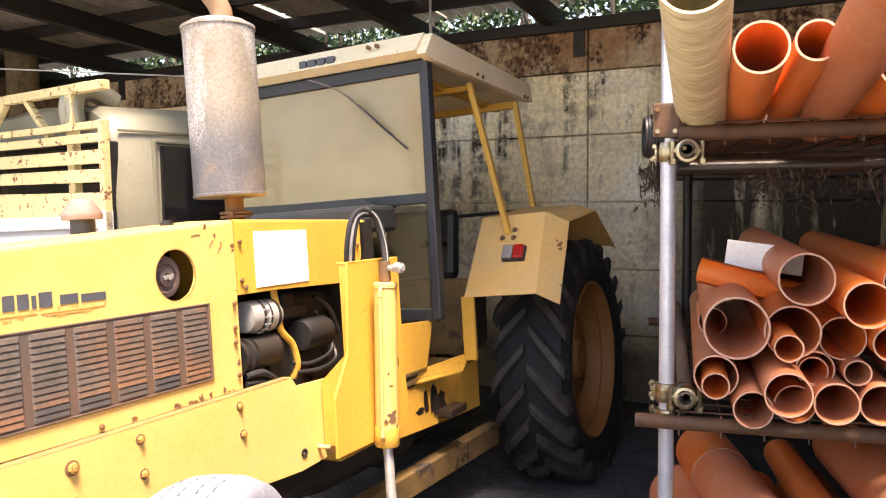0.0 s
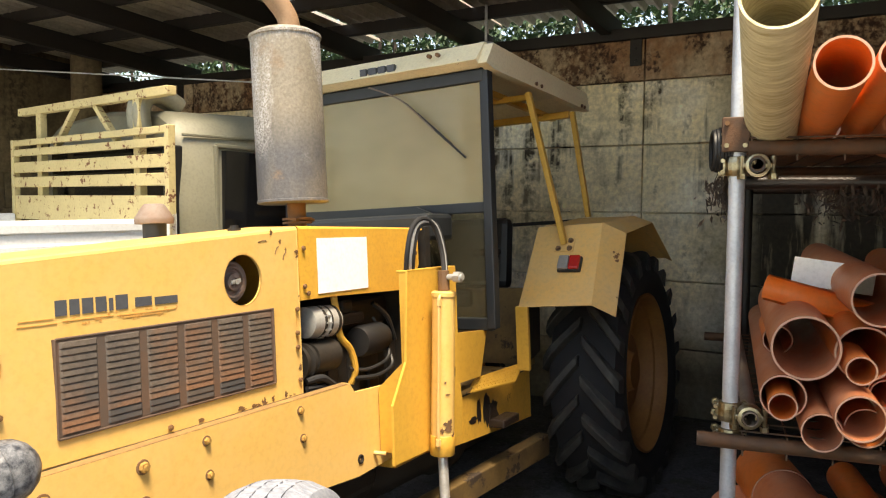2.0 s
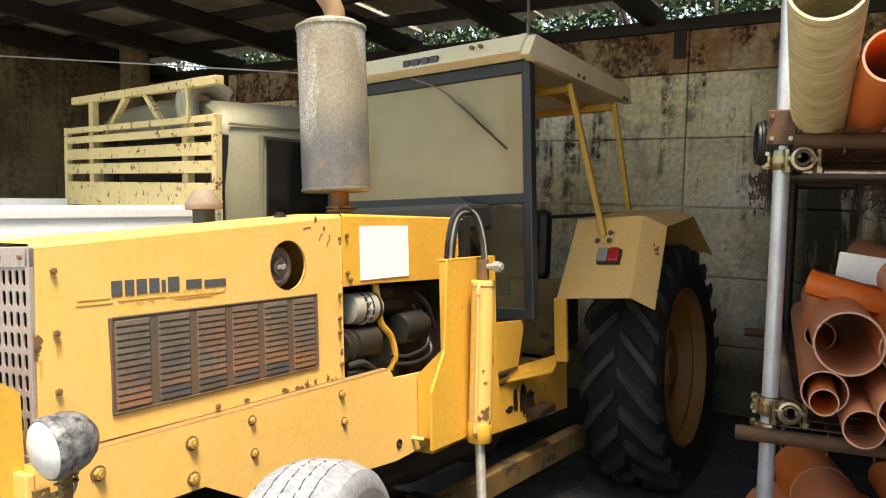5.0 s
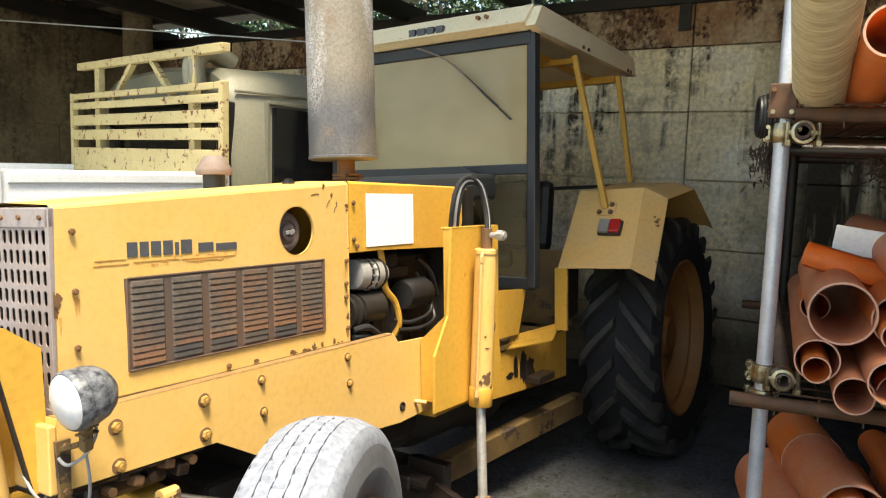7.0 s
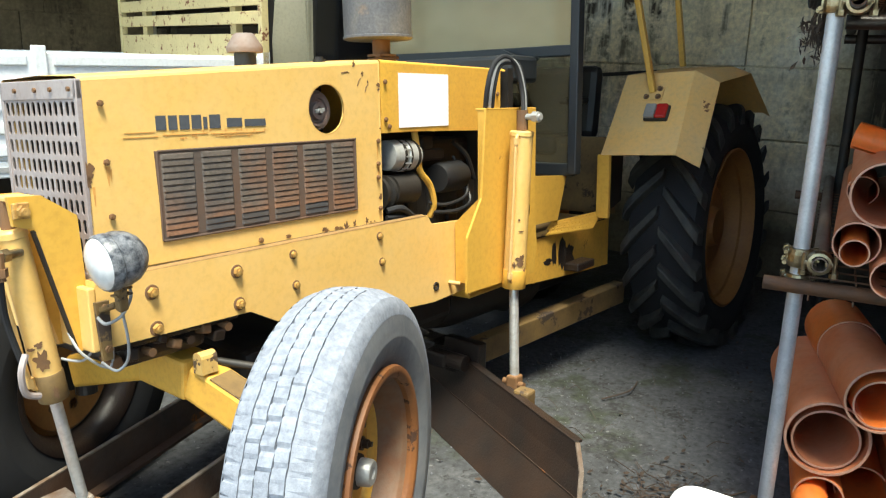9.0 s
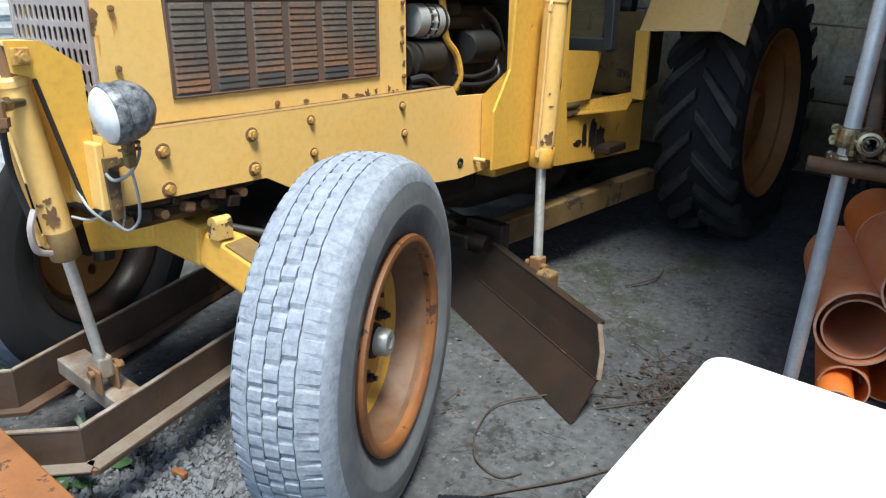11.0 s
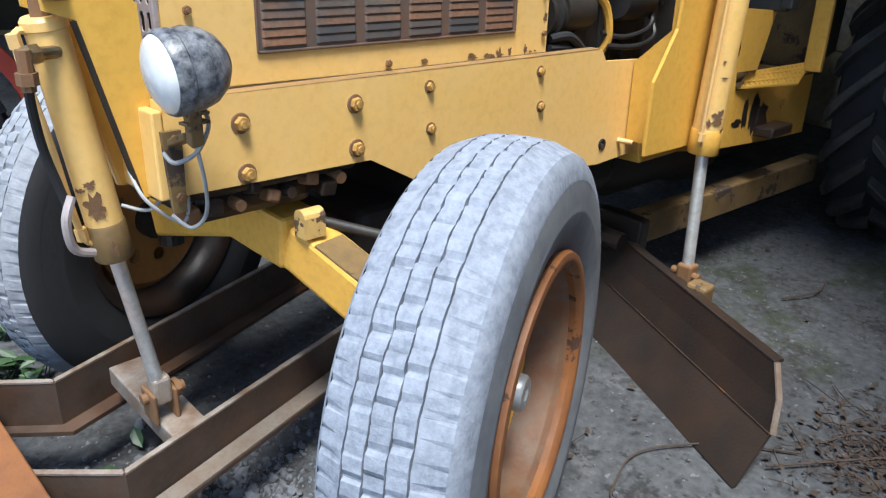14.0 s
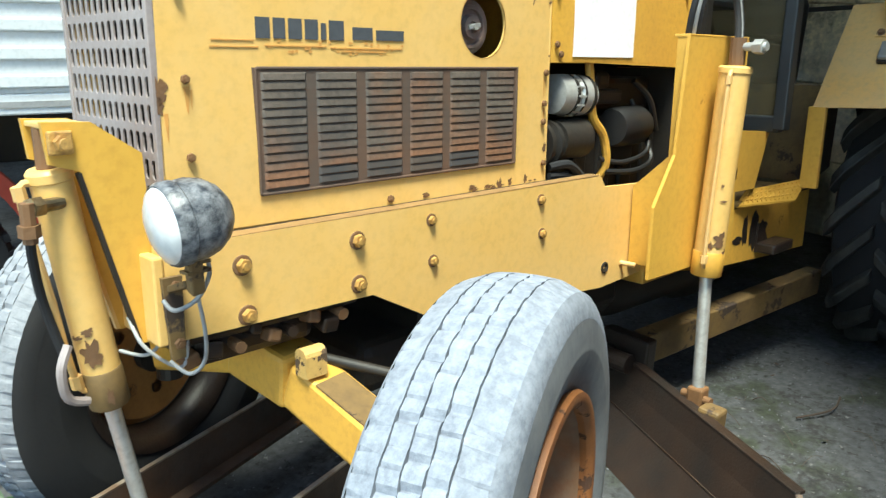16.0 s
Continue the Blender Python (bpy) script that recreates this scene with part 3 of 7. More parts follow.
def make_hood():
    bm = B()
    x0, x1 = -0.185, 0.888
    outline = [(x0, 1.005), (x1, 0.992), (x1, hood_top(x1) - 0.012), (x0 + 0.01, hood_top(x0) - 0.012)]
    plate(bm, outline, "y", 0.0, 0.004, [circle(0.63, 1.40, 0.078, 40)])
    plate(bm, outline, "y", YB - 0.004, YB)
    # top sheet with rounded shoulders
    prof = [(0.0, -0.012), (0.003, -0.005), (0.010, 0.0), (YB / 2, 0.006), (YB - 0.010, 0.0), (YB - 0.003, -0.005), (YB, -0.012)]
    a = [bm.verts.new((x0, y, hood_top(x0) + z)) for y, z in prof]
    b = [bm.verts.new((x1, y, hood_top(x1) + z)) for y, z in prof]
    for k in range(len(prof) - 1):
        bm.faces.new((a[k], a[k + 1], b[k + 1], b[k]))
    # turned-in lip round the filter opening, thickened edges
    lathe(bm, (0.63, 0.0, 1.40), (0, 1, 0), [(0.0, 0.078), (0.008, 0.078), (0.008, 0.081), (0.0, 0.081)], 40, True)
    box(bm, (x0, 0.0015, 1.000), (x1, 0.012, 1.008), 0)
    box(bm, (x1 - 0.006, -0.0015, 0.995), (x1, 0.012, hood_top(x1) - 0.014), 0.002)
    hood = part("hood", bm, YELLOW, tractor, "yellow sheet hood with rust along its edges")
    # louvred steel panel
    bm = B()
    plate(bm, [(0.008, 1.058), (0.752, 1.062), (0.757, 1.302), (0.0, 1.300)], "y", -0.004, -0.0005)
    for z in (1.061, 1.299):
        bar(bm, (0.008, -0.004, z), (0.752, -0.004, z), 0.006, 0.005, (0, 1, 0), 0.002)
    for x in (0.006, 0.752):
        bar(bm, (x, -0.004, 1.06), (x, -0.004, 1.30), 0.006, 0.005, (0, 1, 0), 0.002)
    panel = part("louvre_panel", bm, LOUVRE, tractor, "rusty brown louvred steel panel")
    bm = B()
    w, h, d = 0.0510, 0.0080, 0.0038
    pts = [(-w, -h), (w, -h), (w, h), (-w, h)]
    v0 = [bm.verts.new((x, 0, z)) for x, z in pts]
    v1 = [bm.verts.new((-w + 0.006, -d, -h + 0.002)), bm.verts.new((w - 0.006, -d, -h + 0.002)), bm.verts.new((w - 0.004, -d * 0.45, h - 0.002)), bm.verts.new((-w + 0.004, -d * 0.45, h - 0.002))]
    for k in range(1, 4):
        bm.faces.new((v0[k], v0[(k + 1) % 4], v1[(k + 1) % 4], v1[k]))
    bm.faces.new(v1)
    first = part("louvre", bm, LOUVRE_SLAT, panel)
    first.matrix_basis = pose(0.067, -0.004, 1.078)
    sooty = first.data.copy()
    sooty.materials[0] = LOUVRE_SOOT
    random.seed(9)
    for c in range(6):
        for r in range(13):
            if not (c or r):
                continue
            ob = share("louvre", first, panel, pose(0.067 + c * 0.1247, -0.004, 1.078 + r * 0.0171))
            if r < 2 and 0 < c < 5:
                ob.data = sooty
    # bolts on the hood
    bm = bolt_mesh(0.0085, 0.007)
    bolt = part("bolt", bm, RUSTY, hood)
    bolt.matrix_basis = pose(-0.136, 0, 1.424)
    for x, z in ((-0.133, 1.28), (-0.132, 1.144), (0.868, 1.287), (0.865, 1.208), (0.863, 1.16), (0.33, 1.015), (0.87, 1.05)):
        share("bolt", bolt, hood, pose(x, 0, z, 0, random.uniform(0, 60), 0))
    # lettering, as plain bars
    bm = B()
    x = 0.012
    for w in (0.030, 0.026, 0.030, 0.030, 0.012, 0.036):
        box(bm, (x, -0.0022, 1.353), (x + w, -0.0004, 1.391 - 0.006 * (w < 0.02)), 0)
        x += w + 0.0075
    part("maker_lettering", bm, INK, hood, "dark grey maker's lettering as blocks")
    bm = B()
    for k, w in enumerate((0.052, 0.076)):
        box(bm, (0.236 + k * 0.062, -0.0022, 1.355), (0.236 + k * 0.062 + w, -0.0004, 1.380 - 0.004 * k), 0)
    part("model_lettering", bm, INK, hood)
    bm = B()
    for x0_, z0, w in ((-0.082, 1.336, 0.098), (-0.078, 1.348, 0.085), (0.03, 1.339, 0.14), (0.18, 1.337, 0.19), (0.205, 1.330, 0.12)):
        box(bm, (x0_, -0.0018, z0), (x0_ + w, -0.0004, z0 + 0.0020), 0)
    part("small_lettering", bm, INK_PALE, hood, "faded small print as thin bars")
    # flaked paint round the front bolts
    rng = random.Random(7)
    for cx, cz, r in ((-0.178, 1.262, 0.020), (-0.182, 1.235, 0.012), (0.878, 1.09, 0.012), (0.80, 1.012, 0.010), (0.70, 1.006, 0.014), (0.74, 1.012, 0.008), (0.80, 1.515, 0.007), (0.825, 1.49, 0.004), (0.76, 1.545, 0.009)):
        bm = B()
        pts = [(cx + r * rng.uniform(0.35, 1.15) * math.cos(a), cz + r * rng.uniform(0.6, 1.6) * math.sin(a)) for a in [2 * math.pi * k / 18 for k in range(18)]]
        pts = [(max(px_, -0.185), pz) for px_, pz in pts]
        bm.faces.new([bm.verts.new((px_, -0.0012, pz)) for px_, pz in pts])
        part("rust_patch", bm, RUSTY, hood, "bare rusted patch where paint flaked")
    for k in range(16):
        cx, cz, r = rng.uniform(0.42, 0.885) if k < 11 else rng.uniform(0.872, 0.886), rng.uniform(1.001, 1.012) if k < 11 else rng.uniform(1.02, 1.5), rng.uniform(0.003, 0.009)
        bm = B()
        bm.faces.new([bm.verts.new((min(cx + r * 1.7 * rng.uniform(0.4, 1.1) * math.cos(a), 0.8865), -0.0019, max(cz + r * 0.8 * rng.uniform(0.4, 1.2) * math.sin(a), 0.998))) for a in [2 * math.pi * i / 14 for i in range(14)]])
        part("rust_patch", bm, RUSTY, hood)
    for cx, cz, w_, h_ in ((-0.130, 1.268, 0.006, 0.050), (-0.122, 1.262, 0.003, 0.035), (0.869, 1.195, 0.004, 0.040), (0.866, 1.27, 0.003, 0.05), (-0.170, 1.222, 0.004, 0.05)):
        bm = B()
        pts = [(cx - w_, cz), (cx + w_, cz), (cx + w_ * 0.7, cz - h_ * 0.5), (cx + w_ * 0.15, cz - h_), (cx - w_ * 0.2, cz - h_ * 0.85), (cx - w_ * 0.6, cz - h_ * 0.4)]
        bm.faces.new([bm.verts.new((px_, -0.0012, pz)) for px_, pz in pts])
        part("rust_run", bm, INK_PALE, hood, "thin orange rust run under a bolt")
    for k in range(26):
        cx, cz = 0.05 + 0.0125 * k + rng.uniform(-0.01, 0.01), rng.uniform(1.327, 1.349)
        bm = B()
        bm.faces.new([bm.verts.new((cx + rng.uniform(0.002, 0.0075) * math.cos(a), -0.0014, cz + rng.uniform(0.0015, 0.004) * math.sin(a))) for a in [2 * math.pi * i / 11 for i in range(11)]])
        part("rust_patch", bm, INK_PALE, hood, "orange rust bleeding under the lettering")
    for pts in ([(0.775, 1.475), (0.783, 1.492), (0.792, 1.499)], [(0.812, 1.455), (0.817, 1.47), (0.826, 1.478), (0.829, 1.489)], [(0.70, 1.515), (0.724, 1.52), (0.737, 1.518)]):
        bm = B()
        sweep(bm, [(px_, -0.0005, pz) for px_, pz in pts], 0.0017, 5, 3)
        part("scratch", bm, RUSTY, hood, "rusted scratch in the paint")
    # Brown strip darkens the ledge, which would otherwise catch the light.
    bm = B()
    box(bm, (-0.213, -0.0440, 0.9982), (1.085, -0.0048, 0.9994))
    part("ledge_dirt", bm, LEDGE_DARK, tractor, "brown strip added to darken the bright chassis ledge")
    # Black strip drawn in for the dark gap between hood and chassis.
    bm = B()
    box(bm, (-0.212, -0.0045, 0.9980), (1.085, -0.0005, 1.0000))
    part("sealing_strip", bm, BLACK, tractor, "dark grimy joint strip under the hood")
    # air filter end seen through the round opening
    bm = B()
    lathe(bm, (0.622, 0.100, 1.395), (0, -1, 0), [(-0.1, 0.0), (-0.1, 0.066), (0.055, 0.066), (0.060, 0.062), (0.060, 0.052), (0.066, 0.050), (0.066, 0.042), (0.058, 0.040), (0.058, 0.030), (0.072, 0.027), (0.072, 0.014), (0.066, 0.012), (0.066, 0.0)], 36)
    part("air_filter", bm, FILTER, tractor, "dull brown air filter canister with ringed end", True)
    # Black sheet added to darken the inside of the filter opening.
    bm = B()
    box(bm, (0.50, 0.20, 1.28), (0.80, 0.205, 1.50))
    part("filter_bulkhead", bm, BLACK, tractor)
    bm = B()
    cyl(bm, (0.622, 0.04, 1.395), (0.622, 0.016, 1.395), 0.008, seg=10)
    bar(bm, (0.602, 0.024, 1.393), (0.642, 0.024, 1.399), 0.008, 0.012, bevel=0.002)
    part("wing_nut", bm, ALU, tractor)


def make_grille():
    x = -0.187
    z0, z1 = 0.985, 1.478
    bm = B()
    box(bm, (x - 0.004, 0.0, z0 - 0.02), (x + 0.01, 0.014, z1), 0.002)
    box(bm, (x - 0.004, YB - 0.014, z0 - 0.02), (x + 0.01, YB, z1), 0.002)
    box(bm, (x - 0.004, 0.0, z1 - 0.045), (x + 0.012, YB, z1 + 0.004), 0.003)
    box(bm, (x - 0.004, 0.0, z0 - 0.02), (x + 0.012, YB, z0 + 0.02), 0.003)
    part("grille_frame", bm, GRILLE, tractor)
    rows, cols = 9, 13
    bm = B()
    y0, y1, zb, zt = 0.013, YB - 0.013, z0 + 0.018, z1 - 0.043
    cw, ch = (y1 - y0) / cols, (zt - zb) / rows
    sw, sh = cw * 0.30, ch * 0.385
    for i in range(rows):
        for j in range(cols):
            cy, cz = y0 + cw * (j + 0.5), zb + ch * (i + 0.5)
            slot = [(-sw, -sh + sw), (-sw * 0.7, -sh + sw * 0.3), (0, -sh), (sw * 0.7, -sh + sw * 0.3), (sw, -sh + sw), (sw, sh - sw), (sw * 0.7, sh - sw * 0.3), (0, sh), (-sw * 0.7, sh - sw * 0.3), (-sw, sh - sw)]
            cell = [(-1, -0.6), (-1, -1), (0, -1), (1, -1), (1, -0.6), (1, 0.6), (1, 1), (0, 1), (-1, 1), (-1, 0.6)]
            o = [bm.verts.new((x, cy + p * cw / 2, cz + q * ch / 2)) for p, q in cell]
            f = [bm.verts.new((x, cy + p, cz + q)) for p, q in slot]
            g = [bm.verts.new((x + 0.003, cy + p, cz + q)) for p, q in slot]
            for k in range(10):
                k2 = (k + 1) % 10
                bm.faces.new((o[k], o[k2], f[k2], f[k]))
                bm.faces.new((f[k], f[k2], g[k2], g[k]))
    bmesh.ops.remove_doubles(bm, verts=bm.verts, dist=1e-5)
    part("grille", bm, GRILLE, tractor, "faded slotted sheet metal grille")
    bm = B()
    box(bm, (x + 0.06, 0.012, 0.98), (x + 0.13, YB - 0.012, 1.46), 0.004)
    radiator = part("radiator", bm, BLACK, tractor)
    bm = B()
    box(bm, (x + 0.054, -0.002, 0.99), (x + 0.061, 0.002, 1.45))
    fin = part("radiator_fin", bm, BLACK, radiator)
    fin.matrix_basis = pose(0, 0.02, 0)
    for k in range(1, 24):
        share("radiator_fin", fin, radiator, pose(0, 0.02 + (YB - 0.04) * k / 23, 0))
    for y in (0.03, 0.12, 0.2, 0.31):
        bm = B()
        cyl(bm, (x - 0.003, y, z1 - 0.02), (x - 0.010, y, z1 - 0.02), 0.006, seg=8)
        part("screw", bm, RUSTY, tractor)


def make_rear_hood():
    bm = B()
    plate(bm, [(0.893, 1.318), (1.60, 1.300), (1.66, 1.40), (1.66, 1.552), (0.893, 1.556)], "y", 0.0, 0.005)
    plate(bm, [(0.893, 1.10), (1.66, 1.10), (1.66, 1.552), (0.893, 1.556)], "y", YB - 0.005, YB)
    prof = [(0.0, -0.010), (0.003, -0.004), (0.010, 0.0), (YB / 2, 0.005), (YB - 0.010, 0.0), (YB - 0.003, -0.004), (YB, -0.010)]
    a = [bm.verts.new((0.893, y, 1.566 + z)) for y, z in prof]
    b = [bm.verts.new((1.70, y, 1.556 + z)) for y, z in prof]
    for k in range(len(prof) - 1):
        bm.faces.new((a[k], a[k + 1], b[k + 1], b[k]))
    box(bm, (0.893, 0.0, 1.312), (1.60, 0.02, 1.318), 0.002)
    box(bm, (0.885, 0.02, 1.30), (0.893, YB - 0.02, 1.55), 0.0)
    rear = part("rear_hood", bm, YELLOW_OLD, tractor, "yellow rear hood section with scratches and rust")
    bm = B()
    for z0_, z1_ in ((1.329, 1.523),):
        n = 10
        g = [[bm.verts.new((0.985 + 0.298 * i / n, -0.0030 - 0.0007 * math.sin(i * 0.9 + j) ** 2, z0_ + (z1_ - z0_) * j / 4)) for j in range(5)] for i in range(n + 1)]
        for i in range(n):
            for j in range(4):
                bm.faces.new((g[i][j], g[i + 1][j], g[i + 1][j + 1], g[i][j + 1]))
    r = bmesh.ops.extrude_face_region(bm, geom=bm.faces[:])
    bmesh.ops.translate(bm, vec=(0, 0.0012, 0), verts=[v for v in r["geom"] if isinstance(v, bmesh.types.BMVert)])
    sheet = part("paper_sheet", bm, PAPER, rear, "bleached white paper sheet stuck on the hood")
    bolt = part("bolt", bolt_mesh(0.009, 0.006), RUSTY, rear)
    bolt.matrix_basis = pose(0.912, 0, 1.49)
    for x, z in ((0.912, 1.36), (0.93, 1.335), (1.58, 1.52), (1.63, 1.45)):
        share("bolt", bolt, rear, pose(x, 0, z))


def make_engine():
    bm = B()
    box(bm, (0.80, 0.10, 0.72), (1.75, 0.34, 1.15), 0.03)
    box(bm, (0.95, 0.12, 1.15), (1.6, 0.30, 1.27), 0.02)
    for k in range(5):
        box(bm, (1.0 + 0.13 * k, 0.085, 0.82), (1.07 + 0.13 * k, 0.11, 1.12), 0.01)
    part("engine_block", bm, BLACK, tractor)
    # Black sheets backing the bay so that its inside stays dark.
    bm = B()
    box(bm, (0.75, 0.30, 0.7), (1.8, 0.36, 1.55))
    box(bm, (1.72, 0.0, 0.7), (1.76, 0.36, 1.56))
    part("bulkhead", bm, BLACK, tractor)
    # Further black sheet, added to paint the bay's rear as shade.
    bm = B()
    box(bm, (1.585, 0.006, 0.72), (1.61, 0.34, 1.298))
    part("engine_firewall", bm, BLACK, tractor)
    # alternator: ribbed light metal body with black bands
    bm = B()
    lathe(bm, (1.02, 0.055, 1.225), (0.97, -0.05, -0.05), [(-0.05, 0.0), (-0.05, 0.03), (-0.045, 0.055), (0.0, 0.058), (0.004, 0.052), (0.03, 0.052), (0.034, 0.058), (0.075, 0.058), (0.08, 0.050), (0.11, 0.046), (0.125, 0.030), (0.125, 0.0)], 30)
    alternator = part("alternator", bm, ALU, tractor, "ribbed bare aluminium alternator", True)
    for u0 in (0.004, 0.036, 0.082):
        bm = B()
        lathe(bm, Vector((1.02, 0.055, 1.225)) + Vector((0.97, -0.05, -0.05)) * u0, (0.97, -0.05, -0.05), [(0, 0.05), (0, 0.0588), (0.009, 0.0588), (0.009, 0.05)], 30)
        part("vent_band", bm, BLACK, alternator, "black slotted vent band", True)
    for k in range(14):
        bm = B()
        a = 2 * math.pi * k / 14
        y, z = 0.057 * math.cos(a), 0.057 * math.sin(a)
        bar(bm, (1.022, 0.055 + y, 1.223 + z), (1.055, 0.053 + y, 1.221 + z), 0.006, 0.006)
        part("cooling_fin", bm, ALU, alternator)
    bm = B()
    lathe(bm, (1.05, 0.05, 1.10), (1.0, 0.0, 0.0), [(-0.07, 0.0), (-0.07, 0.055), (0.05, 0.06), (0.06, 0.05), (0.06, 0.0)], 24)
    lathe(bm, (0.98, 0.07, 1.09), (-1, 0, 0), [(0.0, 0.0), (0.0, 0.066), (0.015, 0.066), (0.02, 0.05), (0.035, 0.05), (0.04, 0.066), (0.055, 0.066), (0.055, 0.0)], 24)
    part("water_pump", bm, BLACK, tractor, "", True)
    bm = B()
    lathe(bm, (1.27, 0.05, 1.12), (1.0, 0.05, 0.0), [(0, 0.0), (0, 0.055), (0.02, 0.062), (0.15, 0.062), (0.18, 0.05), (0.19, 0.0)], 24)
    box(bm, (1.28, 0.06, 1.0), (1.42, 0.14, 1.07), 0.012)
    part("oil_filter", bm, SEATBLACK, tractor, "black oil filter canister", True)
    bm = B()
    box(bm, (1.14, 0.06, 1.19), (1.34, 0.14, 1.235), 0.012)
    box(bm, (1.20, 0.06, 1.235), (1.27, 0.13, 1.29), 0.015)
    part("manifold", bm, BLACK, tractor)
    bm = B()
    sweep(bm, [(1.12, 0.04, 1.32), (1.125, 0.03, 1.24), (1.14, 0.03, 1.16), (1.20, 0.03, 1.10), (1.225, 0.03, 1.02), (1.22, 0.05, 0.97)], 0.013)
    part("engine_pipe", bm, YELLOW_OLD, tractor, "worn yellow bent engine pipe", True)
    bm = B()
    sweep(bm, [(0.93, 0.02, 1.03), (0.99, 0.0, 1.035), (1.06, 0.01, 1.0), (1.10, 0.03, 0.985)], 0.012)
    sweep(bm, [(0.93, 0.02, 1.005), (1.0, 0.01, 1.0), (1.06, 0.03, 0.975)], 0.010)
    part("radiator_hose", bm, RUBBER, tractor, "", True)
    for k, (r, pts) in enumerate(((0.009, [(1.22, 0.03, 0.99), (1.33, 0.0, 0.985), (1.43, 0.0, 1.01), (1.46, 0.04, 1.08), (1.45, 0.06, 1.18)]),
                                  (0.008, [(1.20, 0.04, 1.03), (1.28, 0.01, 1.015), (1.40, 0.0, 1.04), (1.44, 0.03, 1.10), (1.42, 0.08, 1.20)]),
                                  (0.010, [(1.38, 0.05, 1.26), (1.45, 0.03, 1.20), (1.50, 0.03, 1.10)]))):
        bm = B()
        sweep(bm, pts, r)
        part("engine_hose", bm, SEATBLACK, tractor, "", True)


def make_chassis():
    bm = B()
    y = -0.045
    outline = [(-0.215, 0.998), (-0.215, 0.825), (0.245, 0.818), (0.40, 0.735), (0.55, 0.700), (1.12, 0.655), (1.34, 0.665), (1.34, 0.952), (1.115, 0.962), (1.09, 0.996)]
    plate(bm, outline, "y", y, y + 0.014)
    plate(bm, [(x, z) for x, z in outline], "y", YB + 0.03, YB + 0.045)
    box(bm, (-0.215, y + 0.01, 0.90), (1.1, 0.0, 0.9975), 0.0)
    part("chassis_side", bm, YELLOW, tractor, "thick yellow chassis side plate with bolts")
    bm = B()
    box(bm, (-0.236, -0.0465, 0.822), (-0.216, YB + 0.045, 0.984), 0.004)
    front = part("front_plate", bm, YELLOW, tractor)
    bm = B()
    box(bm, (-0.19, -0.025, 0.80), (0.22, YB + 0.02, 0.83), 0.01)
    part("subframe", bm, RUST_DARK, tractor, "rusty dark steel subframe under the engine")
    rngc = random.Random(31)
    for k in range(9):
        bm = B()
        x_, z_, e_ = -0.16 + 0.042 * k + rngc.uniform(-0.01, 0.01), rngc.uniform(0.775, 0.800), rngc.uniform(0.012, 0.022)
        if k % 3 == 2:
            cyl(bm, (x_, 0.02, z_), (x_, -0.036, z_ + rngc.uniform(-0.01, 0.01)), e_ * 0.7, seg=8)
        else:
            box(bm, (x_ - e_, -0.032, z_ - e_), (x_ + e_, 0.03, z_ + e_ * 0.8), 0.006, Matrix.Translation((x_, 0, z_)) @ pose(0, 0, 0, rngc.uniform(-15, 15), rngc.uniform(-20, 20), 0) @ Matrix.Translation((-x_, 0, -z_)))
        part("clamp", bm, RUST_DARK if k % 2 else RUSTY, tractor, "greasy rusty clamp under the chassis")
    bm = B()
    box(bm, (-0.15, 0.0, 0.74), (0.12, YB - 0.02, 0.80), 0.02)
    part("axle_mount", bm, RUST_DARK, tractor)
    bm = B()
    box(bm, (0.45, 0.02, 0.62), (1.4, YB - 0.02, 0.86), 0.02)
    part("gearbox", bm, BLACK, tractor)
    # Added black body in place of the unlit ground under the tractor.
    bm = B()
    lathe(bm, (1.36, 0.20, 0.60), (1, 0, -0.02), [(0, 0), (0, 0.15), (0.10, 0.17), (0.55, 0.17), (0.60, 0.20), (0.68, 0.20), (0.74, 0.16), (1.30, 0.15), (1.30, 0)], 20)
    part("transmission", bm, BLACK, tractor, "black housing added to keep the tractor's underside dark", True)
    # Second added block; hides bright ground so the underside stays black.
    bm = B()
    box(bm, (0.28, 0.04, 0.53), (1.36, 0.36, 0.66), 0.03)
    part("oil_pan", bm, BLACK, tractor)
    bolt = part("bolt", bolt_mesh(0.0145, 0.012), BOLT, front)
    bolt.matrix_basis = pose(-0.067, y, 0.942)
    spots = [(-0.061, 0.843, 1), (0.203, 0.947, 1), (0.205, 0.851, 1), (0.417, 0.961, 0.75), (0.423, 0.863, 0.75), (0.816, 0.96, 0.75), (0.825, 0.867, 0.75), (-0.205, 0.945, 0), (-0.205, 0.87, 0)]
    washer = part("washer", washer_mesh(0.0135), WASHER, front, "dark rusty washer")
    washer.matrix_basis = pose(-0.067, y, 0.942)
    for x, z, s in spots:
        if s:
            share("bolt", bolt, front, pose(x, y, z, 0, random.uniform(0, 60), 0) @ Matrix.Scale(s, 4))
            share("washer", washer, front, pose(x, y, z) @ Matrix.Scale(s, 4))
    for z in (0.965, 0.87):
        share("bolt", bolt, front, pose(-0.236, 0.03, z, 0, 20, -90) @ Matrix.Scale(0.9, 4))
    bm = B()
    lathe(bm, (1.134, y, 0.715), (0, -1, 0), [(-0.004, 0.017), (0.004, 0.017), (0.005, 0.013), (-0.002, 0.0)], 18)
    part("plug_hole", bm, BLACK, front, "dark open plug hole")
    bm = B()
    cyl(bm, (1.22, y, 0.715), (1.235, y - 0.045, 0.712), 0.008, seg=10)
    part("drain_spout", bm, YELLOW_DIM, front)
    # rear lower body behind the tower
    bm = B()
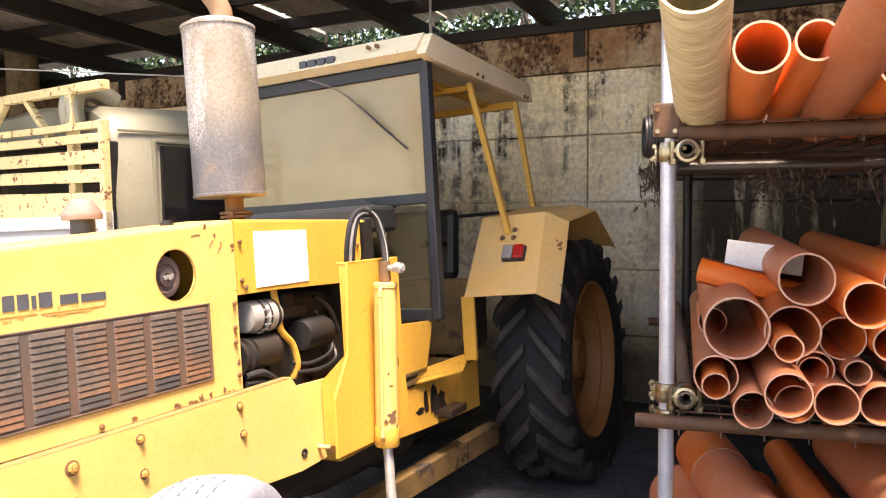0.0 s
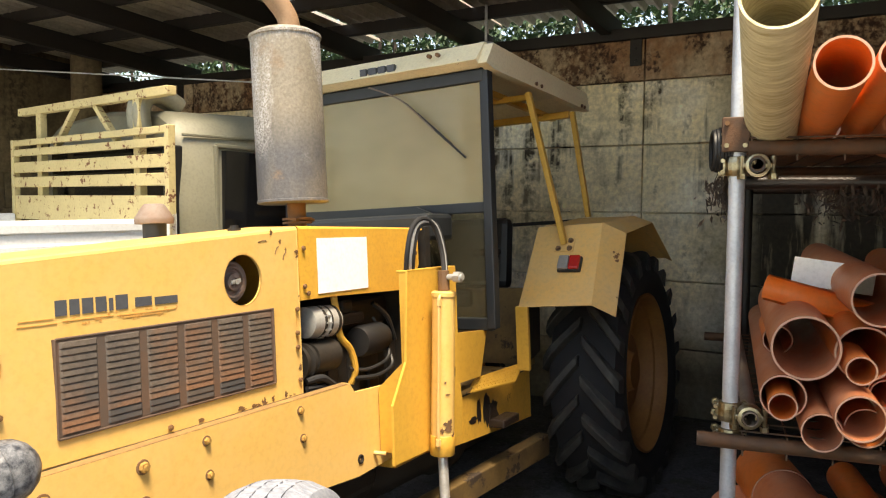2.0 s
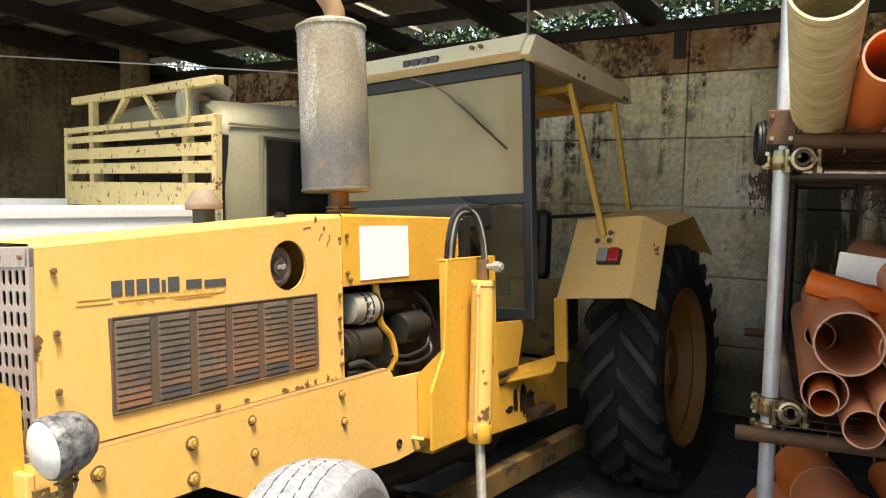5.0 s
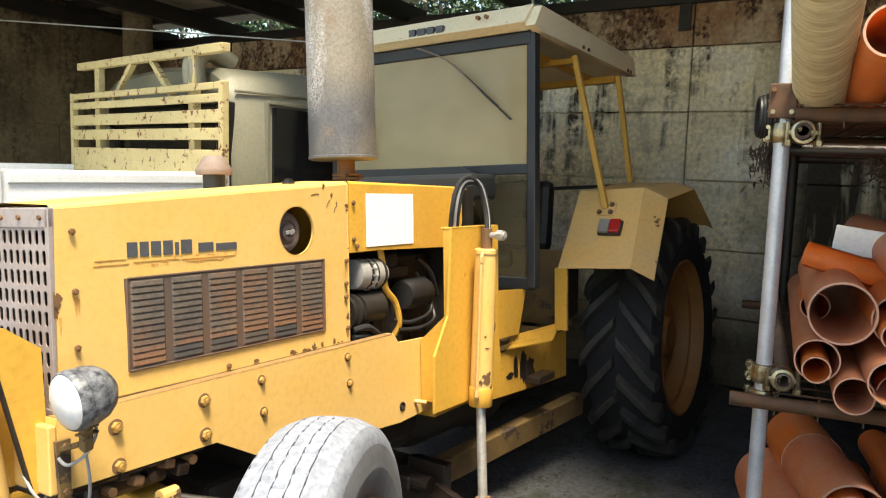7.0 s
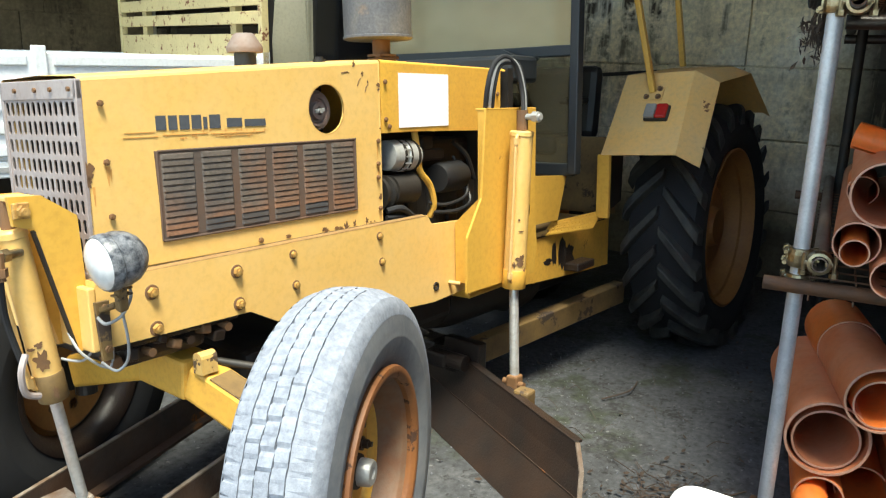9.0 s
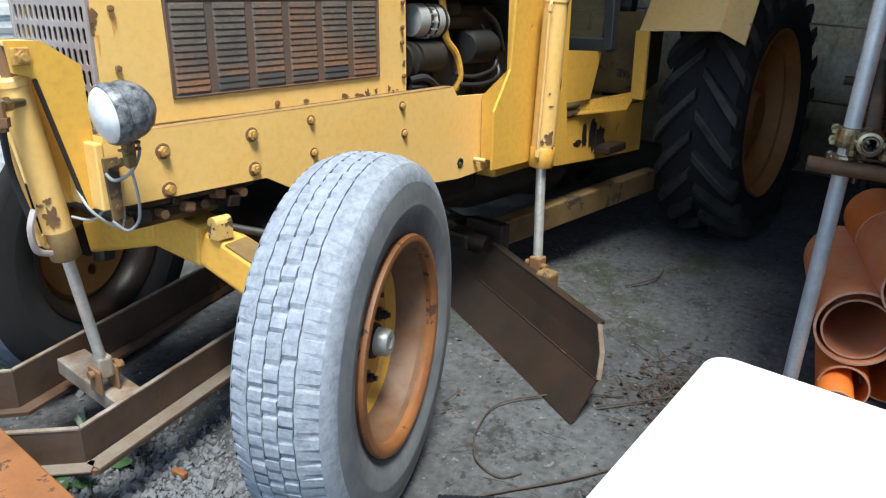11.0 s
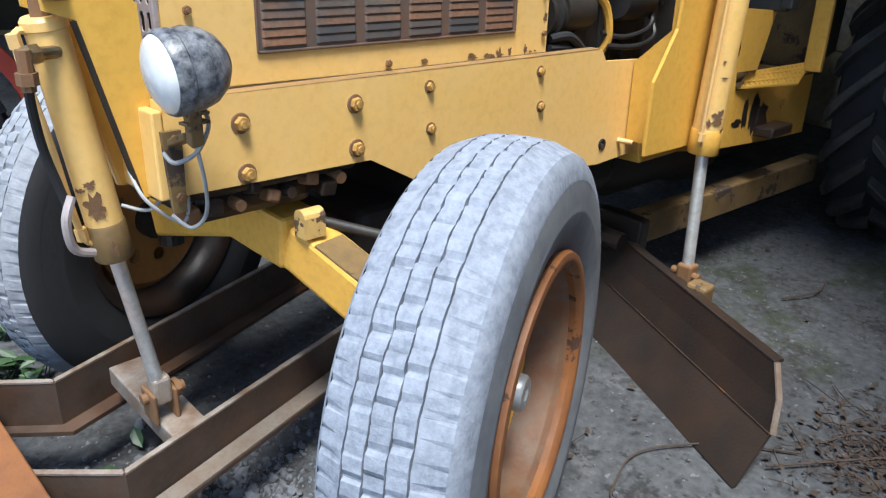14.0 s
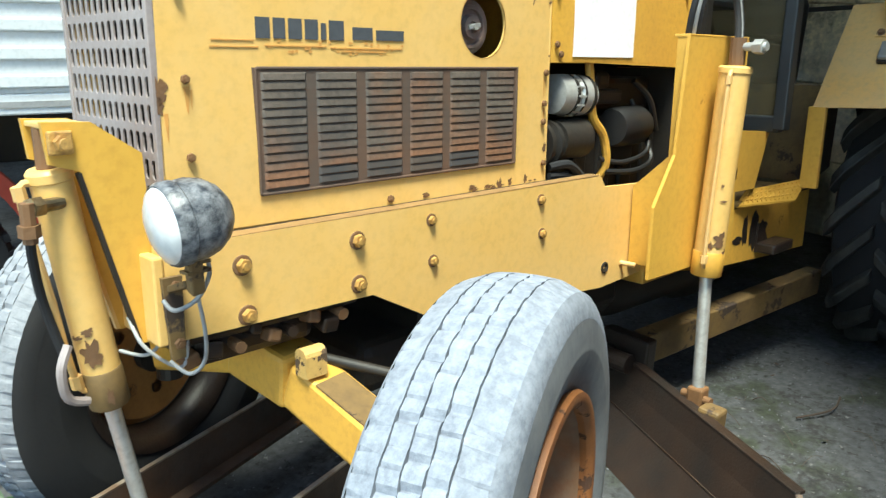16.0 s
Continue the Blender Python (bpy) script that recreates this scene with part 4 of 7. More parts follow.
    plate(bm, [(1.34, 0.665), (1.75, 0.60), (2.30, 0.56), (2.62, 0.545), (2.62, 0.80), (2.10, 0.815), (1.34, 0.83)], "y", -0.075, -0.06)
    box(bm, (1.34, -0.06, 0.62), (2.62, 0.46, 0.80), 0.01)
    part("rear_body_side", bm, YELLOW_OLD, tractor, "yellow lower body side with large rust holes")
    rng = random.Random(3)
    for cx, cz, w, h in ((2.02, 0.70, 0.03, 0.07), (2.10, 0.70, 0.05, 0.09), (2.17, 0.68, 0.06, 0.05), (1.96, 0.67, 0.05, 0.02)):
        bm = B()
        pts = [(cx + w * rng.uniform(0.5, 1.0) * math.cos(a), cz + h * rng.uniform(0.6, 1.1) * math.sin(a)) for a in [2 * math.pi * k / 16 for k in range(16)]]
        bm.faces.new([bm.verts.new((px_, -0.0765, pz)) for px_, pz in pts])
        part("rust_patch", bm, RUST_DARK, tractor, "dark rust where paint is gone")
    bm = B()
    box(bm, (2.12, -0.155, 0.60), (2.30, -0.075, 0.64), 0.008)
    plate(bm, [(2.12, 0.60), (2.24, 0.60), (2.18, 0.69), (2.12, 0.72)], "y", -0.085, -0.075)
    part("step_bracket", bm, RUST_DARK, tractor)
    # footplate and cab step
    bm = B()
    box(bm, (1.66, -0.085, 0.805), (2.45, 0.40, 0.83), 0.004)
    plate_ = part("footplate", bm, YELLOW_GRIME_SHADE, tractor, "dirty yellow footplate")
    # sloping tread that flares out towards the wheel
    corners = [Vector(c) for c in ((1.90, -0.080, 0.812), (2.28, -0.150, 0.800), (2.40, -0.140, 0.872), (1.98, -0.082, 0.862))]
    bm = B()
    up = [bm.verts.new(c) for c in corners]
    low = [bm.verts.new(c - Vector((0, 0, 0.008))) for c in corners]
    bm.faces.new(up)
    bm.faces.new(low[::-1])
    for k in range(4):
        bm.faces.new((up[k], low[k], low[(k + 1) % 4], up[(k + 1) % 4]))
    tread = part("tread", bm, TOWER_YELLOW, plate_, "yellow chequered tread plate")
    bm = B()
    face_up = (corners[1] - corners[0]).cross(corners[2] - corners[0]).normalized()
    face_up = face_up if face_up.z > 0 else -face_up
    for i in range(13):
        for j in range(5):
            u_, v_ = (i + 0.6 + 0.4 * (j % 2)) / 14, (j + 0.7) / 5.4
            q = corners[0].lerp(corners[1], u_).lerp(corners[3].lerp(corners[2], u_), v_) + face_up * 0.001
            e_ = (corners[1] - corners[0]).normalized() * 0.005 + (corners[2] - corners[1]).normalized() * (0.005 if j % 2 else -0.005)
            bar(bm, q - e_, q + e_, 0.003, 0.003)
    tagged(part("chequer_ribs", bm, TOWER_YELLOW, tread), kind="stuff")
    # Black strip paints the shaded gap below the footplate.
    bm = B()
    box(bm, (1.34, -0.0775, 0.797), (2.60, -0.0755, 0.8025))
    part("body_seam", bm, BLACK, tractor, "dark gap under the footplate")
    bm = B()
    plate(bm, [(1.66, 0.875), (2.005, 0.868), (2.085, 1.072), (1.66, 1.10)], "y", -0.10, -0.085)
    box(bm, (1.66, -0.085, 0.83), (1.70, 0.9, 1.30), 0.004)
    part("cab_side_panel", bm, TOWER_YELLOW, tractor)
    # This panel stands in shade; its dark yellow paints that in.
    bm = B()
    box(bm, (2.55, -0.12, 0.83), (2.60, 0.75, 1.232), 0.004)
    part("cab_rear_panel", bm, YELLOW_GRIME_SHADE, tractor)


def make_ram(name, top, cyl_top, cyl_bot, rod_bot, r, side):
    """A hydraulic ram: barrel with gland and caps, rod, feed pipe."""
    bm = B()
    a, b = Vector(cyl_top), Vector(cyl_bot)
    w = (b - a).normalized()
    L = (b - a).length
    lathe(bm, a, w, [(-0.008, 0.0), (-0.008, r * 0.90), (-0.0079, r * 0.92), (-0.002, r * 1.04), (-0.0019, r * 1.05), (0.012, r * 1.05), (0.0121, r * 1.04), (0.014, r * 0.97), (0.0141, r * 0.97), (L - 0.075, r * 0.97), (L - 0.073, 0.0)], 28)
    barrel = part(name, bm, YELLOW, tractor, "yellow hydraulic ram barrel with chipped paint", True)
    bm = B()
    lathe(bm, a, w, [(L - 0.076, 0.0), (L - 0.076, r * 0.99), (L - 0.073, r * 1.03), (L - 0.003, r * 1.03), (L, r * 0.98), (L + 0.002, r * 0.7), (L + 0.002, 0.0)], 28)
    part("gland", bm, YELLOW_GRIME_SHADE if "front" in name else YELLOW_OLD, barrel, "grimy ram gland", True)
    bm = B()
    cyl(bm, b - 0.02 * w, rod_bot, r * 0.42, seg=18)
    part("piston_rod", bm, CHROME, barrel, "bright scratched piston rod", True)
    bm = B()
    cyl(bm, Vector(top) + Vector((0, 0, -0.05)), Vector(top) + Vector((0, 0, 0.025)), r * 0.5, seg=12)
    part("ram_eye", bm, RUSTY, barrel)
    bm = B()
    s = Vector(side)
    p0, p1 = a + 0.03 * w + s * (r + 0.018), b - 0.06 * w + s * (r + 0.012)
    sweep(bm, [a + 0.02 * w + s * r * 0.5, p0, p0 * 0.5 + p1 * 0.5, p1, b - 0.04 * w + s * r * 0.6], 0.0065)
    for p in (p0, p1):
        cyl(bm, p - 0.012 * w, p + 0.012 * w, 0.011, seg=6)
    part("feed_pipe", bm, YELLOW_DIM, barrel, "", True)
    bm = B()
    f = Vector(rod_bot)
    e = 0.020 if "front" in name else 0.026
    box(bm, f + Vector((-e, -e, -0.03)), f + Vector((e, e, 0.035)), 0.008)
    if "rear" in name:
        cyl(bm, f + Vector((-0.01, -0.050, 0)), f + Vector((0.0, 0.05, 0)), 0.013, seg=12)
    part("rod_clevis", bm, EDGE_WORN if "front" in name else RUSTY, barrel, "rusty clevis with pin")
    rng = random.Random(len(name))
    # flaked patches on the barrel, ragged, mostly low down
    ax, bx, x, y = axis_frame(a, b)
    front = math.atan2(Vector((-0.75, -0.65, 0)).dot(y), Vector((-0.75, -0.65, 0)).dot(x))
    for k in range(8):
        bm = B()
        u, ang = (0.98 - 0.55 * rng.random() ** 1.6) * (L - 0.02), front + (rng.uniform(-0.8, 0.8) if k < 5 else rng.uniform(0, 2 * math.pi))
        size, tall = rng.uniform(0.004, 0.013), rng.uniform(0.004, 0.018)
        if k == 0:
            u, ang, size, tall = L - 0.115, front - 0.30, 0.021, 0.028
        n = 22
        rad = [0.6 + 0.9 * abs(noise.noise(Vector((math.cos(6.28 * i / n) * 1.7, math.sin(6.28 * i / n) * 1.7, k * 3.1 + L)))) + rng.uniform(-0.22, 0.22) for i in range(n)]

        def spot(i, f):
            t = ang + f * rad[i] * size * math.cos(6.28 * i / n) / r
            h = u + f * rad[i] * tall * math.sin(6.28 * i / n)
            h = min(h, L - 0.003)
            rr = (r * 1.0 if h < L - 0.075 else r * 1.03) + 0.0012
            return bm.verts.new(a + h * w + rr * (math.cos(t) * x + math.sin(t) * y))
        mid, out = [spot(i, 0.5) for i in range(n)], [spot(i, 1.0) for i in range(n)]
        bm.faces.new(mid)
        for i in range(n):
            bm.faces.new((mid[i], mid[(i + 1) % n], out[(i + 1) % n], out[i]))
        part("rust_patch", bm, RUSTY, barrel)
    return barrel


def make_rams():
    # rear ram on its tower
    bm = B()
    plate(bm, [(1.255, 1.392), (1.62, 1.385), (1.62, 0.95), (1.64, 0.82), (1.62, 0.70), (1.125, 0.71), (1.13, 0.92), (1.225, 1.06)], "y", -0.20, -0.19)
    plate(bm, [(-0.19, 1.392), (-0.16, 1.392), (-0.16, 1.05), (-0.05, 0.95), (-0.05, 0.71), (-0.19, 0.71)], "x", 1.257, 1.264)
    box(bm, (1.255, -0.20, 1.385), (1.62, -0.15, 1.394), 0.002)
    box(bm, (1.615, -0.19, 0.705), (1.625, -0.03, 1.385), 0.0)
    part("ram_tower", bm, TOWER_YELLOW, tractor, "yellow sheet tower carrying the rear ram")
    make_ram("rear_ram", (1.39, -0.275, 1.36), (1.392, -0.272, 1.30), (1.375, -0.25, 0.69), (1.345, -0.275, 0.305), 0.045, (-1, -0.25, 0))
    bm = B()
    cyl(bm, (1.392, -0.262, 1.36), (1.385, -0.36, 1.36), 0.012, seg=16)
    cyl(bm, (1.388, -0.325, 1.36), (1.384, -0.352, 1.36), 0.021, seg=6)
    part("ram_pin", bm, ALU, tractor, "bright bolt through the ram eye")
    for k in range(3):
        bm = B()
        d = 0.022 * k
        sweep(bm, [(1.29 + d, -0.17, 1.36), (1.275 + d, -0.19, 1.46), (1.30 + d, -0.20, 1.55), (1.36 + d, -0.21, 1.585 - 0.01 * k), (1.43 + d * 0.6, -0.22, 1.55), (1.455 + d * 0.4, -0.235, 1.45), (1.42 + d * 0.3, -0.26, 1.36)], 0.0095)
        part("hydraulic_hose", bm, CABLE if k == 1 else RUBBER, tractor, "bent hydraulic hose", True)
    # front ram and its cheek plates in front of the grille
    for y0 in (0.005, 0.105):
        bm = B()
        plate(bm, [(-0.370, 1.217), (-0.295, 1.214), (-0.215, 1.158), (-0.205, 0.82), (-0.245, 0.82), (-0.318, 1.135), (-0.364, 1.150)], "y", y0, y0 + 0.012)
        cheek = part("ram_cheek", bm, TOWER_YELLOW, tractor, "yellow cheek plate holding the front ram")
        # Near cheek's strip is black: it paints the shadow line beside the ram.
        bm = B()
        for q0, q1 in (((-0.320, 1.133), (-0.247, 0.822)),):
            bar(bm, (q0[0], y0 + 0.006, q0[1]), (q1[0], y0 + 0.006, q1[1]), 0.013, 0.007)
        part("worn_edge", bm, BLACK if y0 < 0.05 else YELLOW_DIM, cheek, "plate edge strip, black on the near cheek for its shadow")
    bm = B()
    cyl(bm, (-0.345, 0.03, 1.085), (-0.405, 0.0, 1.085), 0.011, seg=12)
    cyl(bm, (-0.382, 0.012, 1.085), (-0.400, 0.004, 1.085), 0.017, seg=6)
    part("hose_fitting", bm, ZINC, tractor)
    bm = B()
    cyl(bm, (-0.405, 0.0, 1.095), (-0.405, 0.002, 1.03), 0.012, seg=8)
    cyl(bm, (-0.405, 0.001, 1.06), (-0.405, 0.002, 1.04), 0.017, seg=6)
    part("hose_elbow", bm, RUSTY, tractor, "rusty hose elbow")
    bm = B()
    box(bm, (-0.366, 0.017, 1.205), (-0.30, 0.105, 1.214), 0.002)
    part("cheek_cap", bm, YELLOW, tractor)
    make_ram("front_ram", (-0.352, 0.055, 1.18), (-0.351, 0.055, 1.132), (-0.288, 0.070, 0.697), (-0.222, 0.11, 0.355), 0.0350, (-1, -0.1, 0))
    bm = B()
    cyl(bm, (-0.346, -0.030, 1.184), (-0.346, 0.13, 1.184), 0.009, seg=14)
    cyl(bm, (-0.346, -0.020, 1.184), (-0.346, -0.004, 1.184), 0.0135, seg=6)
    box(bm, (-0.365, -0.005, 1.165), (-0.327, 0.006, 1.203), 0.003)
    part("ram_pin", bm, BOLT, tractor, "yellowed bolt through the ram eye")
    bm = B()
    sweep(bm, [(-0.405, 0.002, 1.04), (-0.402, 0.015, 1.0), (-0.388, 0.04, 0.92), (-0.365, 0.045, 0.82)], 0.008)
    part("hydraulic_hose", bm, RUBBER, tractor, "", True)
    bm = B()
    sweep(bm, [(-0.36, 0.03, 0.84), (-0.378, 0.022, 0.80), (-0.37, 0.03, 0.745), (-0.335, 0.04, 0.725)], 0.0085)
    part("hydraulic_hose", bm, GRILLE, tractor, "", True)
    bm = B()
    sweep(bm, [(-0.26, 0.02, 0.87), (-0.25, -0.02, 0.82), (-0.19, -0.03, 0.77), (-0.17, -0.02, 0.83)], 0.0035)
    part("loose_cable", bm, CABLE, tractor, "", True)
    bm = B()
    sweep(bm, [(-0.27, 0.05, 0.80), (-0.23, 0.02, 0.79), (-0.20, 0.0, 0.83)], 0.0035)
    part("loose_cable", bm, CABLE, tractor, "", True)


def make_headlamp():
    c = Vector((-0.235, -0.185, 1.072))
    w = Vector((0.985, -0.03, 0.12)).normalized()
    bm = B()
    lathe(bm, c, w, [(-0.036, 0.057), (-0.037, 0.063), (-0.030, 0.067), (-0.012, 0.067), (-0.009, 0.0645), (0.012, 0.066), (0.035, 0.060), (0.054, 0.047), (0.068, 0.028), (0.073, 0.0)], 36)
    lamp = part("headlamp", bm, LAMPBODY, tractor, "round dusty black headlamp", True)
    bm = B()
    lathe(bm, c, w, [(-0.036, 0.061), (-0.042, 0.057), (-0.050, 0.042), (-0.055, 0.022), (-0.056, 0.0)], 36)
    part("lens", bm, LAMPGLASS, lamp, "dusty clear lamp lens", True)
    bm = B()
    bar(bm, (-0.225, -0.178, 1.015), (-0.212, -0.155, 0.945), 0.024, 0.022, (0, 1, 0), 0.004)
    bar(bm, (-0.215, -0.15, 0.96), (-0.205, -0.062, 0.93), 0.03, 0.012, bevel=0.002)
    plate(bm, [(-0.228, 0.95), (-0.192, 0.95), (-0.195, 0.80), (-0.22, 0.80)], "y", -0.062, -0.052)
    for z in (0.985, 1.0):
        bar(bm, (-0.238, -0.17, z), (-0.195, -0.165, z), 0.024, 0.005)
    part("lamp_bracket", bm, YELLOW_GRIME_SHADE, lamp)
    bm = B()
    sweep(bm, [(-0.20, -0.17, 1.01), (-0.185, -0.15, 0.97), (-0.20, -0.13, 0.925), (-0.235, -0.12, 0.91), (-0.245, -0.10, 0.925)], 0.004)
    sweep(bm, [(-0.20, -0.13, 0.94), (-0.185, -0.12, 0.86), (-0.18, -0.10, 0.80), (-0.20, -0.08, 0.775), (-0.225, -0.06, 0.80)], 0.0038)
    part("lamp_cable", bm, CABLE, lamp, "", True)
    bolt = part("bolt", bolt_mesh(0.010, 0.008), RUSTY, lamp)
    bolt.matrix_basis = pose(-0.207, -0.062, 0.935)
    share("bolt", bolt, lamp, pose(-0.207, -0.062, 0.83))


def make_truck_tyre(name, centre, axle, R, width, tread, wall, outward):
    """A road tyre: ribbed tread cut into blocks, bulged walls; then its steel rim."""
    hw = width / 2
    ribs = [(-0.97, -0.525), (-0.495, -0.185), (-0.155, 0.155), (0.185, 0.485), (0.52, 0.97)]
    prof = []
    for i, (a, b) in enumerate(ribs):
        prof += [(a, 0.0, i), (b, 0.0, i)]
        if i < 4:
            prof += [(b + 0.006, 0.012, -1), (ribs[i + 1][0] - 0.006, 0.012, -1)]
    tw = hw * 0.86
    blocks = 88
    offset = [0.0, 0.61, 0.17, 0.83, 0.4]
    bm = B()
    c, _, x, y = axis_frame(centre, Vector(centre) + Vector(axle))
    z = Vector(axle).normalized()
    rings = []
    steps = (0.0, 0.3, 0.6, 0.905, 0.911, 0.985)
    rng = random.Random(11)
    skip = [[rng.choice((0.0, 0.0, 0.0, 0.001)) if q in (0, 4) else rng.choice((0.002, 0.004, 0.006, 0.007)) for q in range(5)] for _ in range(blocks)]
    for k in range(blocks):
        for s in steps:
            ring = []
            for j, (u, dip, rib) in enumerate(prof):
                ang = 2 * math.pi * (k + s + (offset[rib] if rib >= 0 else 0) + 0.12 * math.sin(k * 2.3 + rib * 1.7)) / blocks
                crown = 0.010 * u ** 2 + 0.014 * abs(u) ** 7
                cut = skip[k][max(rib, 0)] if s > 0.9 and rib >= 0 else 0.0
                if s > 0.9 and abs(u) > 0.9:
                    cut += 0.0035
                r = R - crown - dip - cut + rng.uniform(-0.0005, 0.0005)
                wob = (0.012 * math.sin(ang * blocks * 0.5) + 0.010 * noise.noise(Vector((ang * 16, u * 3, R)))) * (abs(u) < 0.9)
                d = math.cos(ang) * x + math.sin(ang) * y
                ring.append(bm.verts.new(c + (u + wob * (1 - abs(u)) ** 0.5) * tw * z + r * d))
            rings.append(ring)
    n = len(rings)
    for k in range(n):
        a, b = rings[k], rings[(k + 1) % n]
        for j in range(len(prof) - 1):
            bm.faces.new((a[j], a[j + 1], b[j + 1], b[j]))
    tyre = part(name, bm, tread, tractor, "worn truck tyre with pale dusty tread")
    for s in (-1, 1):
        bm = B()
        lathe(bm, c, z * s, [(0.97 * tw, R - 0.0207), (0.90 * hw, R - 0.030), (0.945 * hw, R - 0.040), (0.97 * hw, R - 0.0485), (hw * 1.0, R - 0.062), (hw * 1.002, R - 0.066)], 96)
        part("shoulder", bm, tread if outward > 0 else wall, tyre, "", True)
        bm = B()
        rows = [(hw * 0.99, R - 0.060), (hw * 1.005, R - 0.070), (hw * 1.03, R - 0.088), (hw * 1.045, R - 0.105), (hw * 1.05, R - 0.118), (hw * 1.055, R - 0.121), (hw * 1.05, R - 0.125), (hw * 1.03, R - 0.140), (hw * 0.985, R - 0.160), (hw * 0.92, R - 0.178), (hw * 0.84, R - 0.192), (hw * 0.78, R - 0.215)]
        lathe(bm, c, z * s, rows, 72)
        part("sidewall", bm, wall, tyre, "", True)
    # rim, dished; the outward face is at +outward along the axle
    z = z * outward
    Rr = R - 0.228
    bm = B()
    lathe(bm, c, z, [(hw * 0.78, Rr + 0.024), (hw * 0.92, Rr + 0.032), (hw * 1.00, Rr + 0.028), (hw * 1.02, Rr + 0.016), (hw * 0.99, Rr + 0.004), (hw * 0.90, Rr - 0.004), (hw * 0.78, Rr - 0.003)], 56)
    part("rim_lip", bm, RUST_ORANGE, tyre, "rolled rim edge of orange rust", True)
    bm = B()
    lathe(bm, c, z, [(hw * 0.78, Rr - 0.003), (hw * 0.70, Rr - 0.012), (hw * 0.66, Rr - 0.016), (hw * 0.30, Rr - 0.02), (hw * 0.05, Rr - 0.035),
                     (-hw * 0.3, Rr - 0.03), (-hw * 0.7, Rr - 0.012), (-hw * 0.85, Rr + 0.014), (-hw * 0.86, Rr + 0.024), (-hw * 0.8, Rr + 0.02)], 56)
    # Far wheel gets darker rim and disc colours to paint its shade.
    part("rim", bm, RIM_INNER if outward > 0 else RUST_DARK, tyre, "rusty brown steel rim", True)
    bm = B()
    lathe(bm, c, z, [(hw * 0.10, Rr - 0.034), (hw * 0.02, Rr - 0.05), (-hw * 0.10, Rr * 0.78), (-hw * 0.05, Rr * 0.60), (-hw * 0.05, Rr * 0.25), (-hw * 0.05, 0.0)], 56)
    part("wheel_disc", bm, YELLOW_OLD if outward > 0 else REAR_RIM, tyre, "worn yellow wheel disc", True)
    bm = B()
    lathe(bm, c - z * (hw * 0.05 + 0.03), z, [(0, 0.0), (0, 0.055), (0.05, 0.05), (0.075, 0.046), (0.078, 0.0)], 24)
    part("hub_flange", bm, BLACK, tyre, "greasy dark hub", True)
    bm = B()
    lathe(bm, c - z * (hw * 0.05 + 0.03), z, [(0.078, 0.0), (0.078, 0.037), (0.108, 0.036), (0.114, 0.031), (0.114, 0.016), (0.110, 0.012), (0.110, 0.0)], 24)
    part("hub_cap", bm, ALU, tyre, "worn bare metal hub cap", True)
    for k in range(8):
        bm = B()
        a = 2 * math.pi * k / 8 + 0.2
        p = c - z * hw * 0.05 + (math.cos(a) * x + math.sin(a) * y) * Rr * 0.48
        cyl(bm, p, p + z * 0.012, 0.020, seg=12)
        cyl(bm, p + z * 0.012, p + z * 0.028, 0.0135, seg=6)
        cyl(bm, p + z * 0.028, p + z * 0.038, 0.008, seg=8)
        part("wheel_nut", bm, RUST_DARK, tyre)
    return tyre


def make_front_axle():
    ax = Vector((0.384, -0.923, -0.009)).normalized()
    make_truck_tyre("front_tyre", (0.183, -0.474, 0.470), ax, 0.482, 0.237, RUBBER_DUSTY, RUBBER_WALL, 1)
    make_truck_tyre("front_tyre", (0.044, 0.714, 0.526), (0.333, -0.942, -0.03), 0.475, 0.19, RUBBER_FAR, RUBBER, -1)
    # bent axle beam with spring clip
    for a, b, w, h in (((0.09, 0.24, 0.665), (0.10, 0.02, 0.645), 0.11, 0.12), ((0.10, 0.03, 0.645), (0.17, -0.36, 0.485), 0.10, 0.11), ((0.09, 0.24, 0.66), (0.06, 0.62, 0.56), 0.10, 0.11)):
        bm = B()
        bar(bm, a, b, w, h, bevel=0.012)
        part("axle_beam", bm, YELLOW_OLD, tractor, "yellow box section front axle beam")
    bm = B()
    bar(bm, (0.112, -0.062, 0.6665), (0.17, -0.36, 0.5435), 0.086, 0.004)
    part("axle_top_plate", bm, YELLOW_GRIME_SHADE, tractor, "greasy grey brown plate on the axle beam")
    bm = B()
    plate(bm, [(-0.062, 0.68), (-0.022, 0.68), (-0.022, 0.726)] + [(-0.042 + 0.020 * math.cos(a), 0.726 + 0.016 * math.sin(a)) for a in (0.5, 1.0, 1.57, 2.14, 2.64)] + [(-0.062, 0.726)], "x", 0.054, 0.106)
    part("axle_clip", bm, CLIP, tractor, "curved yellow spring clip with worn paint")
    bm = B()
    cyl(bm, (0.10, 0.04, 0.70), (0.28, -0.20, 0.65), 0.012, seg=12)

    part("track_rod", bm, BLACK, tractor, "", True)
    bm = B()
    cyl(bm, (0.17, -0.35, 0.42), (0.175, -0.35, 0.56), 0.035, seg=16)
    part("king_pin", bm, RUST_DARK, tractor)
    bm = B()
    cyl(bm, (0.055, 0.60, 0.48), (0.055, 0.60, 0.62), 0.035, seg=16)
    part("king_pin", bm, RUST_DARK, tractor)


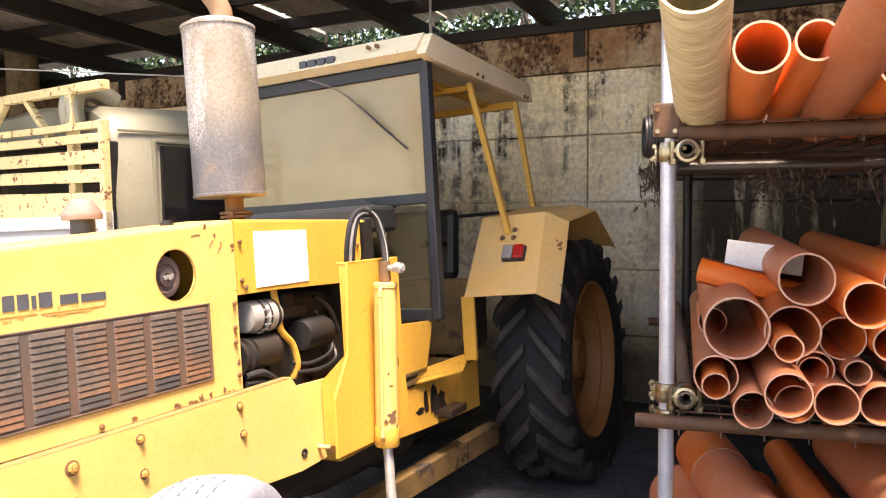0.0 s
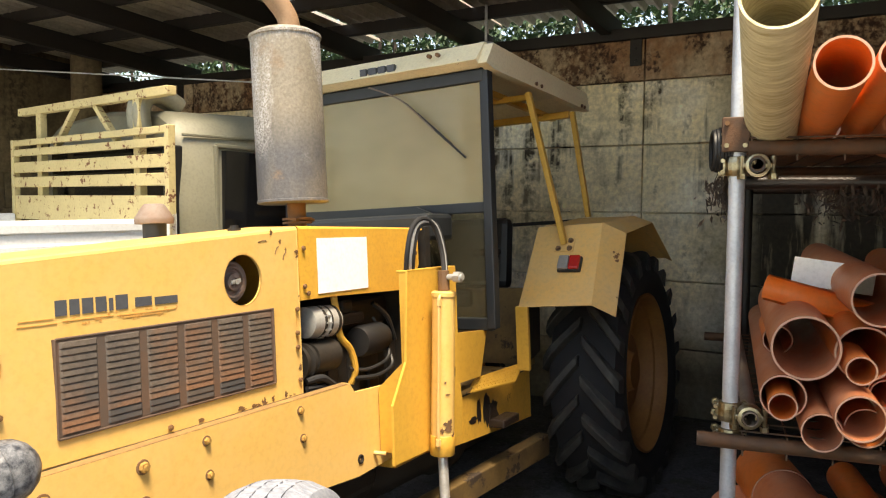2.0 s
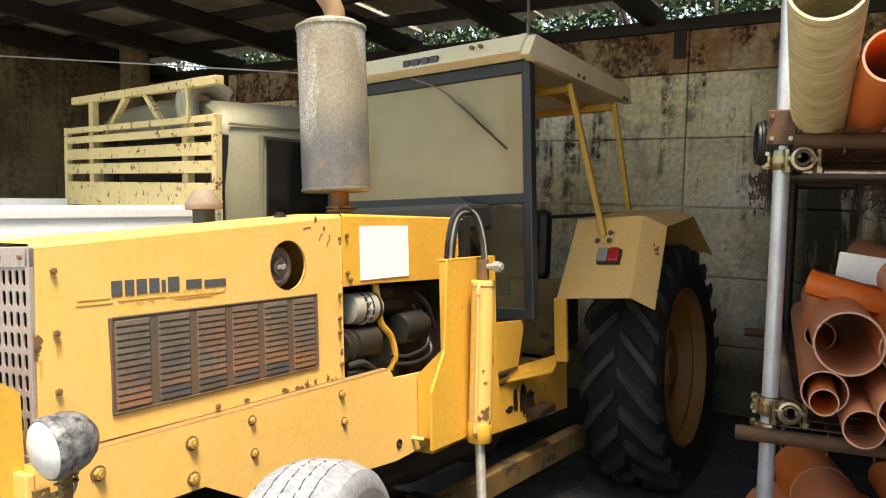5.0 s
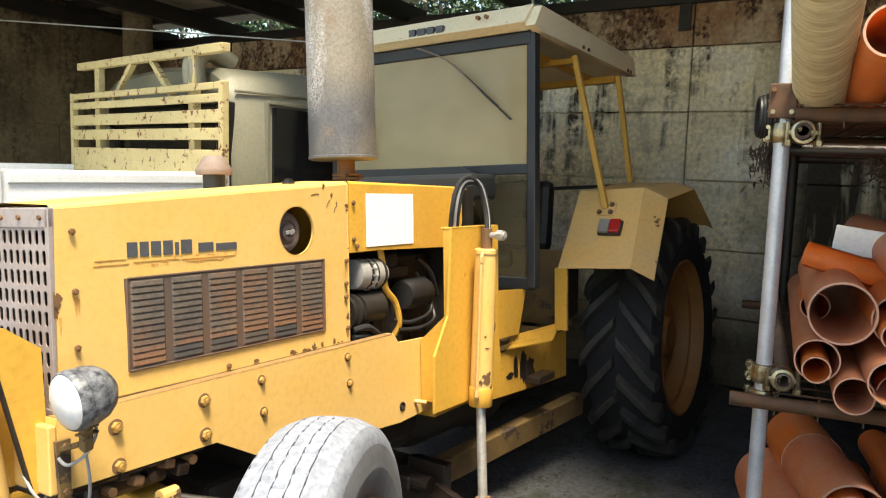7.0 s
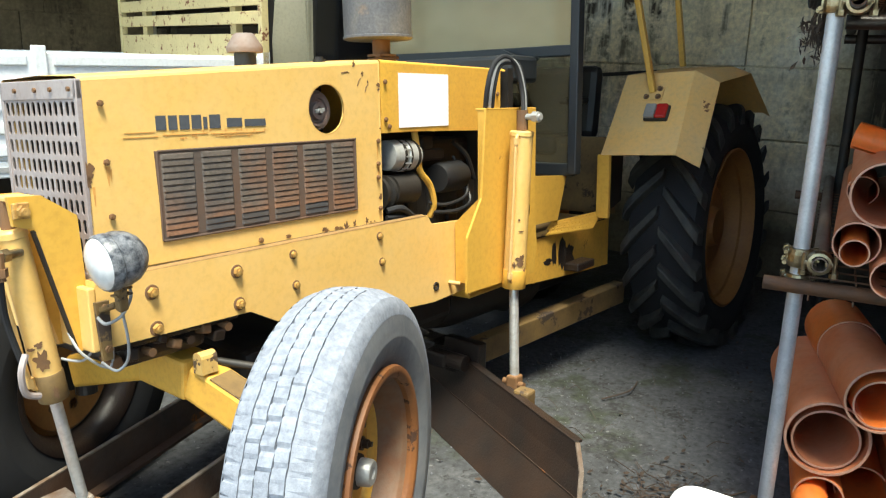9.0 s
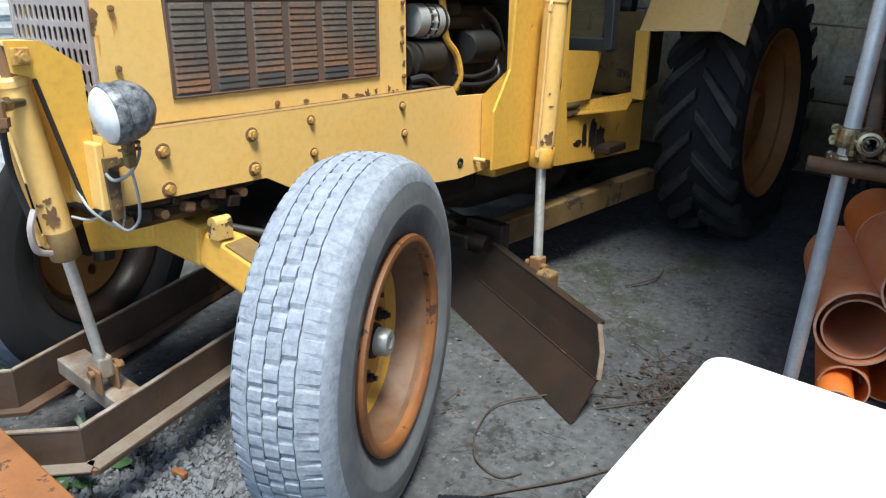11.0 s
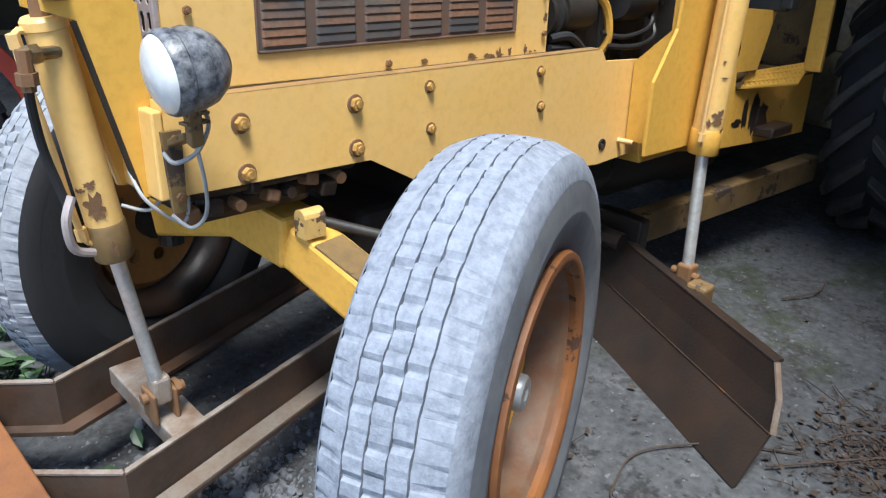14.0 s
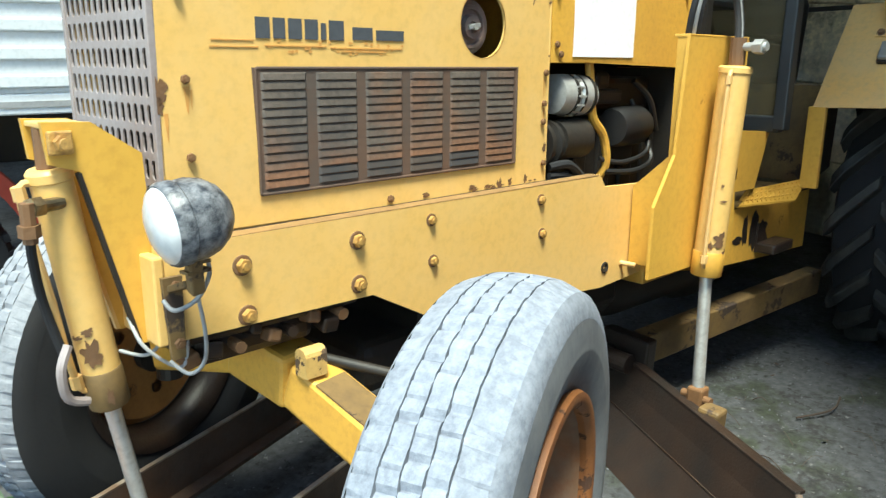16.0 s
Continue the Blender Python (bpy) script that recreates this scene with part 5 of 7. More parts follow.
def make_rear_wheel(cx, cy, cz, side):
    R, w = 0.655, 0.40
    bm = B()
    z = Vector((0, -1, 0)) * side
    hw = w / 2
    lathe(bm, (cx, cy, cz), z, [(-hw * 0.75, 0.43), (-hw * 0.98, 0.51), (-hw * 1.0, 0.57), (-hw * 0.86, 0.632), (-hw * 0.5, R - 0.008), (0, R), (hw * 0.5, R - 0.008), (hw * 0.86, 0.632), (hw * 1.0, 0.57), (hw * 0.98, 0.51), (hw * 0.75, 0.43)], 60)
    tyre = part("rear_tyre", bm, RUBBER, tractor, "large black tractor tyre with chevron lugs", True)
    # one chevron lug at the top of each half
    protos = []
    for s in (-1, 1):
        bm = B()
        n = 7
        rows = []
        for i in range(n + 1):
            t = i / n
            u = s * hw * (0.04 + 0.98 * t)
            a = 0.34 * (1 - t) ** 0.9 - 0.17
            base = R - 0.01 if t < 0.6 else R - 0.01 - 0.055 * ((t - 0.6) / 0.4) ** 1.6
            top = R + 0.042 if t < 0.75 else R + 0.042 - 0.03 * ((t - 0.75) / 0.25) ** 1.5
            half = 0.030 + 0.008 * t
            row = []
            for rr, hh in ((base - 0.01, half * 1.25), (top, half * 0.8), (top, -half * 0.8), (base - 0.01, -half * 1.25)):
                ang = a + hh / R
                row.append(bm.verts.new((rr * math.sin(ang), u * -side * 1.0, rr * math.cos(ang))))
            rows.append(row)
        for p, q in zip(rows, rows[1:]):
            for k in range(4):
                bm.faces.new((p[k], p[(k + 1) % 4], q[(k + 1) % 4], q[k]))
        bm.faces.new(rows[0])
        bm.faces.new(rows[-1][::-1])
        bmesh.ops.bevel(bm, geom=[e for e in bm.edges if e.is_manifold], offset=0.005, segments=1, affect="EDGES")
        protos.append(bm)
    for k, bm in enumerate(protos):
        first = part("lug", bm, RUBBER_LUG, tyre)
        first.matrix_basis = pose(cx, cy, cz, 0, 8.5 * k, 0)
        for i in range(1, 21):
            share("lug", first, tyre, pose(cx, cy, cz, 0, 8.5 * k + 360 * i / 21, 0))
    bm = B()
    lathe(bm, (cx, cy, cz), z, [(hw * 0.80, 0.445), (hw * 0.88, 0.452), (hw * 0.90, 0.44), (hw * 0.80, 0.425), (hw * 0.55, 0.415), (hw * 0.50, 0.40), (hw * 0.1, 0.39), (0.0, 0.37), (-hw * 0.2, 0.37), (-hw * 0.3, 0.39), (-hw * 0.8, 0.43)], 56)
    part("rim", bm, REAR_RIM, tyre, "dull yellow dished steel rim", True)
    bm = B()
    lathe(bm, (cx, cy, cz), z, [(-hw * 0.15, 0.375), (-hw * 0.05, 0.33), (hw * 0.30, 0.22), (hw * 0.30, 0.12), (hw * 0.5, 0.10), (hw * 0.5, 0.0)], 40)
    part("wheel_disc", bm, REAR_RIM, tyre, "", True)
    return tyre


def make_fender():
    def at(z, y, d=0.0):
        return Vector((2.35 + 0.70 * (z - 1.156) + d, y, z))
    bm = B()

    def sheet(pts, t=0.006):
        vs = [bm.verts.new(p) for p in pts]
        f = bm.faces.new(vs)
        r = bmesh.ops.extrude_face_region(bm, geom=[f])
        bmesh.ops.translate(bm, vec=Vector((t, 0, -t * 0.4)), verts=[v for v in r["geom"] if isinstance(v, bmesh.types.BMVert)])
    tl, tr, br, bl = at(1.545, -0.155), at(1.557, -0.50), at(1.165, -0.52), at(1.153, -0.147)
    tr2, br2 = Vector((2.70, -0.60, 1.500)), Vector((2.42, -0.615, 1.105))
    sheet([tl, tr, br, bl])
    sheet([tr, tr2, br2, br])
    back_t, back_tr, back_dn = Vector((3.25, -0.155, 1.60)), Vector((3.22, -0.60, 1.555)), Vector((3.58, -0.62, 1.32))
    sheet([tl, Vector((3.25, -0.155, 1.60)), Vector((3.22, -0.50, 1.595)), tr])
    sheet([tr, Vector((3.22, -0.50, 1.595)), back_tr, tr2])
    sheet([Vector((3.25, -0.155, 1.60)), Vector((3.6, -0.155, 1.36)), Vector((3.58, -0.58, 1.34)), Vector((3.22, -0.50, 1.595))])
    sheet([Vector((3.22, -0.50, 1.595)), Vector((3.58, -0.58, 1.34)), back_dn, back_tr])
    bmesh.ops.remove_doubles(bm, verts=bm.verts, dist=0.002)
    fender = part("fender", bm, YELLOW_DIM, tractor, "angular dusty yellow sheet metal fender")
    rng = random.Random(15)
    for k in range(4):
        fu, fv, sz = rng.uniform(0.3, 0.8), rng.uniform(0.62, 0.74), rng.uniform(0.005, 0.014)
        along, across = (tr - br).normalized(), (tr2 - tr).normalized()
        out = across.cross(along).normalized()
        out = out if out.x < 0 else -out
        mid = br.lerp(tr, fv).lerp(br2.lerp(tr2, fv), fu) + out * 0.003
        bm = B()
        bm.faces.new([bm.verts.new(mid + across * sz * 1.3 * rng.uniform(0.3, 1.1) * math.cos(a) + (along + across * 0.5) * sz * rng.uniform(0.4, 1.4) * math.sin(a)) for a in [2 * math.pi * i / 13 for i in range(13)]])
        part("rust_patch", bm, RUSTY, fender)
    bm = B()
    box(bm, (2.335, -0.20, 0.84), (2.36, -0.135, 1.156), 0.003)
    part("fender_stay", bm, TOWER_YELLOW, tractor)
    # Black sheet stands in for the shade inside the wheel well.
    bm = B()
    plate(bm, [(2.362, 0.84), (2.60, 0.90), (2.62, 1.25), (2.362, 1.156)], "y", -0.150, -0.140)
    part("wheel_shield", bm, BLACK, tractor, "black sheet painting the shade of the wheel well")
    # tail lamp on the slanted face
    m = Matrix.Translation(at(1.356, -0.375, -0.012)) @ pose(0, 0, 0, 0, 35, 0)
    bm = B()
    box(bm, (-0.010, -0.060, -0.043), (0.012, 0.060, 0.043), 0.006, m)
    lampb = part("tail_lamp", bm, SEATBLACK, fender, "square tail lamp with red and clear lens")
    bm = B()
    box(bm, (-0.030, -0.056, -0.039), (-0.009, -0.001, 0.039), 0.008, m)
    part("lens", bm, RED_LENS, lampb, "red lens")
    bm = B()
    box(bm, (-0.030, 0.001, -0.039), (-0.009, 0.056, 0.039), 0.008, m)
    part("lens", bm, GREY_LENS, lampb, "cloudy clear lens")
    # cab posts with foot plates
    for a, b, nm in ((at(1.455, -0.325, -0.012), Vector((2.50, -0.175, 2.235)), 1), (Vector((3.15, -0.25, 1.60)), Vector((3.12, -0.185, 2.215)), 2)):
        bm = B()
        bar(bm, a, b, 0.028, 0.034, (1, 0, 0), 0.004)
        part("cab_post", bm, TOWER_YELLOW, tractor, "slanted yellow cab post")
    m = Matrix.Translation(at(1.455, -0.325, -0.004)) @ pose(0, 0, 0, 0, 35, 0)
    bm = B()
    box(bm, (-0.004, -0.05, -0.045), (0.003, 0.05, 0.03), 0.001, m)
    foot = part("post_foot", bm, YELLOW_DIM, fender)
    for y, z in ((-0.03, -0.028), (0.03, -0.028), (-0.03, 0.018)):
        bm = B()
        cyl(bm, m @ Vector((-0.003, y, z)), m @ Vector((-0.006, y, z)), 0.015, seg=14)
        cyl(bm, m @ Vector((-0.006, y, z)), m @ Vector((-0.017, y, z)), 0.010, seg=6)
        part("bolt", bm, WASHER, foot)


def make_cab():
    x = 2.05
    yl, yr = -0.145, 1.05
    # windscreen frame
    bm = B()
    for y in (yl, yr):
        bar(bm, (x + 0.02, y, 1.08), (x + 0.03, y, 2.29), 0.045, 0.055, (1, 0, 0), 0.006)
    for z, h in ((2.255, 0.06), (1.645, 0.05), (1.10, 0.06)):
        bar(bm, (x + 0.022, yl, z), (x + 0.022, yr, z), 0.045, h, bevel=0.006)
    bar(bm, (x + 0.03, yl, 1.10), (x + 0.03, yl + 0.30, 1.10), 0.03, 0.05, bevel=0.004)
    frame_ = part("windscreen_frame", bm, GREYFRAME, tractor, "blue grey steel windscreen frame")
    bm = B()
    box(bm, (x + 0.016, yl + 0.015, 1.665), (x + 0.022, yr - 0.015, 2.235))
    pane = part("windscreen", bm, GLASS, frame_, "dusty windscreen glass")
    pane.visible_shadow = False
    bm = B()
    box(bm, (x + 0.016, yl + 0.015, 1.125), (x + 0.022, 0.36, 1.625))
    pane = part("lower_screen", bm, GLASS_LOW, frame_, "dusty lower screen glass")
    pane.visible_shadow = False
    # roof: sloping front visor, side strip, top
    bm = B()
    a, b = 1.96, 3.40
    z0, z1 = 2.285, 2.405
    prof = [(a + 0.07, z0 - 0.002), (a, z0 + 0.02), (a + 0.10, z1), (b - 0.05, z1 - 0.03), (b, z0 - 0.01), (b - 0.02, z0 - 0.03), (b - 0.08, z1 - 0.06), (a + 0.11, z1 - 0.03), (a + 0.08, z0 + 0.02)]
    plate(bm, prof, "y", -0.155, 1.06)
    for y0, y1 in ((-0.20, -0.155),):
        plate(bm, [(a + 0.02, z0 + 0.005), (a + 0.10, z1 - 0.012), (b - 0.05, z1 - 0.055), (b - 0.01, z0 - 0.035), (b - 0.06, z0 - 0.035), (a + 0.1, z0 - 0.012)], "y", y0, y1)
    roof = part("cab_roof", bm, CREAM, tractor, "cream metal cab roof with rusty rivets")
    bm = B()
    yy = 0.486
    for w in (0.036, 0.044, 0.040, 0.040):
        box(bm, (1.966, yy - w, 2.318), (1.99, yy, 2.350))
        yy -= w + 0.013
    part("roof_lettering", bm, INK, roof, "dark maker's lettering as blocks")
    rivet = None
    for k, y in enumerate((0.097, 0.051, 0.54, -0.06)):
        bm = B()
        cyl(bm, (1.992, y, 2.36 if k < 2 else 2.31), (1.972, y, 2.36 if k < 2 else 2.31), 0.010, seg=10)
        part("rivet", bm, RUSTY, roof)
    for xk in (2.55, 2.62, 3.24, 3.29):
        bm = B()
        cyl(bm, (xk, -0.198, 2.30 - 0.03 * (xk - 2.0)), (xk, -0.208, 2.30 - 0.03 * (xk - 2.0)), 0.010, seg=10)
        part("rivet", bm, RUSTY, roof)
    bm = B()
    for y in (0.0, 0.95):
        bar(bm, (2.1, y, 2.25), (3.3, y, 2.215), 0.03, 0.03)
    bar(bm, (3.12, -0.17, 2.2), (3.12, 1.02, 2.2), 0.04, 0.04, bevel=0.003)
    bar(bm, (2.55, -0.17, 2.22), (2.55, 1.02, 2.22), 0.03, 0.03, bevel=0.003)
    bar(bm, (3.15, 1.0, 1.5), (3.12, 1.0, 2.2), 0.035, 0.035)
    part("roof_frame", bm, TOWER_YELLOW, tractor, "yellow tubular roof frame")
    # wiper
    bm = B()
    sweep(bm, [(1.985, 0.452, 2.262), (1.99, 0.332, 2.212), (2.0, 0.248, 2.158), (2.015, 0.106, 2.02)], 0.004)
    part("wiper_arm", bm, OLD_TUBE, tractor, "", True)
    bm = B()
    bar(bm, (2.035, 0.27, 2.168), (2.04, -0.046, 1.88), 0.012, 0.008)
    bar(bm, (2.025, 0.20, 2.11), (2.03, 0.02, 1.945), 0.006, 0.012)
    part("wiper_blade", bm, SEATBLACK, tractor)
    # steering wheel, seat, dashboard
    bm = B()
    c = Vector((2.30, 0.35, 1.66))
    w = Vector((-0.55, 0.0, 0.83))
    lathe(bm, c, w, [(0.012 * math.cos(a), 0.19 + 0.012 * math.sin(a)) for a in [2 * math.pi * k / 8 for k in range(8)]], 32, True)
    wx = w.orthogonal().normalized()
    for k in range(3):
        d = Matrix.Rotation(2 * math.pi * k / 3, 3, w.normalized()) @ wx
        cyl(bm, c, c + 0.19 * d, 0.008, seg=8)
    cyl(bm, c, c - 0.35 * w.normalized(), 0.022, seg=12)
    part("steering_wheel", bm, SEATBLACK, tractor, "", True)
    bm = B()
    box(bm, (2.52, 0.21, 1.13), (2.95, 0.62, 1.23), 0.03)
    seat = part("seat", bm, SEATBLACK, tractor, "black vinyl driver's seat")
    bm = B()
    box(bm, (-0.05, 0.145, 0.0), (0.05, 0.62, 0.42), 0.045, pose(2.90, 0, 1.20, 0, 8, 0))
    part("backrest", bm, SEATBLACK, seat)
    bm = B()
    box(bm, (2.62, 0.19, 1.40), (2.93, 0.245, 1.44), 0.015)
    part("armrest", bm, SEATBLACK, seat)
    bm = B()
    box(bm, (2.60, 0.26, 0.83), (2.88, 0.56, 1.13), 0.02)
    part("seat_base", bm, GREYFRAME, seat)
    bm = B()
    bar(bm, (3.30, -0.15, 1.585), (3.30, 1.02, 1.565), 0.022, 0.022, bevel=0.003)
    part("rear_rail", bm, BLACK, tractor, "thin dark rail across the cab's rear")
    bm = B()
    box(bm, (1.75, 0.0, 1.5), (1.98, 0.8, 1.62), 0.02)
    plate(bm, [(0.0, 1.58), (0.9, 1.60), (0.9, 1.67), (0.2, 1.66)], "x", 1.98, 2.0)
    part("scuttle", bm, GREYFRAME, tractor)


def make_exhaust():
    bm = B()
    c0, c1 = Vector((1.205, 0.285, 1.665)), Vector((1.20, 0.29, 2.335))
    w = (c1 - c0)
    L = w.length
    R = 0.135
    lathe(bm, c0, w, [(0, 0.0), (0, R - 0.004), (0.004, R + 0.004), (0.012, R + 0.004), (0.014, R), (L - 0.03, R), (L - 0.028, R + 0.005), (L - 0.018, R + 0.005), (L - 0.014, R - 0.004), (L, R * 0.8), (L, 0.0)], 48)
    muf = part("muffler", bm, MUFFLER, tractor, "tall grey muffler with flaking silver paint", True)
    bm = B()
    sweep(bm, [(1.22, 0.285, 2.33), (1.218, 0.285, 2.38), (1.20, 0.30, 2.43), (1.14, 0.34, 2.52), (1.11, 0.36, 2.60)], 0.042, 16)
    part("tail_pipe", bm, PIPE_RUST, muf, "bent rusty exhaust tail pipe", True)
    bm = B()
    cyl(bm, (1.225, 0.285, 1.55), (1.222, 0.285, 1.67), 0.036, seg=18)
    for z in (1.585, 1.60):
        cyl(bm, (1.225, 0.285, z), (1.225, 0.285, z + 0.009), 0.058, seg=20)
    bar(bm, (1.16, 0.25, 1.60), (1.31, 0.28, 1.60), 0.02, 0.012)
    part("exhaust_flange", bm, RUSTY, muf, "", True)
    # engine breather with mushroom cap
    bm = B()
    cyl(bm, (0.53, 0.27, 1.53), (0.53, 0.27, 1.592), 0.036, seg=20)
    stem = part("intake_stem", bm, GREYFRAME, tractor, "", True)
    bm = B()
    lathe(bm, (0.53, 0.27, 1.585), (0, 0, 1), [(0, 0.0), (0, 0.058), (0.012, 0.060), (0.02, 0.058), (0.055, 0.036), (0.062, 0.028), (0.062, 0.0)], 28)
    part("rain_cap", bm, CAP_RUST, stem, "rusty mushroom shaped rain cap", True)
    bm = B()
    cyl(bm, (0.72, 0.12, 1.545), (0.72, 0.12, 1.565), 0.022, seg=14)
    cyl(bm, (0.72, 0.12, 1.565), (0.72, 0.12, 1.573), 0.014, seg=14)
    part("filler_cap", bm, SEATBLACK, tractor)


make_back_wall()
make_roof()
make_left_wall()
make_right_wall()
make_hood()
make_grille()
make_rear_hood()
make_engine()
make_chassis()
make_rams()
make_headlamp()
make_front_axle()
make_rear_wheel(3.235, -0.37, 0.70, 1)
make_rear_wheel(3.235, 0.86, 0.78, -1)
make_fender()
make_cab()
make_exhaust()


# ---- scraper frame and blade lying under the tractor ----
def angle_beam(name, pts, web, flange, z_top, parent, material, thick=0.012):
    """An L-shaped beam along a plan line: upright web, flange turned towards -y at the foot."""
    bm = B()
    rows = []
    for x, y in pts:
        rows.append([bm.verts.new(p) for p in ((x, y, z_top), (x, y + thick, z_top), (x, y + thick, z_top - web), (x + flange * 0.2, y - flange, z_top - web), (x + flange * 0.2, y - flange, z_top - web + thick), (x, y, z_top - web + thick))])
    for a, b in zip(rows, rows[1:]):
        for k in range(6):
            bm.faces.new((a[k], a[(k + 1) % 6], b[(k + 1) % 6], b[k]))
    bm.faces.new(rows[0])
    bm.faces.new(rows[-1][::-1])
    return part(name, bm, material, parent)


def make_scraper():
    t = thing("scraper_frame", "rusty steel drag frame of angle beams under the tractor", "scraper")
    near = [(-0.49, 0.109), (-0.470, 0.092), (-0.356, -0.006), (0.18, 0.132), (0.90, 0.31)]
    far = [(-0.49, 0.493), (-0.470, 0.478), (-0.352, 0.388), (0.43, 0.622), (1.25, 0.86)]
    a = angle_beam("side_beam", near, 0.115, 0.05, 0.29, t, SCRAPER_RUST)
    b = angle_beam("side_beam", far, 0.13, 0.04, 0.29, t, SCRAPER_RUST)
    bm = B()
    for (x0, y0), (x1, y1) in zip(near, near[1:]):
        bar(bm, (x0 + 0.005, y0 - 0.026, 0.1895), (x1 + 0.005, y1 - 0.026, 0.1895), 0.046, 0.004)
    part("dusty_flange", bm, OLD_TUBE, a, "dust covered foot flange")
    for line in (near, far):
        bm = B()
        for (x0, y0), (x1, y1) in zip(line, line[1:]):
            bar(bm, (x0, y0 + 0.006, 0.2925), (x1, y1 + 0.006, 0.2925), 0.013, 0.005)
        part("worn_edge", bm, EDGE_WORN, a if line is near else b, "edge worn to bare metal")
    bm = B()
    bar(bm, (-0.19, 0.055, 0.258), (-0.19, 0.385, 0.258), 0.085, 0.05, bevel=0.004)
    part("cross_plate", bm, EDGE_WORN, t, "pale worn cross plate")
    bm = B()
    for x in (-0.238, -0.190):
        box(bm, (x - 0.005, 0.104, 0.28), (x + 0.005, 0.166, 0.358), 0.005)
    cyl(bm, (-0.255, 0.136, 0.340), (-0.160, 0.136, 0.340), 0.012, seg=12)
    cyl(bm, (-0.184, 0.136, 0.340), (-0.172, 0.136, 0.340), 0.022, seg=6)
    part("lug_bracket", bm, RUSTY, t, "rusty lug plates with a bolt")
    for x, y in ((0.7, 0.26), (1.1, 0.82)):
        bm = B()
        box(bm, (x - 0.03, y - 0.02, 0.0), (x + 0.03, y + 0.035, 0.165), 0.004)
        part("skid_block", bm, RUST_DARK, t)
    # cross beam in front, orange with rust
    bm = B()
    box(bm, (-0.60, -1.05, 0.288), (-0.487, 0.86, 0.302), 0.004)
    beam = part("front_beam", bm, RUST_ORANGE, t, "orange rusted front cross beam")
    for x0, x1, z0 in ((-0.60, -0.586, 0.15), (-0.500, -0.489, 0.20)):
        bm = B()
        box(bm, (x0, -1.05, z0), (x1, 0.86, 0.287), 0.003)
        part("beam_web", bm, RUST_ORANGE, beam)
    for y in (0.75, -0.98):
        bm = B()
        box(bm, (-0.585, y - 0.04, 0.0), (-0.502, y + 0.04, 0.287), 0.004)
        part("beam_foot", bm, RUST_ORANGE, beam)
    # push arm to the rear
    bm = B()
    bar(bm, (1.50, 0.07, 0.285), (2.75, -0.07, 0.31), 0.07, 0.115, bevel=0.006)
    part("push_arm", bm, YELLOW_GRIME_SHADE, t, "dirty yellow box section push arm")
    bm = B()
    box(bm, (1.44, -0.02, 0.20), (1.50, 0.17, 0.36), 0.008)
    box(bm, (1.36, 0.10, 0.24), (1.46, 0.22, 0.31), 0.015)
    box(bm, (1.48, 0.25, 0.22), (1.60, 0.36, 0.30), 0.02)
    cyl(bm, (1.40, 0.02, 0.28), (1.40, 0.16, 0.28), 0.035, seg=16)
    part("arm_hinge", bm, RUST_DARK, t, "greasy rusty hinge lumps")
    return t


def make_blade():
    t = thing("grader_blade", "dark rusty angled steel blade standing on the floor", "blade")
    d = Vector((0.436, 0.90, 0)).normalized()
    n = Vector((-0.90, 0.436, 0)).normalized()
    tip = Vector((1.092, -0.664, 0))
    L = 1.3
    prof = [(0.0, 0.275, 0.0), (0.022, 0.20, -0.06), (0.055, 0.125, -0.10), (0.165, 0.002, -0.135)]
    th = 0.014
    bm = B()
    rows = []
    for end in (0, 1):
        front = [tip + n * a + d * (off if not end else L) + Vector((0, 0, z)) for a, z, off in prof]
        back = [p - n * th + Vector((0, 0, 0.004)) for p in front]
        rows.append([bm.verts.new(p) for p in front + back[::-1]])
    m = len(rows[0])
    for k in range(m):
        bm.faces.new((rows[0][k], rows[0][(k + 1) % m], rows[1][(k + 1) % m], rows[1][k]))
    for r in rows:
        for k in range(3):
            bm.faces.new((r[k], r[k + 1], r[m - 2 - k], r[m - 1 - k]))
    part("mouldboard", bm, RUST_DARK, t)
    bm = B()
    bar(bm, tip - n * 0.016 + d * 0.0 + Vector((0, 0, 0.275)), tip - n * 0.016 + d * L + Vector((0, 0, 0.275)), 0.035, 0.012, bevel=0.003)
    part("top_flange", bm, RUST_DARK, t)
    bm = B()
    a, b = tip + n * 0.057 + d * -0.10 + Vector((0, 0, 0.128)), tip + n * 0.057 + d * L + Vector((0, 0, 0.128))
    bar(bm, a, b, 0.002, 0.005)
    part("weld_seam", bm, SCRAPER_RUST, t)
    bm = B()
    p = [tip + n * a + d * (off - 0.004) + Vector((0, 0, z)) for a, z, off in prof[:3]]
    for q, r in zip(p, p[1:]):
        bar(bm, q - n * 0.008, r - n * 0.008, 0.018, 0.006, d)
    part("end_plate", bm, EDGE_WORN, t, "end edge ground to bare metal")
    bm = B()
    q = tip + d * 0.40 - n * 0.05 + Vector((0, 0, 0.26))
    box(bm, q + Vector((-0.03, -0.035, -0.10)), q + Vector((0.035, 0.035, 0.035)), 0.01)
    part("ram_bracket", bm, YELLOW_GRIME_SHADE, t, "chipped yellow bracket for the rear ram")
    return t


# ---- pipe rack of scaffold tubes ----
RA = radians(10)
RO, RU, RV = Vector((1.555, -1.2, 0)), Vector((math.cos(RA), math.sin(RA), 0)), Vector((math.sin(RA), -math.cos(RA), 0))


def rk(u, v, z):
    return RO + RU * u + RV * v + Vector((0, 0, z))


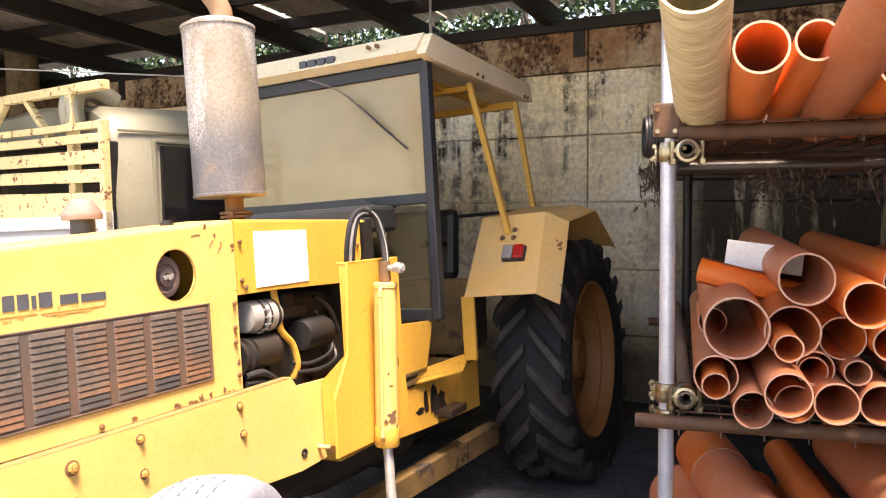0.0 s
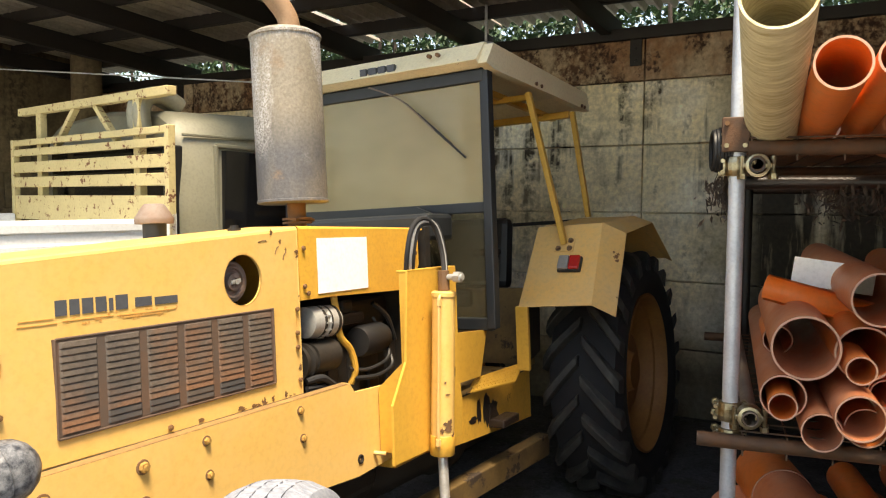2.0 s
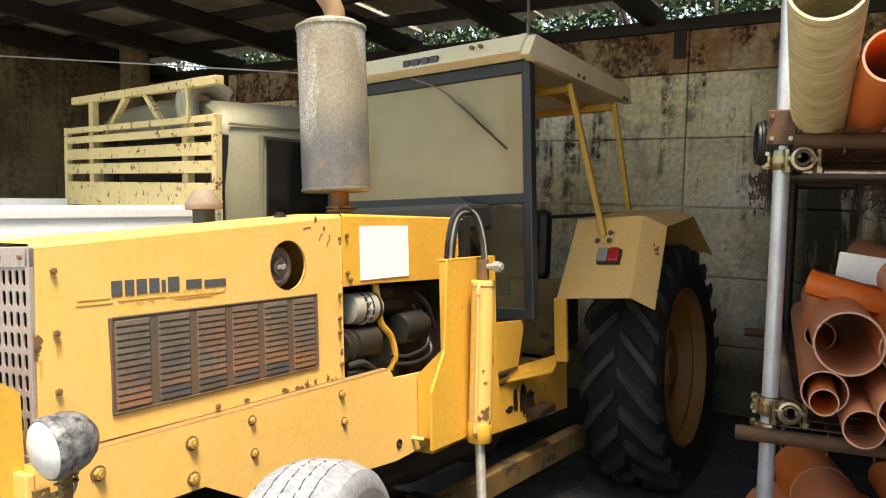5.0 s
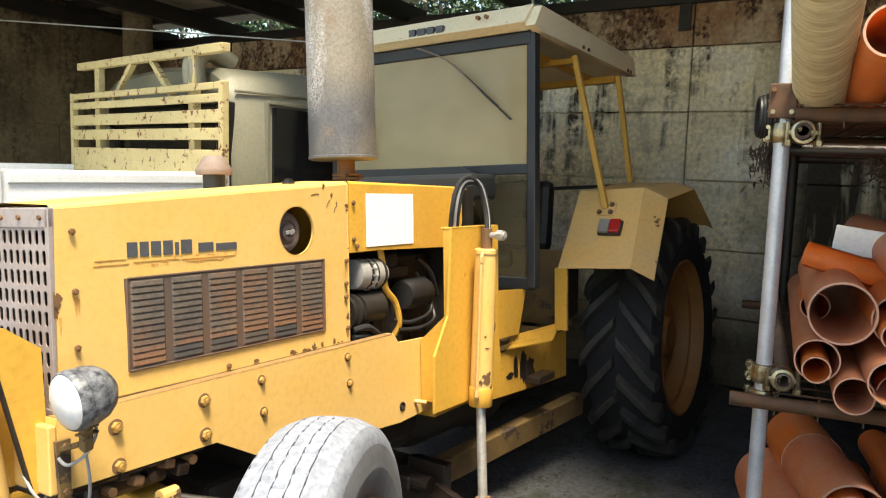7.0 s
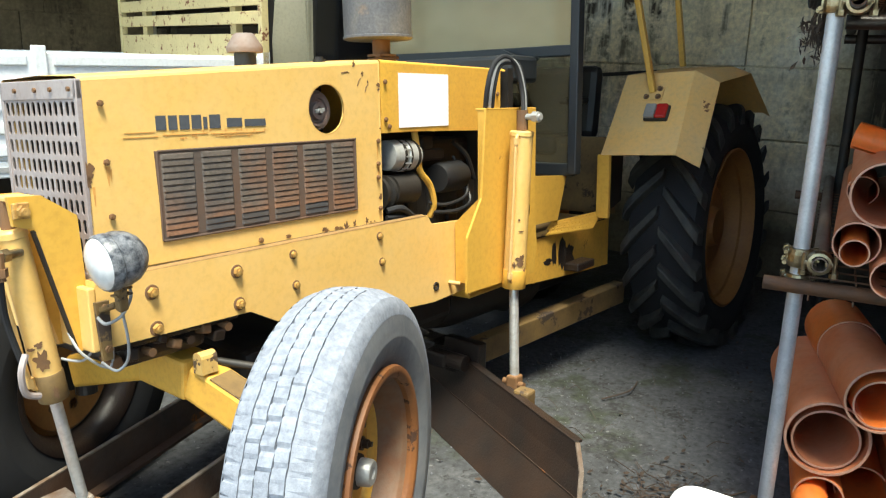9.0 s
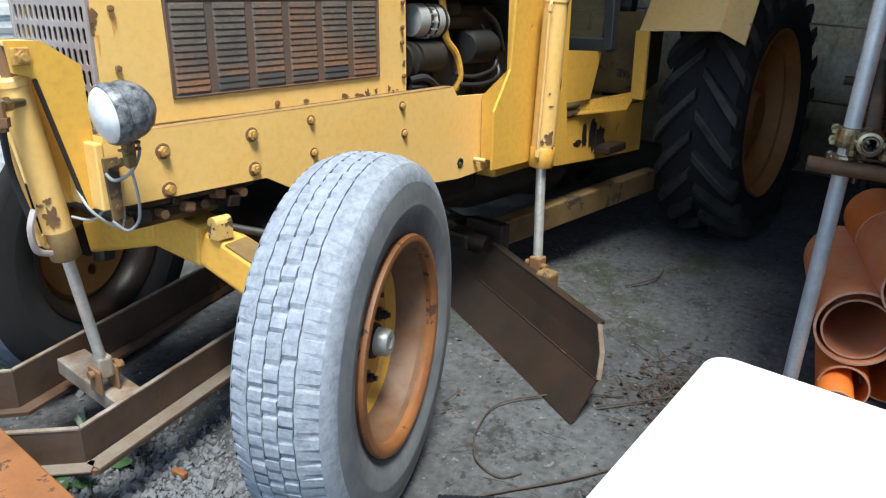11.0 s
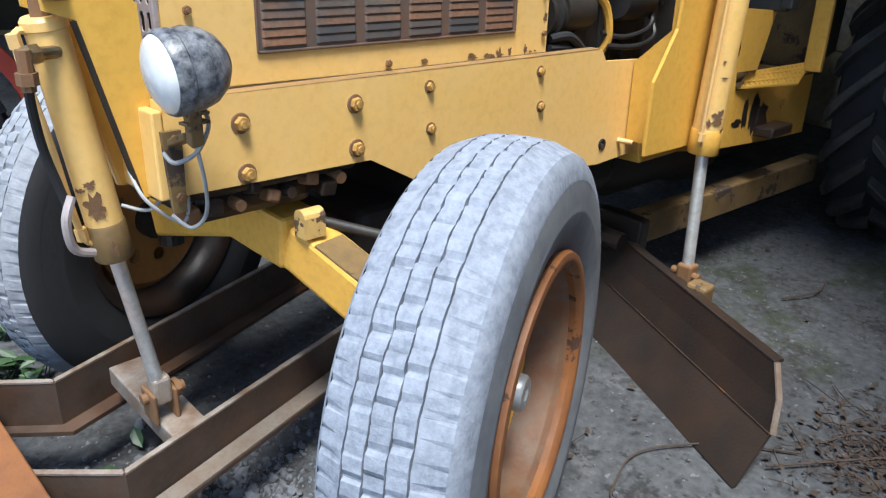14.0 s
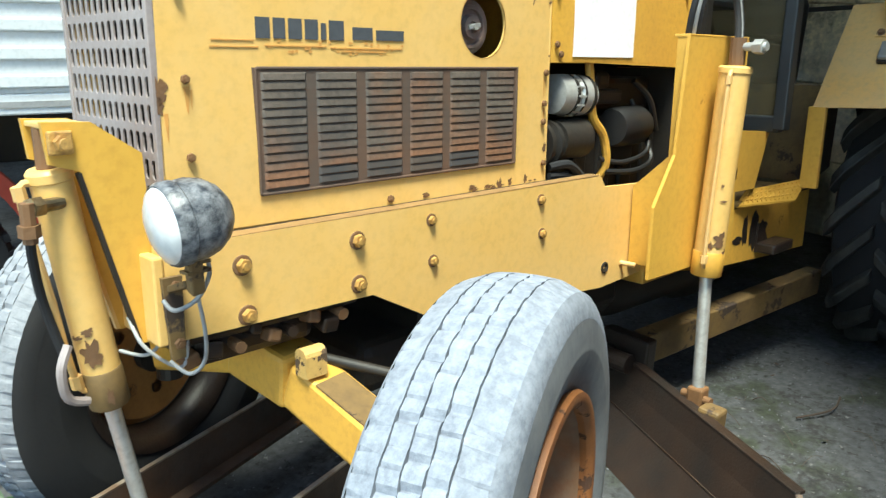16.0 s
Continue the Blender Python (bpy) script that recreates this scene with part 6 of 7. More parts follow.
def coupler(parent, p, along, arm):
    """A forged scaffold coupler: clamp shells with bolts and nuts round a tube."""
    bm = B()
    p = Vector(p)
    lathe(bm, p, along, [(-0.032, 0.027), (-0.030, 0.036), (-0.012, 0.040), (0.012, 0.040), (0.030, 0.036), (0.032, 0.027)], 18)
    side = Vector(along).cross(Vector(arm)).normalized()
    for s in (-1, 1):
        for h in (-0.018, 0.018):
            q = p + side * s * 0.045 + Vector(along).normalized() * h
            cyl(bm, q - Vector(arm) * 0.035, q + Vector(arm) * 0.03, 0.007, seg=8)
            cyl(bm, q - Vector(arm) * 0.042, q - Vector(arm) * 0.026, 0.014, seg=6)
        bar(bm, p + side * s * 0.03 - Vector(along) * 0.026, p + side * s * 0.03 + Vector(along) * 0.026, 0.03, 0.02, arm, 0.006)
    return part("coupler", bm, ZINC, parent, "zinc plated scaffold coupler")


def make_rack():
    t = thing("pipe_rack", "storage rack of galvanised scaffold tubes with mesh shelves", "rack")
    r = 0.0255
    for k, (u, v) in enumerate(((0, 0), (1.9, 0.11), (0.02, 1.35), (1.9, 1.35))):
        bm = B()
        pipe(bm, rk(u, v, 0.012), rk(u, v, 2.55), r, r - 0.004, 24)
        # The rear upright is painted black to sink into the rack's shade.
        post = part("upright", bm, BLACK if k == 1 else STEEL, t, "rusty upright tube, blackened for the shade around it" if k == 1 else "galvanised upright tube", True)
        bm = B()
        box(bm, rk(u, v, 0) + Vector((-0.06, -0.06, 0.0)), rk(u, v, 0) + Vector((0.06, 0.06, 0.012)), 0.003)
        part("base_plate", bm, RUSTY, post)
    for z, mat_ in ((0.858, RACK_RUST), (1.80, RACK_RUST), (1.70, RUST_DARK)):
        for u in ((-0.05 if z != 1.70 else 0.25), 1.95):
            bm = B()
            pipe(bm, rk(u, -0.10 if z < 1 else 0.03, z), rk(u, 1.55, z), 0.024, 0.020, 20)
            part("ledger", bm, mat_, t, "weathered horizontal scaffold tube", True)
        if z < 1:
            continue
        bm = B()
        pipe(bm, rk(-0.10, 0.055, z - 0.05 if z != 1.70 else 1.745), rk(2.05, 0.055, z - 0.05 if z != 1.70 else 1.745), 0.024, 0.018, 20)
        part("transom", bm, RUST_DARK if z == 1.70 else RACK_RUST, t, "", True)
    bm = B()
    pipe(bm, rk(-0.09, 0.06, 0.945), rk(2.05, 0.06, 0.945), 0.024, 0.020, 20)
    part("transom", bm, OLD_TUBE, t, "", True)
    for z in (0.858, 0.945, 1.745, 1.83):
        coupler(t, rk(0, 0, z), (0, 0, 1), -RU)
    for z in (0.945, 1.745):
        coupler(t, rk(-0.045, 0.058, z), RU, (0, 0, 1))
    bm = B()
    box(bm, (-0.045, -0.035, 1.79), (0.045, 0.05, 1.90), 0.004, Matrix.Translation(RO) @ pose(0, 0, 0, 0, 0, 10))
    plate_ = part("joint_plate", bm, RACK_RUST, t, "rusty joint plate")
    for yy in (-0.02, 0.035):
        for zz in (1.81, 1.88):
            bm = B()
            p = Matrix.Translation(RO) @ pose(0, 0, 0, 0, 0, 10) @ Vector((-0.045, yy, zz))
            cyl(bm, p, p - RU * 0.010, 0.008, seg=6)
            part("bolt", bm, ZINC if zz < 1.85 else RUSTY, plate_)
    # welded mesh shelves: long wires and cross wires, each shelf one mat
    for z in (0.888, 1.828):
        bm = B()
        for k in range(11):
            bar(bm, rk(-0.06, 0.04 + 0.13 * k, z), rk(1.95, 0.04 + 0.13 * k, z), 0.005, 0.005)
        for k in range(21):
            bar(bm, rk(-0.04 + 0.1 * k, 0.03, z + 0.005), rk(-0.04 + 0.1 * k, 1.5, z + 0.005), 0.005, 0.005)
        for k in range(10):
            bar(bm, rk(-0.055, 0.04 + 0.13 * k, z), rk(-0.06, 0.04 + 0.13 * k, z - 0.07), 0.005, 0.005, (1, 0, 0))
        part("mesh_shelf", bm, RACK_RUST, t, "rusty welded wire mesh shelf")
    return t


def make_pipe(p0, p1, ro, wall, material, label, group="stored pipes", socket=False):
    bm = B()
    p0, p1 = Vector(p0), Vector(p1)
    pipe(bm, p0, p1, ro, ro - wall, 36)
    ob = alone("pipe", bm, material, label, "pipe", group, smooth=True)
    if ro < 0.2:
        bm = B()
        e = 0.0006
        lathe(bm, p0 - (p1 - p0).normalized() * 0.0012, p1 - p0, [(0, ro - wall - e), (0, ro + e), (0.004, ro + e), (0.004, ro - wall - e)], 36, True)
        part("cut_edge", bm, PVC_EDGE if material is not PVC_CREAM else PVC_CREAM, ob, "pale sawn pipe edge", True)
    return ob


def make_pipes():
    k = 0.02                      # the stacked pipes turn this far across for each metre inwards
    rng = random.Random(8)
    lab_d = "dusty orange plastic drain pipe stacked on the rack"
    lab_s = "small orange plastic pipe pushed inside a larger one"
    rows = [  # u, v, z, radius, length, dusty
        (-0.10, 0.209, 1.186, 0.099, 0.75, 1), (-0.12, 0.403, 1.346, 0.080, 1.3, 1), (-0.18, 0.560, 1.280, 0.068, 1.2, 0),
        (-0.10, 0.150, 1.030, 0.067, 1.3, 1), (-0.06, 0.376, 1.173, 0.083, 1.4, 0), (-0.02, 0.525, 1.152, 0.068, 1.3, 0),
        (-0.22, 0.345, 1.012, 0.067, 1.5, 1), (-0.16, 0.255, 0.945, 0.058, 1.5, 1), (-0.08, 0.384, 0.950, 0.060, 1.4, 0),
        (-0.05, 0.444, 1.058, 0.056, 1.4, 0), (-0.12, 0.494, 0.968, 0.064, 1.5, 1), (-0.08, 0.557, 1.058, 0.039, 1.5, 1),
        (-0.10, 0.622, 0.968, 0.062, 1.5, 1), (-0.08, 0.650, 1.150, 0.054, 1.4, 0), (-0.05, 0.70, 1.33, 0.075, 1.3, 0), (-0.05, 0.73, 1.06, 0.06, 1.4, 1), (0.0, 0.69, 1.25, 0.05, 1.2, 0)]
    for u, v, z, r, L, dusty in rows:
        L += 0.45
        make_pipe(rk(u, v, z), rk(u + L, v + k * L, z), r, max(0.0035, r * 0.055), PVC_DUSTY if dusty else PVC, lab_d)
    for u, v, z, r, L in ((-0.14, 0.147, 1.008, 0.042, 0.6), (-0.16, 0.352, 1.140, 0.042, 0.25), (-0.04, 0.440, 1.050, 0.044, 0.6), (0.3, 0.16, 1.14, 0.05, 0.4)):
        make_pipe(rk(u, v, z), rk(u + L, v + k * L, z), r, 0.0035, PVC, lab_s)
    # upper shelf: long pipes reaching out over the front
    for (u0, v0, z0), (u1, v1, z1), r, m_, lab in (
            ((-0.86, 0.050, 2.072), (0.12, 0.104, 1.868), 0.081, PVC_CREAM, "large cream fibre pipe with wound surface"),
            ((-0.58, 0.215, 1.965), (0.12, 0.241, 1.889), 0.066, PVC, "orange plastic drain pipe on the top shelf"),
            ((-0.515, 0.352, 1.985), (0.12, 0.358, 1.891), 0.053, PVC, "orange plastic drain pipe on the top shelf"),
            ((-1.0, 0.43, 2.03), (0.3, 0.486, 1.86), 0.079, PVC_DUSTY, "pale dusty plastic pipe on the top shelf"),
            ((-0.35, 0.60, 1.945), (0.4, 0.609, 1.87), 0.075, PVC, "orange plastic drain pipe on the top shelf")):
        a, b = Vector((u0, v0, z0)), Vector((u1, v1, z1))
        # lie on the shelf from the front ledger inwards
        make_pipe(rk(*a), rk(*b), r, 0.005, m_, lab, "pipes on the top shelf")
    # on the ground
    for u, v, z, r, L, kk, m_ in ((0.0, 0.163, 0.324, 0.135, 0.68, -0.14, PVC_DUSTY), (0.02, 0.160, 0.312, 0.109, 0.6, -0.14, PVC_DUSTY), (-0.02, 0.300, 0.505, 0.112, 0.55, -0.19, PVC_DUSTY),
                              (0.0, 0.165, 0.098, 0.082, 0.85, -0.08, PVC), (-0.12, 0.150, 0.083, 0.060, 0.6, -0.08, PVC), (0.15, 0.300, 0.095, 0.088, 0.85, -0.08, PVC), (-0.05, 0.52, 0.52, 0.062, 0.8, -0.08, PVC),
                              (-0.12, 0.76, 0.60, 0.115, 0.8, -0.1, PVC_DUSTY), (0.0, 0.49, 0.145, 0.11, 0.85, -0.08, PVC_DUSTY), (0.0, 0.43, 0.335, 0.085, 0.8, -0.08, PVC), (-0.02, 0.72, 0.145, 0.115, 0.85, -0.08, PVC), (-0.05, 0.62, 0.36, 0.10, 0.85, -0.08, PVC_DUSTY)):
        make_pipe(rk(u, v, z), rk(u + L, v + kk * L, z), r, r * 0.055, m_, "orange plastic drain pipe lying under the rack", "pipes under the rack")
    # Mostly unseen pipes, added so the full rack blocks light from behind it.
    for i in range(14):
        u, v, z = rng.uniform(-0.15, 0.05), 0.86 + 0.125 * (i % 4) + 0.06 * (i // 4 % 2), 0.965 + 0.112 * (i // 4)
        make_pipe(rk(u, v, z), rk(u + 1.4, v + 0.03, z), 0.061, 0.0045, PVC if i % 3 else PVC_DUSTY, lab_d)
    for i in range(4):
        make_pipe(rk(0.42, 0.12 + 0.16 * i, 1.912), rk(1.9, 0.12 + 0.16 * i, 1.912), 0.074, 0.005, PVC, "orange plastic drain pipe on the top shelf", "pipes on the top shelf")
        # Unseen as well; closes the top shelf against the light.
        make_pipe(rk(-0.3, 0.78 + 0.155 * i, 1.935), rk(1.4, 0.78 + 0.155 * i, 1.90), 0.072, 0.005, PVC if i % 2 else PVC_DUSTY, "orange plastic drain pipe on the top shelf", "pipes on the top shelf")
    make_pipe(rk(-0.01, 0.300, 0.487), rk(0.4, 0.222, 0.487), 0.084, 0.005, PVC, "bright orange pipe pushed inside a dusty one", "pipes under the rack")
    make_pipe(rk(0.45, 0.211, 0.505), rk(0.74, 0.155, 0.505), 0.115, 0.0065, PVC, "bright orange pipe end showing from a dusty one", "pipes under the rack")
    # half pipe and pale board across the top of the stack
    bm = B()
    a, b = rk(0.24, 0.112, 1.335), rk(0.30, 0.66, 1.19)
    lathe(bm, a, b - a, [(0, 0.046), ((b - a).length, 0.046), ((b - a).length, 0.042), (0, 0.042)], 20, True, 0.3, math.pi * 1.2)
    alone("half_pipe", bm, PVC, "brown orange half pipe lying across the stack", "pipe", smooth=True)
    bm = B()
    bar(bm, rk(0.40, 0.21, 1.385), rk(0.36, 0.47, 1.355), 0.012, 0.10, (0, 0, 1), 0.003)
    alone("board", bm, PAPER, "pale board with black stains behind the pipes", "board")


# ---- small truck parked beside the tractor ----
def make_truck():
    m = Matrix.Translation((1.475, 1.36, 0)) @ pose(0, 0, 0, 0, 0, -9.0)
    t = thing("truck", "small grey flatbed truck with white drop sides and cream headboard", "truck", m=m)
    w = 1.74
    # bed and drop sides
    for y0, nm in ((0.0, 1), (w - 0.03, 2)):
        # Bed is lengthened unseen to the rear, to shade the ground under it.
        for x0, x1 in ((-1.02, -0.02), (-3.2, -1.06)):
            bm = B()
            box(bm, (x0, y0, 1.10), (x1, y0 + 0.025, 1.535), 0.006)
            side = part("drop_side", bm, WHITE, t, "white ribbed drop side panel")
            for z in (1.14, 1.23, 1.32, 1.41, 1.50):
                bm = B()
                box(bm, (x0 + 0.03, y0 - 0.010 if nm == 1 else y0 + 0.02, z - 0.022), (x1 - 0.03, y0 + 0.004 if nm == 1 else y0 + 0.036, z + 0.022), 0.008)
                part("rib", bm, WHITE, side)
    for x in (-3.23, -1.04, 0.0):
        bm = B()
        box(bm, (x - 0.025, -0.018, 1.02), (x + 0.022, 0.03, 1.56), 0.004)
        part("bed_stake", bm, WHITE, t)
    bm = B()
    box(bm, (-3.25, 0.0, 1.03), (0.02, w, 1.10), 0.006)
    part("bed_floor", bm, WHITE, t)
    bm = B()
    box(bm, (-3.25, -0.004, 1.055), (0.02, -0.0005, 1.075), 0.0)
    part("bed_trim", bm, CABLE, t)
    bm = B()
    for y in (0.45, 1.25):
        box(bm, (-3.2, y - 0.04, 0.80), (1.5, y + 0.04, 1.02), 0.006)
    for x in (-2.0, -1.0, 0.0):
        box(bm, (x - 0.04, 0.1, 0.92), (x + 0.04, w - 0.1, 1.03))
    part("truck_frame", bm, BLACK, t)
    # slatted headboard
    bm = B()
    box(bm, (-0.012, 0.0, 1.50), (0.012, w, 1.645), 0.004)
    board = part("headboard", bm, RACKPAINT, t, "cream headboard with chipped paint and rust")
    for z, h in ((1.965, 0.035), (1.905, 0.042), (1.815, 0.065), (1.725, 0.062)):
        bm = B()
        box(bm, (-0.014, 0.0, z - h / 2), (0.014, w, z + h / 2), 0.004)
        part("slat", bm, RACKPAINT, board)
    for y in (0.0, w):
        bm = B()
        box(bm, (-0.02, y - 0.018, 1.40), (0.02, y + 0.018, 1.985), 0.004)
        part("headboard_post", bm, RACKPAINT, board)
    for y in (0.33, w - 0.30):
        bm = B()
        box(bm, (0.014, y - 0.03, 1.45), (0.055, y + 0.03, 2.16), 0.004)
        part("headboard_post", bm, RACKPAINT, board)
    bm = B()
    bar(bm, (0.035, 0.03, 2.155), (0.035, w - 0.03, 2.155), 0.05, 0.045, bevel=0.004)
    part("ladder_rail", bm, RACKPAINT, board)
    for y0, y1 in ((0.78, 0.55), (1.0, 1.25)):
        bm = B()
        bar(bm, (0.035, y0, 2.14), (0.035, y1, 1.93), 0.03, 0.035, (1, 0, 0), 0.003)
        part("brace", bm, RACKPAINT, board)
    # cab: tapered body with rounded roof
    sec = [(0.16, 0.80), (0.10, 1.45), (0.13, 1.92), (0.19, 2.03), (0.30, 2.085), (w / 2, 2.12)]
    sec = sec + [(w - y, z) for y, z in sec[-2::-1]]
    bm = B()
    rows = []
    for x, s, dz in ((0.13, 0.97, -0.03), (0.17, 1.0, 0.0), (0.75, 1.0, 0.02), (1.35, 1.0, 0.0), (1.50, 0.96, -0.10), (1.75, 0.95, -0.62)):
        rows.append([bm.verts.new((x, w / 2 + (y - w / 2) * s, z + dz * max(0, (z - 0.8)) / 1.3)) for y, z in sec])
    for a, b in zip(rows, rows[1:]):
        for k in range(len(sec) - 1):
            bm.faces.new((a[k], a[k + 1], b[k + 1], b[k]))
        bm.faces.new((a[-1], a[0], b[0], b[-1]))
    bm.faces.new(rows[0][::-1])
    bm.faces.new(rows[-1])
    cabb = part("cab_body", bm, TRUCKGREY, t, "dusty grey green truck cab", True)
    bm = B()
    bar(bm, (0.15, 0.128, 1.955), (1.40, 0.128, 1.965), 0.018, 0.014, bevel=0.003)
    part("rain_gutter", bm, TRUCKGREY, cabb)
    bm = B()
    plate(bm, [(0.36, 1.42), (1.16, 1.42), (1.16, 1.86), (0.38, 1.885)], "y", 0.085, 0.128)
    part("side_window", bm, DARKGLASS, cabb, "dark side window")
    bm = B()
    for a_, b_ in (((0.33, 0.100, 1.10), (0.34, 0.122, 1.91)), ((0.34, 0.122, 1.91), (1.20, 0.122, 1.89)), ((1.20, 0.122, 1.89), (1.22, 0.104, 1.40))):
        bar(bm, a_, b_, 0.02, 0.03, (0, 1, 0), 0.004)
    part("door_frame", bm, TRUCKGREY, cabb)
    bm = B()
    box(bm, (0.112, 0.24, 1.48), (0.132, w - 0.24, 1.90), 0.02)
    part("rear_window", bm, DARKGLASS, cabb, "dark rear cab window")
    # Black box paints the shadow slot between headboard and cab.
    bm = B()
    box(bm, (0.10, 0.135, 1.30), (0.16, 0.20, 1.90), 0.01)
    part("rubber_seal", bm, SEATBLACK, cabb)
    bm = B()
    for y_ in (0.335, 0.395):
        sweep(bm, [(0.06, y_, 1.98), (0.05, y_, 2.08), (0.085, y_, 2.15), (0.17, y_, 2.165), (0.27, y_, 2.12)], 0.045, 12)
    part("air_scoop", bm, TRUCKGREY, t, "curved grey air intake scoop", True)
    # rear wheel with red rim under a red guard
    c = Vector((-1.93, 0.30, 0.43))
    bm = B()
    lathe(bm, c, (0, -1, 0), [(-0.12, 0.25), (-0.13, 0.34), (-0.11, 0.41), (-0.05, 0.43), (0.05, 0.43), (0.11, 0.41), (0.13, 0.34), (0.12, 0.25)], 48)
    tyre = part("rear_tyre", bm, RUBBER, t, "black truck tyre", True)
    bm = B()
    bar(bm, (0, -0.10, 0.42), (0, -0.04, 0.42), 0.03, 0.03, (0, 0, 1))
    lug = part("tread_lug", bm, RUBBER, tyre)
    lug.matrix_basis = Matrix.Translation(c)
    for k in range(1, 40):
        share("tread_lug", lug, tyre, Matrix.Translation(c) @ pose(0, 0, 0, 0, 9 * k, 0))
    bm = B()
    lathe(bm, c, (0, -1, 0), [(0.12, 0.255), (0.135, 0.265), (0.135, 0.25), (0.10, 0.235), (0.05, 0.225), (0.02, 0.20)], 40)
    part("rim", bm, RED, tyre, "red painted rim", True)
    bm = B()
    lathe(bm, c, (0, -1, 0), [(0.03, 0.215), (0.04, 0.12), (0.09, 0.08), (0.09, 0.0)], 32)
    part("wheel_disc", bm, CREAM, tyre, "", True)
    bm = B()
    arcs = []
    for k in range(25):
        a_ = radians(8 + 164 * k / 24)
        d_ = Vector((math.cos(a_), 0, math.sin(a_)))
        arcs.append([bm.verts.new(c + d_ * q + Vector((0, y_, 0))) for q, y_ in ((0.50, 0.14), (0.50, -0.15), (0.56, -0.155), (0.565, -0.14), (0.512, -0.13), (0.512, 0.14))])
    for p_, q_ in zip(arcs, arcs[1:]):
        for k in range(6):
            bm.faces.new((p_[k], p_[(k + 1) % 6], q_[(k + 1) % 6], q_[k]))
    part("wheel_guard", bm, RED, t, "red curved wheel guard", True)
    return t


# ---- loose things on the floor ----
def make_floor_things():
    # corrugated black drain hose
    hose = thing("drain_hose", "black corrugated plastic drain hose on the floor", "hose")
    a, b = Vector((0.215, -0.70, 0.052)), Vector((0.95, -1.62, 0.052))
    L = (b - a).length
    prof = [(0.0, 0.036), (0.0, 0.056)]
    u = 0.0
    while u < 0.22:
        prof += [(u + 0.003, 0.058), (u + 0.009, 0.058), (u + 0.011, 0.0555), (u + 0.013, 0.0555)]
        u += 0.014
    bm = B()
    lathe(bm, a, b - a, prof + [(u, 0.05), (u, 0.036)], 28)
    part("coupling", bm, HOSE, hose, "finely ribbed pipe coupling", True)
    bm = B()
    prof = [(u - 0.02, 0.046)]
    while u < L:
        prof += [(u, 0.050), (u + 0.004, 0.050), (u + 0.006, 0.042), (u + 0.010, 0.042)]
        u += 0.012
    lathe(bm, a, b - a, prof, 28)
    part("corrugated_pipe", bm, HOSE, hose, "", True)
    # white tank whose top corner stands beside the camera's way
    bm = B()
    box(bm, (-0.62, -2.35, 0.0), (0.146, -1.328, 0.834), 0.0)
    vert = [e for e in bm.edges if abs(e.verts[0].co.z - e.verts[1].co.z) > 0.1]
    bmesh.ops.bevel(bm, geom=vert, offset=0.042, segments=6, profile=0.5, affect="EDGES")
    top = [e for e in bm.edges if e.verts[0].co.z > 0.82 and e.verts[1].co.z > 0.82]
    bmesh.ops.bevel(bm, geom=top, offset=0.012, segments=3, profile=0.5, affect="EDGES")
    bmesh.ops.rotate(bm, cent=(0.146, -1.328, 0), matrix=Matrix.Rotation(radians(2.4), 3, "Z"), verts=bm.verts)
    tank = thing("water_tank", "white plastic tank standing on the yard floor", "tank")
    part("tank_body", bm, WHITE_PLASTIC, tank, "", True)
    # gravel
    rng = random.Random(21)
    tmp = B()
    bmesh.ops.create_icosphere(tmp, subdivisions=1, radius=1.0)
    tmp.verts.index_update()
    ico_v, ico_f = [v.co.copy() for v in tmp.verts], [[v.index for v in f.verts] for f in tmp.faces]
    tmp.free()
    sv, sf = [], []

    def stone(x, y, s):
        q = Matrix.Translation((x, y, s * 0.30)) @ Euler((rng.uniform(0, 6), rng.uniform(0, 6), rng.uniform(0, 6))).to_matrix().to_4x4() @ Matrix.Diagonal((1, rng.uniform(0.6, 1), rng.uniform(0.45, 0.8), 1))
        n0 = len(sv)
        sv.extend(q @ (v * s * rng.uniform(0.75, 1.2)) for v in ico_v)
        sf.extend([n0 + i for i in f] for f in ico_f)
    for k in range(3200):
        x, y = rng.gauss(-0.17, 0.17), rng.gauss(-0.06, 0.20)
        stone(x, y, rng.choice((0.003, 0.004, 0.006, 0.008, 0.012)))
    for k in range(170):
        x, y = rng.gauss(-0.17, 0.16), rng.gauss(-0.03, 0.20)
        stone(x, y, rng.uniform(0.011, 0.024))
    for k in range(1100):
        stone(rng.uniform(-0.5, 2.6), rng.uniform(-1.3, 0.9), rng.uniform(0.002, 0.006))
    me = bpy.data.meshes.new("gravel")
    me.from_pydata(sv, [], sf)
    me.materials.append(STONE)
    tagged(new("gravel", me), "loose grey gravel spread over the floor", "gravel", kind="stuff")
    # dry leaves
    bm = B()
    for k in range(560):
        if k < 400:
            x, y = rng.gauss(1.30, 0.15), rng.gauss(-0.93, 0.09)
        elif k < 490:
            x, y = rng.uniform(0.3, 2.8), rng.uniform(-1.1, 0.2)
        else:
            x, y = rng.gauss(3.0, 0.35), rng.gauss(-0.85, 0.2)
        s = rng.uniform(0.006, 0.016)
        q = Matrix.Translation((x, y, rng.uniform(0.012, 0.022))) @ Euler((rng.uniform(-0.5, 0.5), rng.uniform(-0.5, 0.5), rng.uniform(0, 6.3))).to_matrix().to_4x4()
        pts = [(-1, 0, 0.1), (-0.3, 0.45, 0), (0.5, 0.35, 0.05), (1, 0, 0.2), (0.5, -0.35, 0.02), (-0.3, -0.45, 0.06)]
        bm.faces.new([bm.verts.new(q @ (Vector(p) * s)) for p in pts])
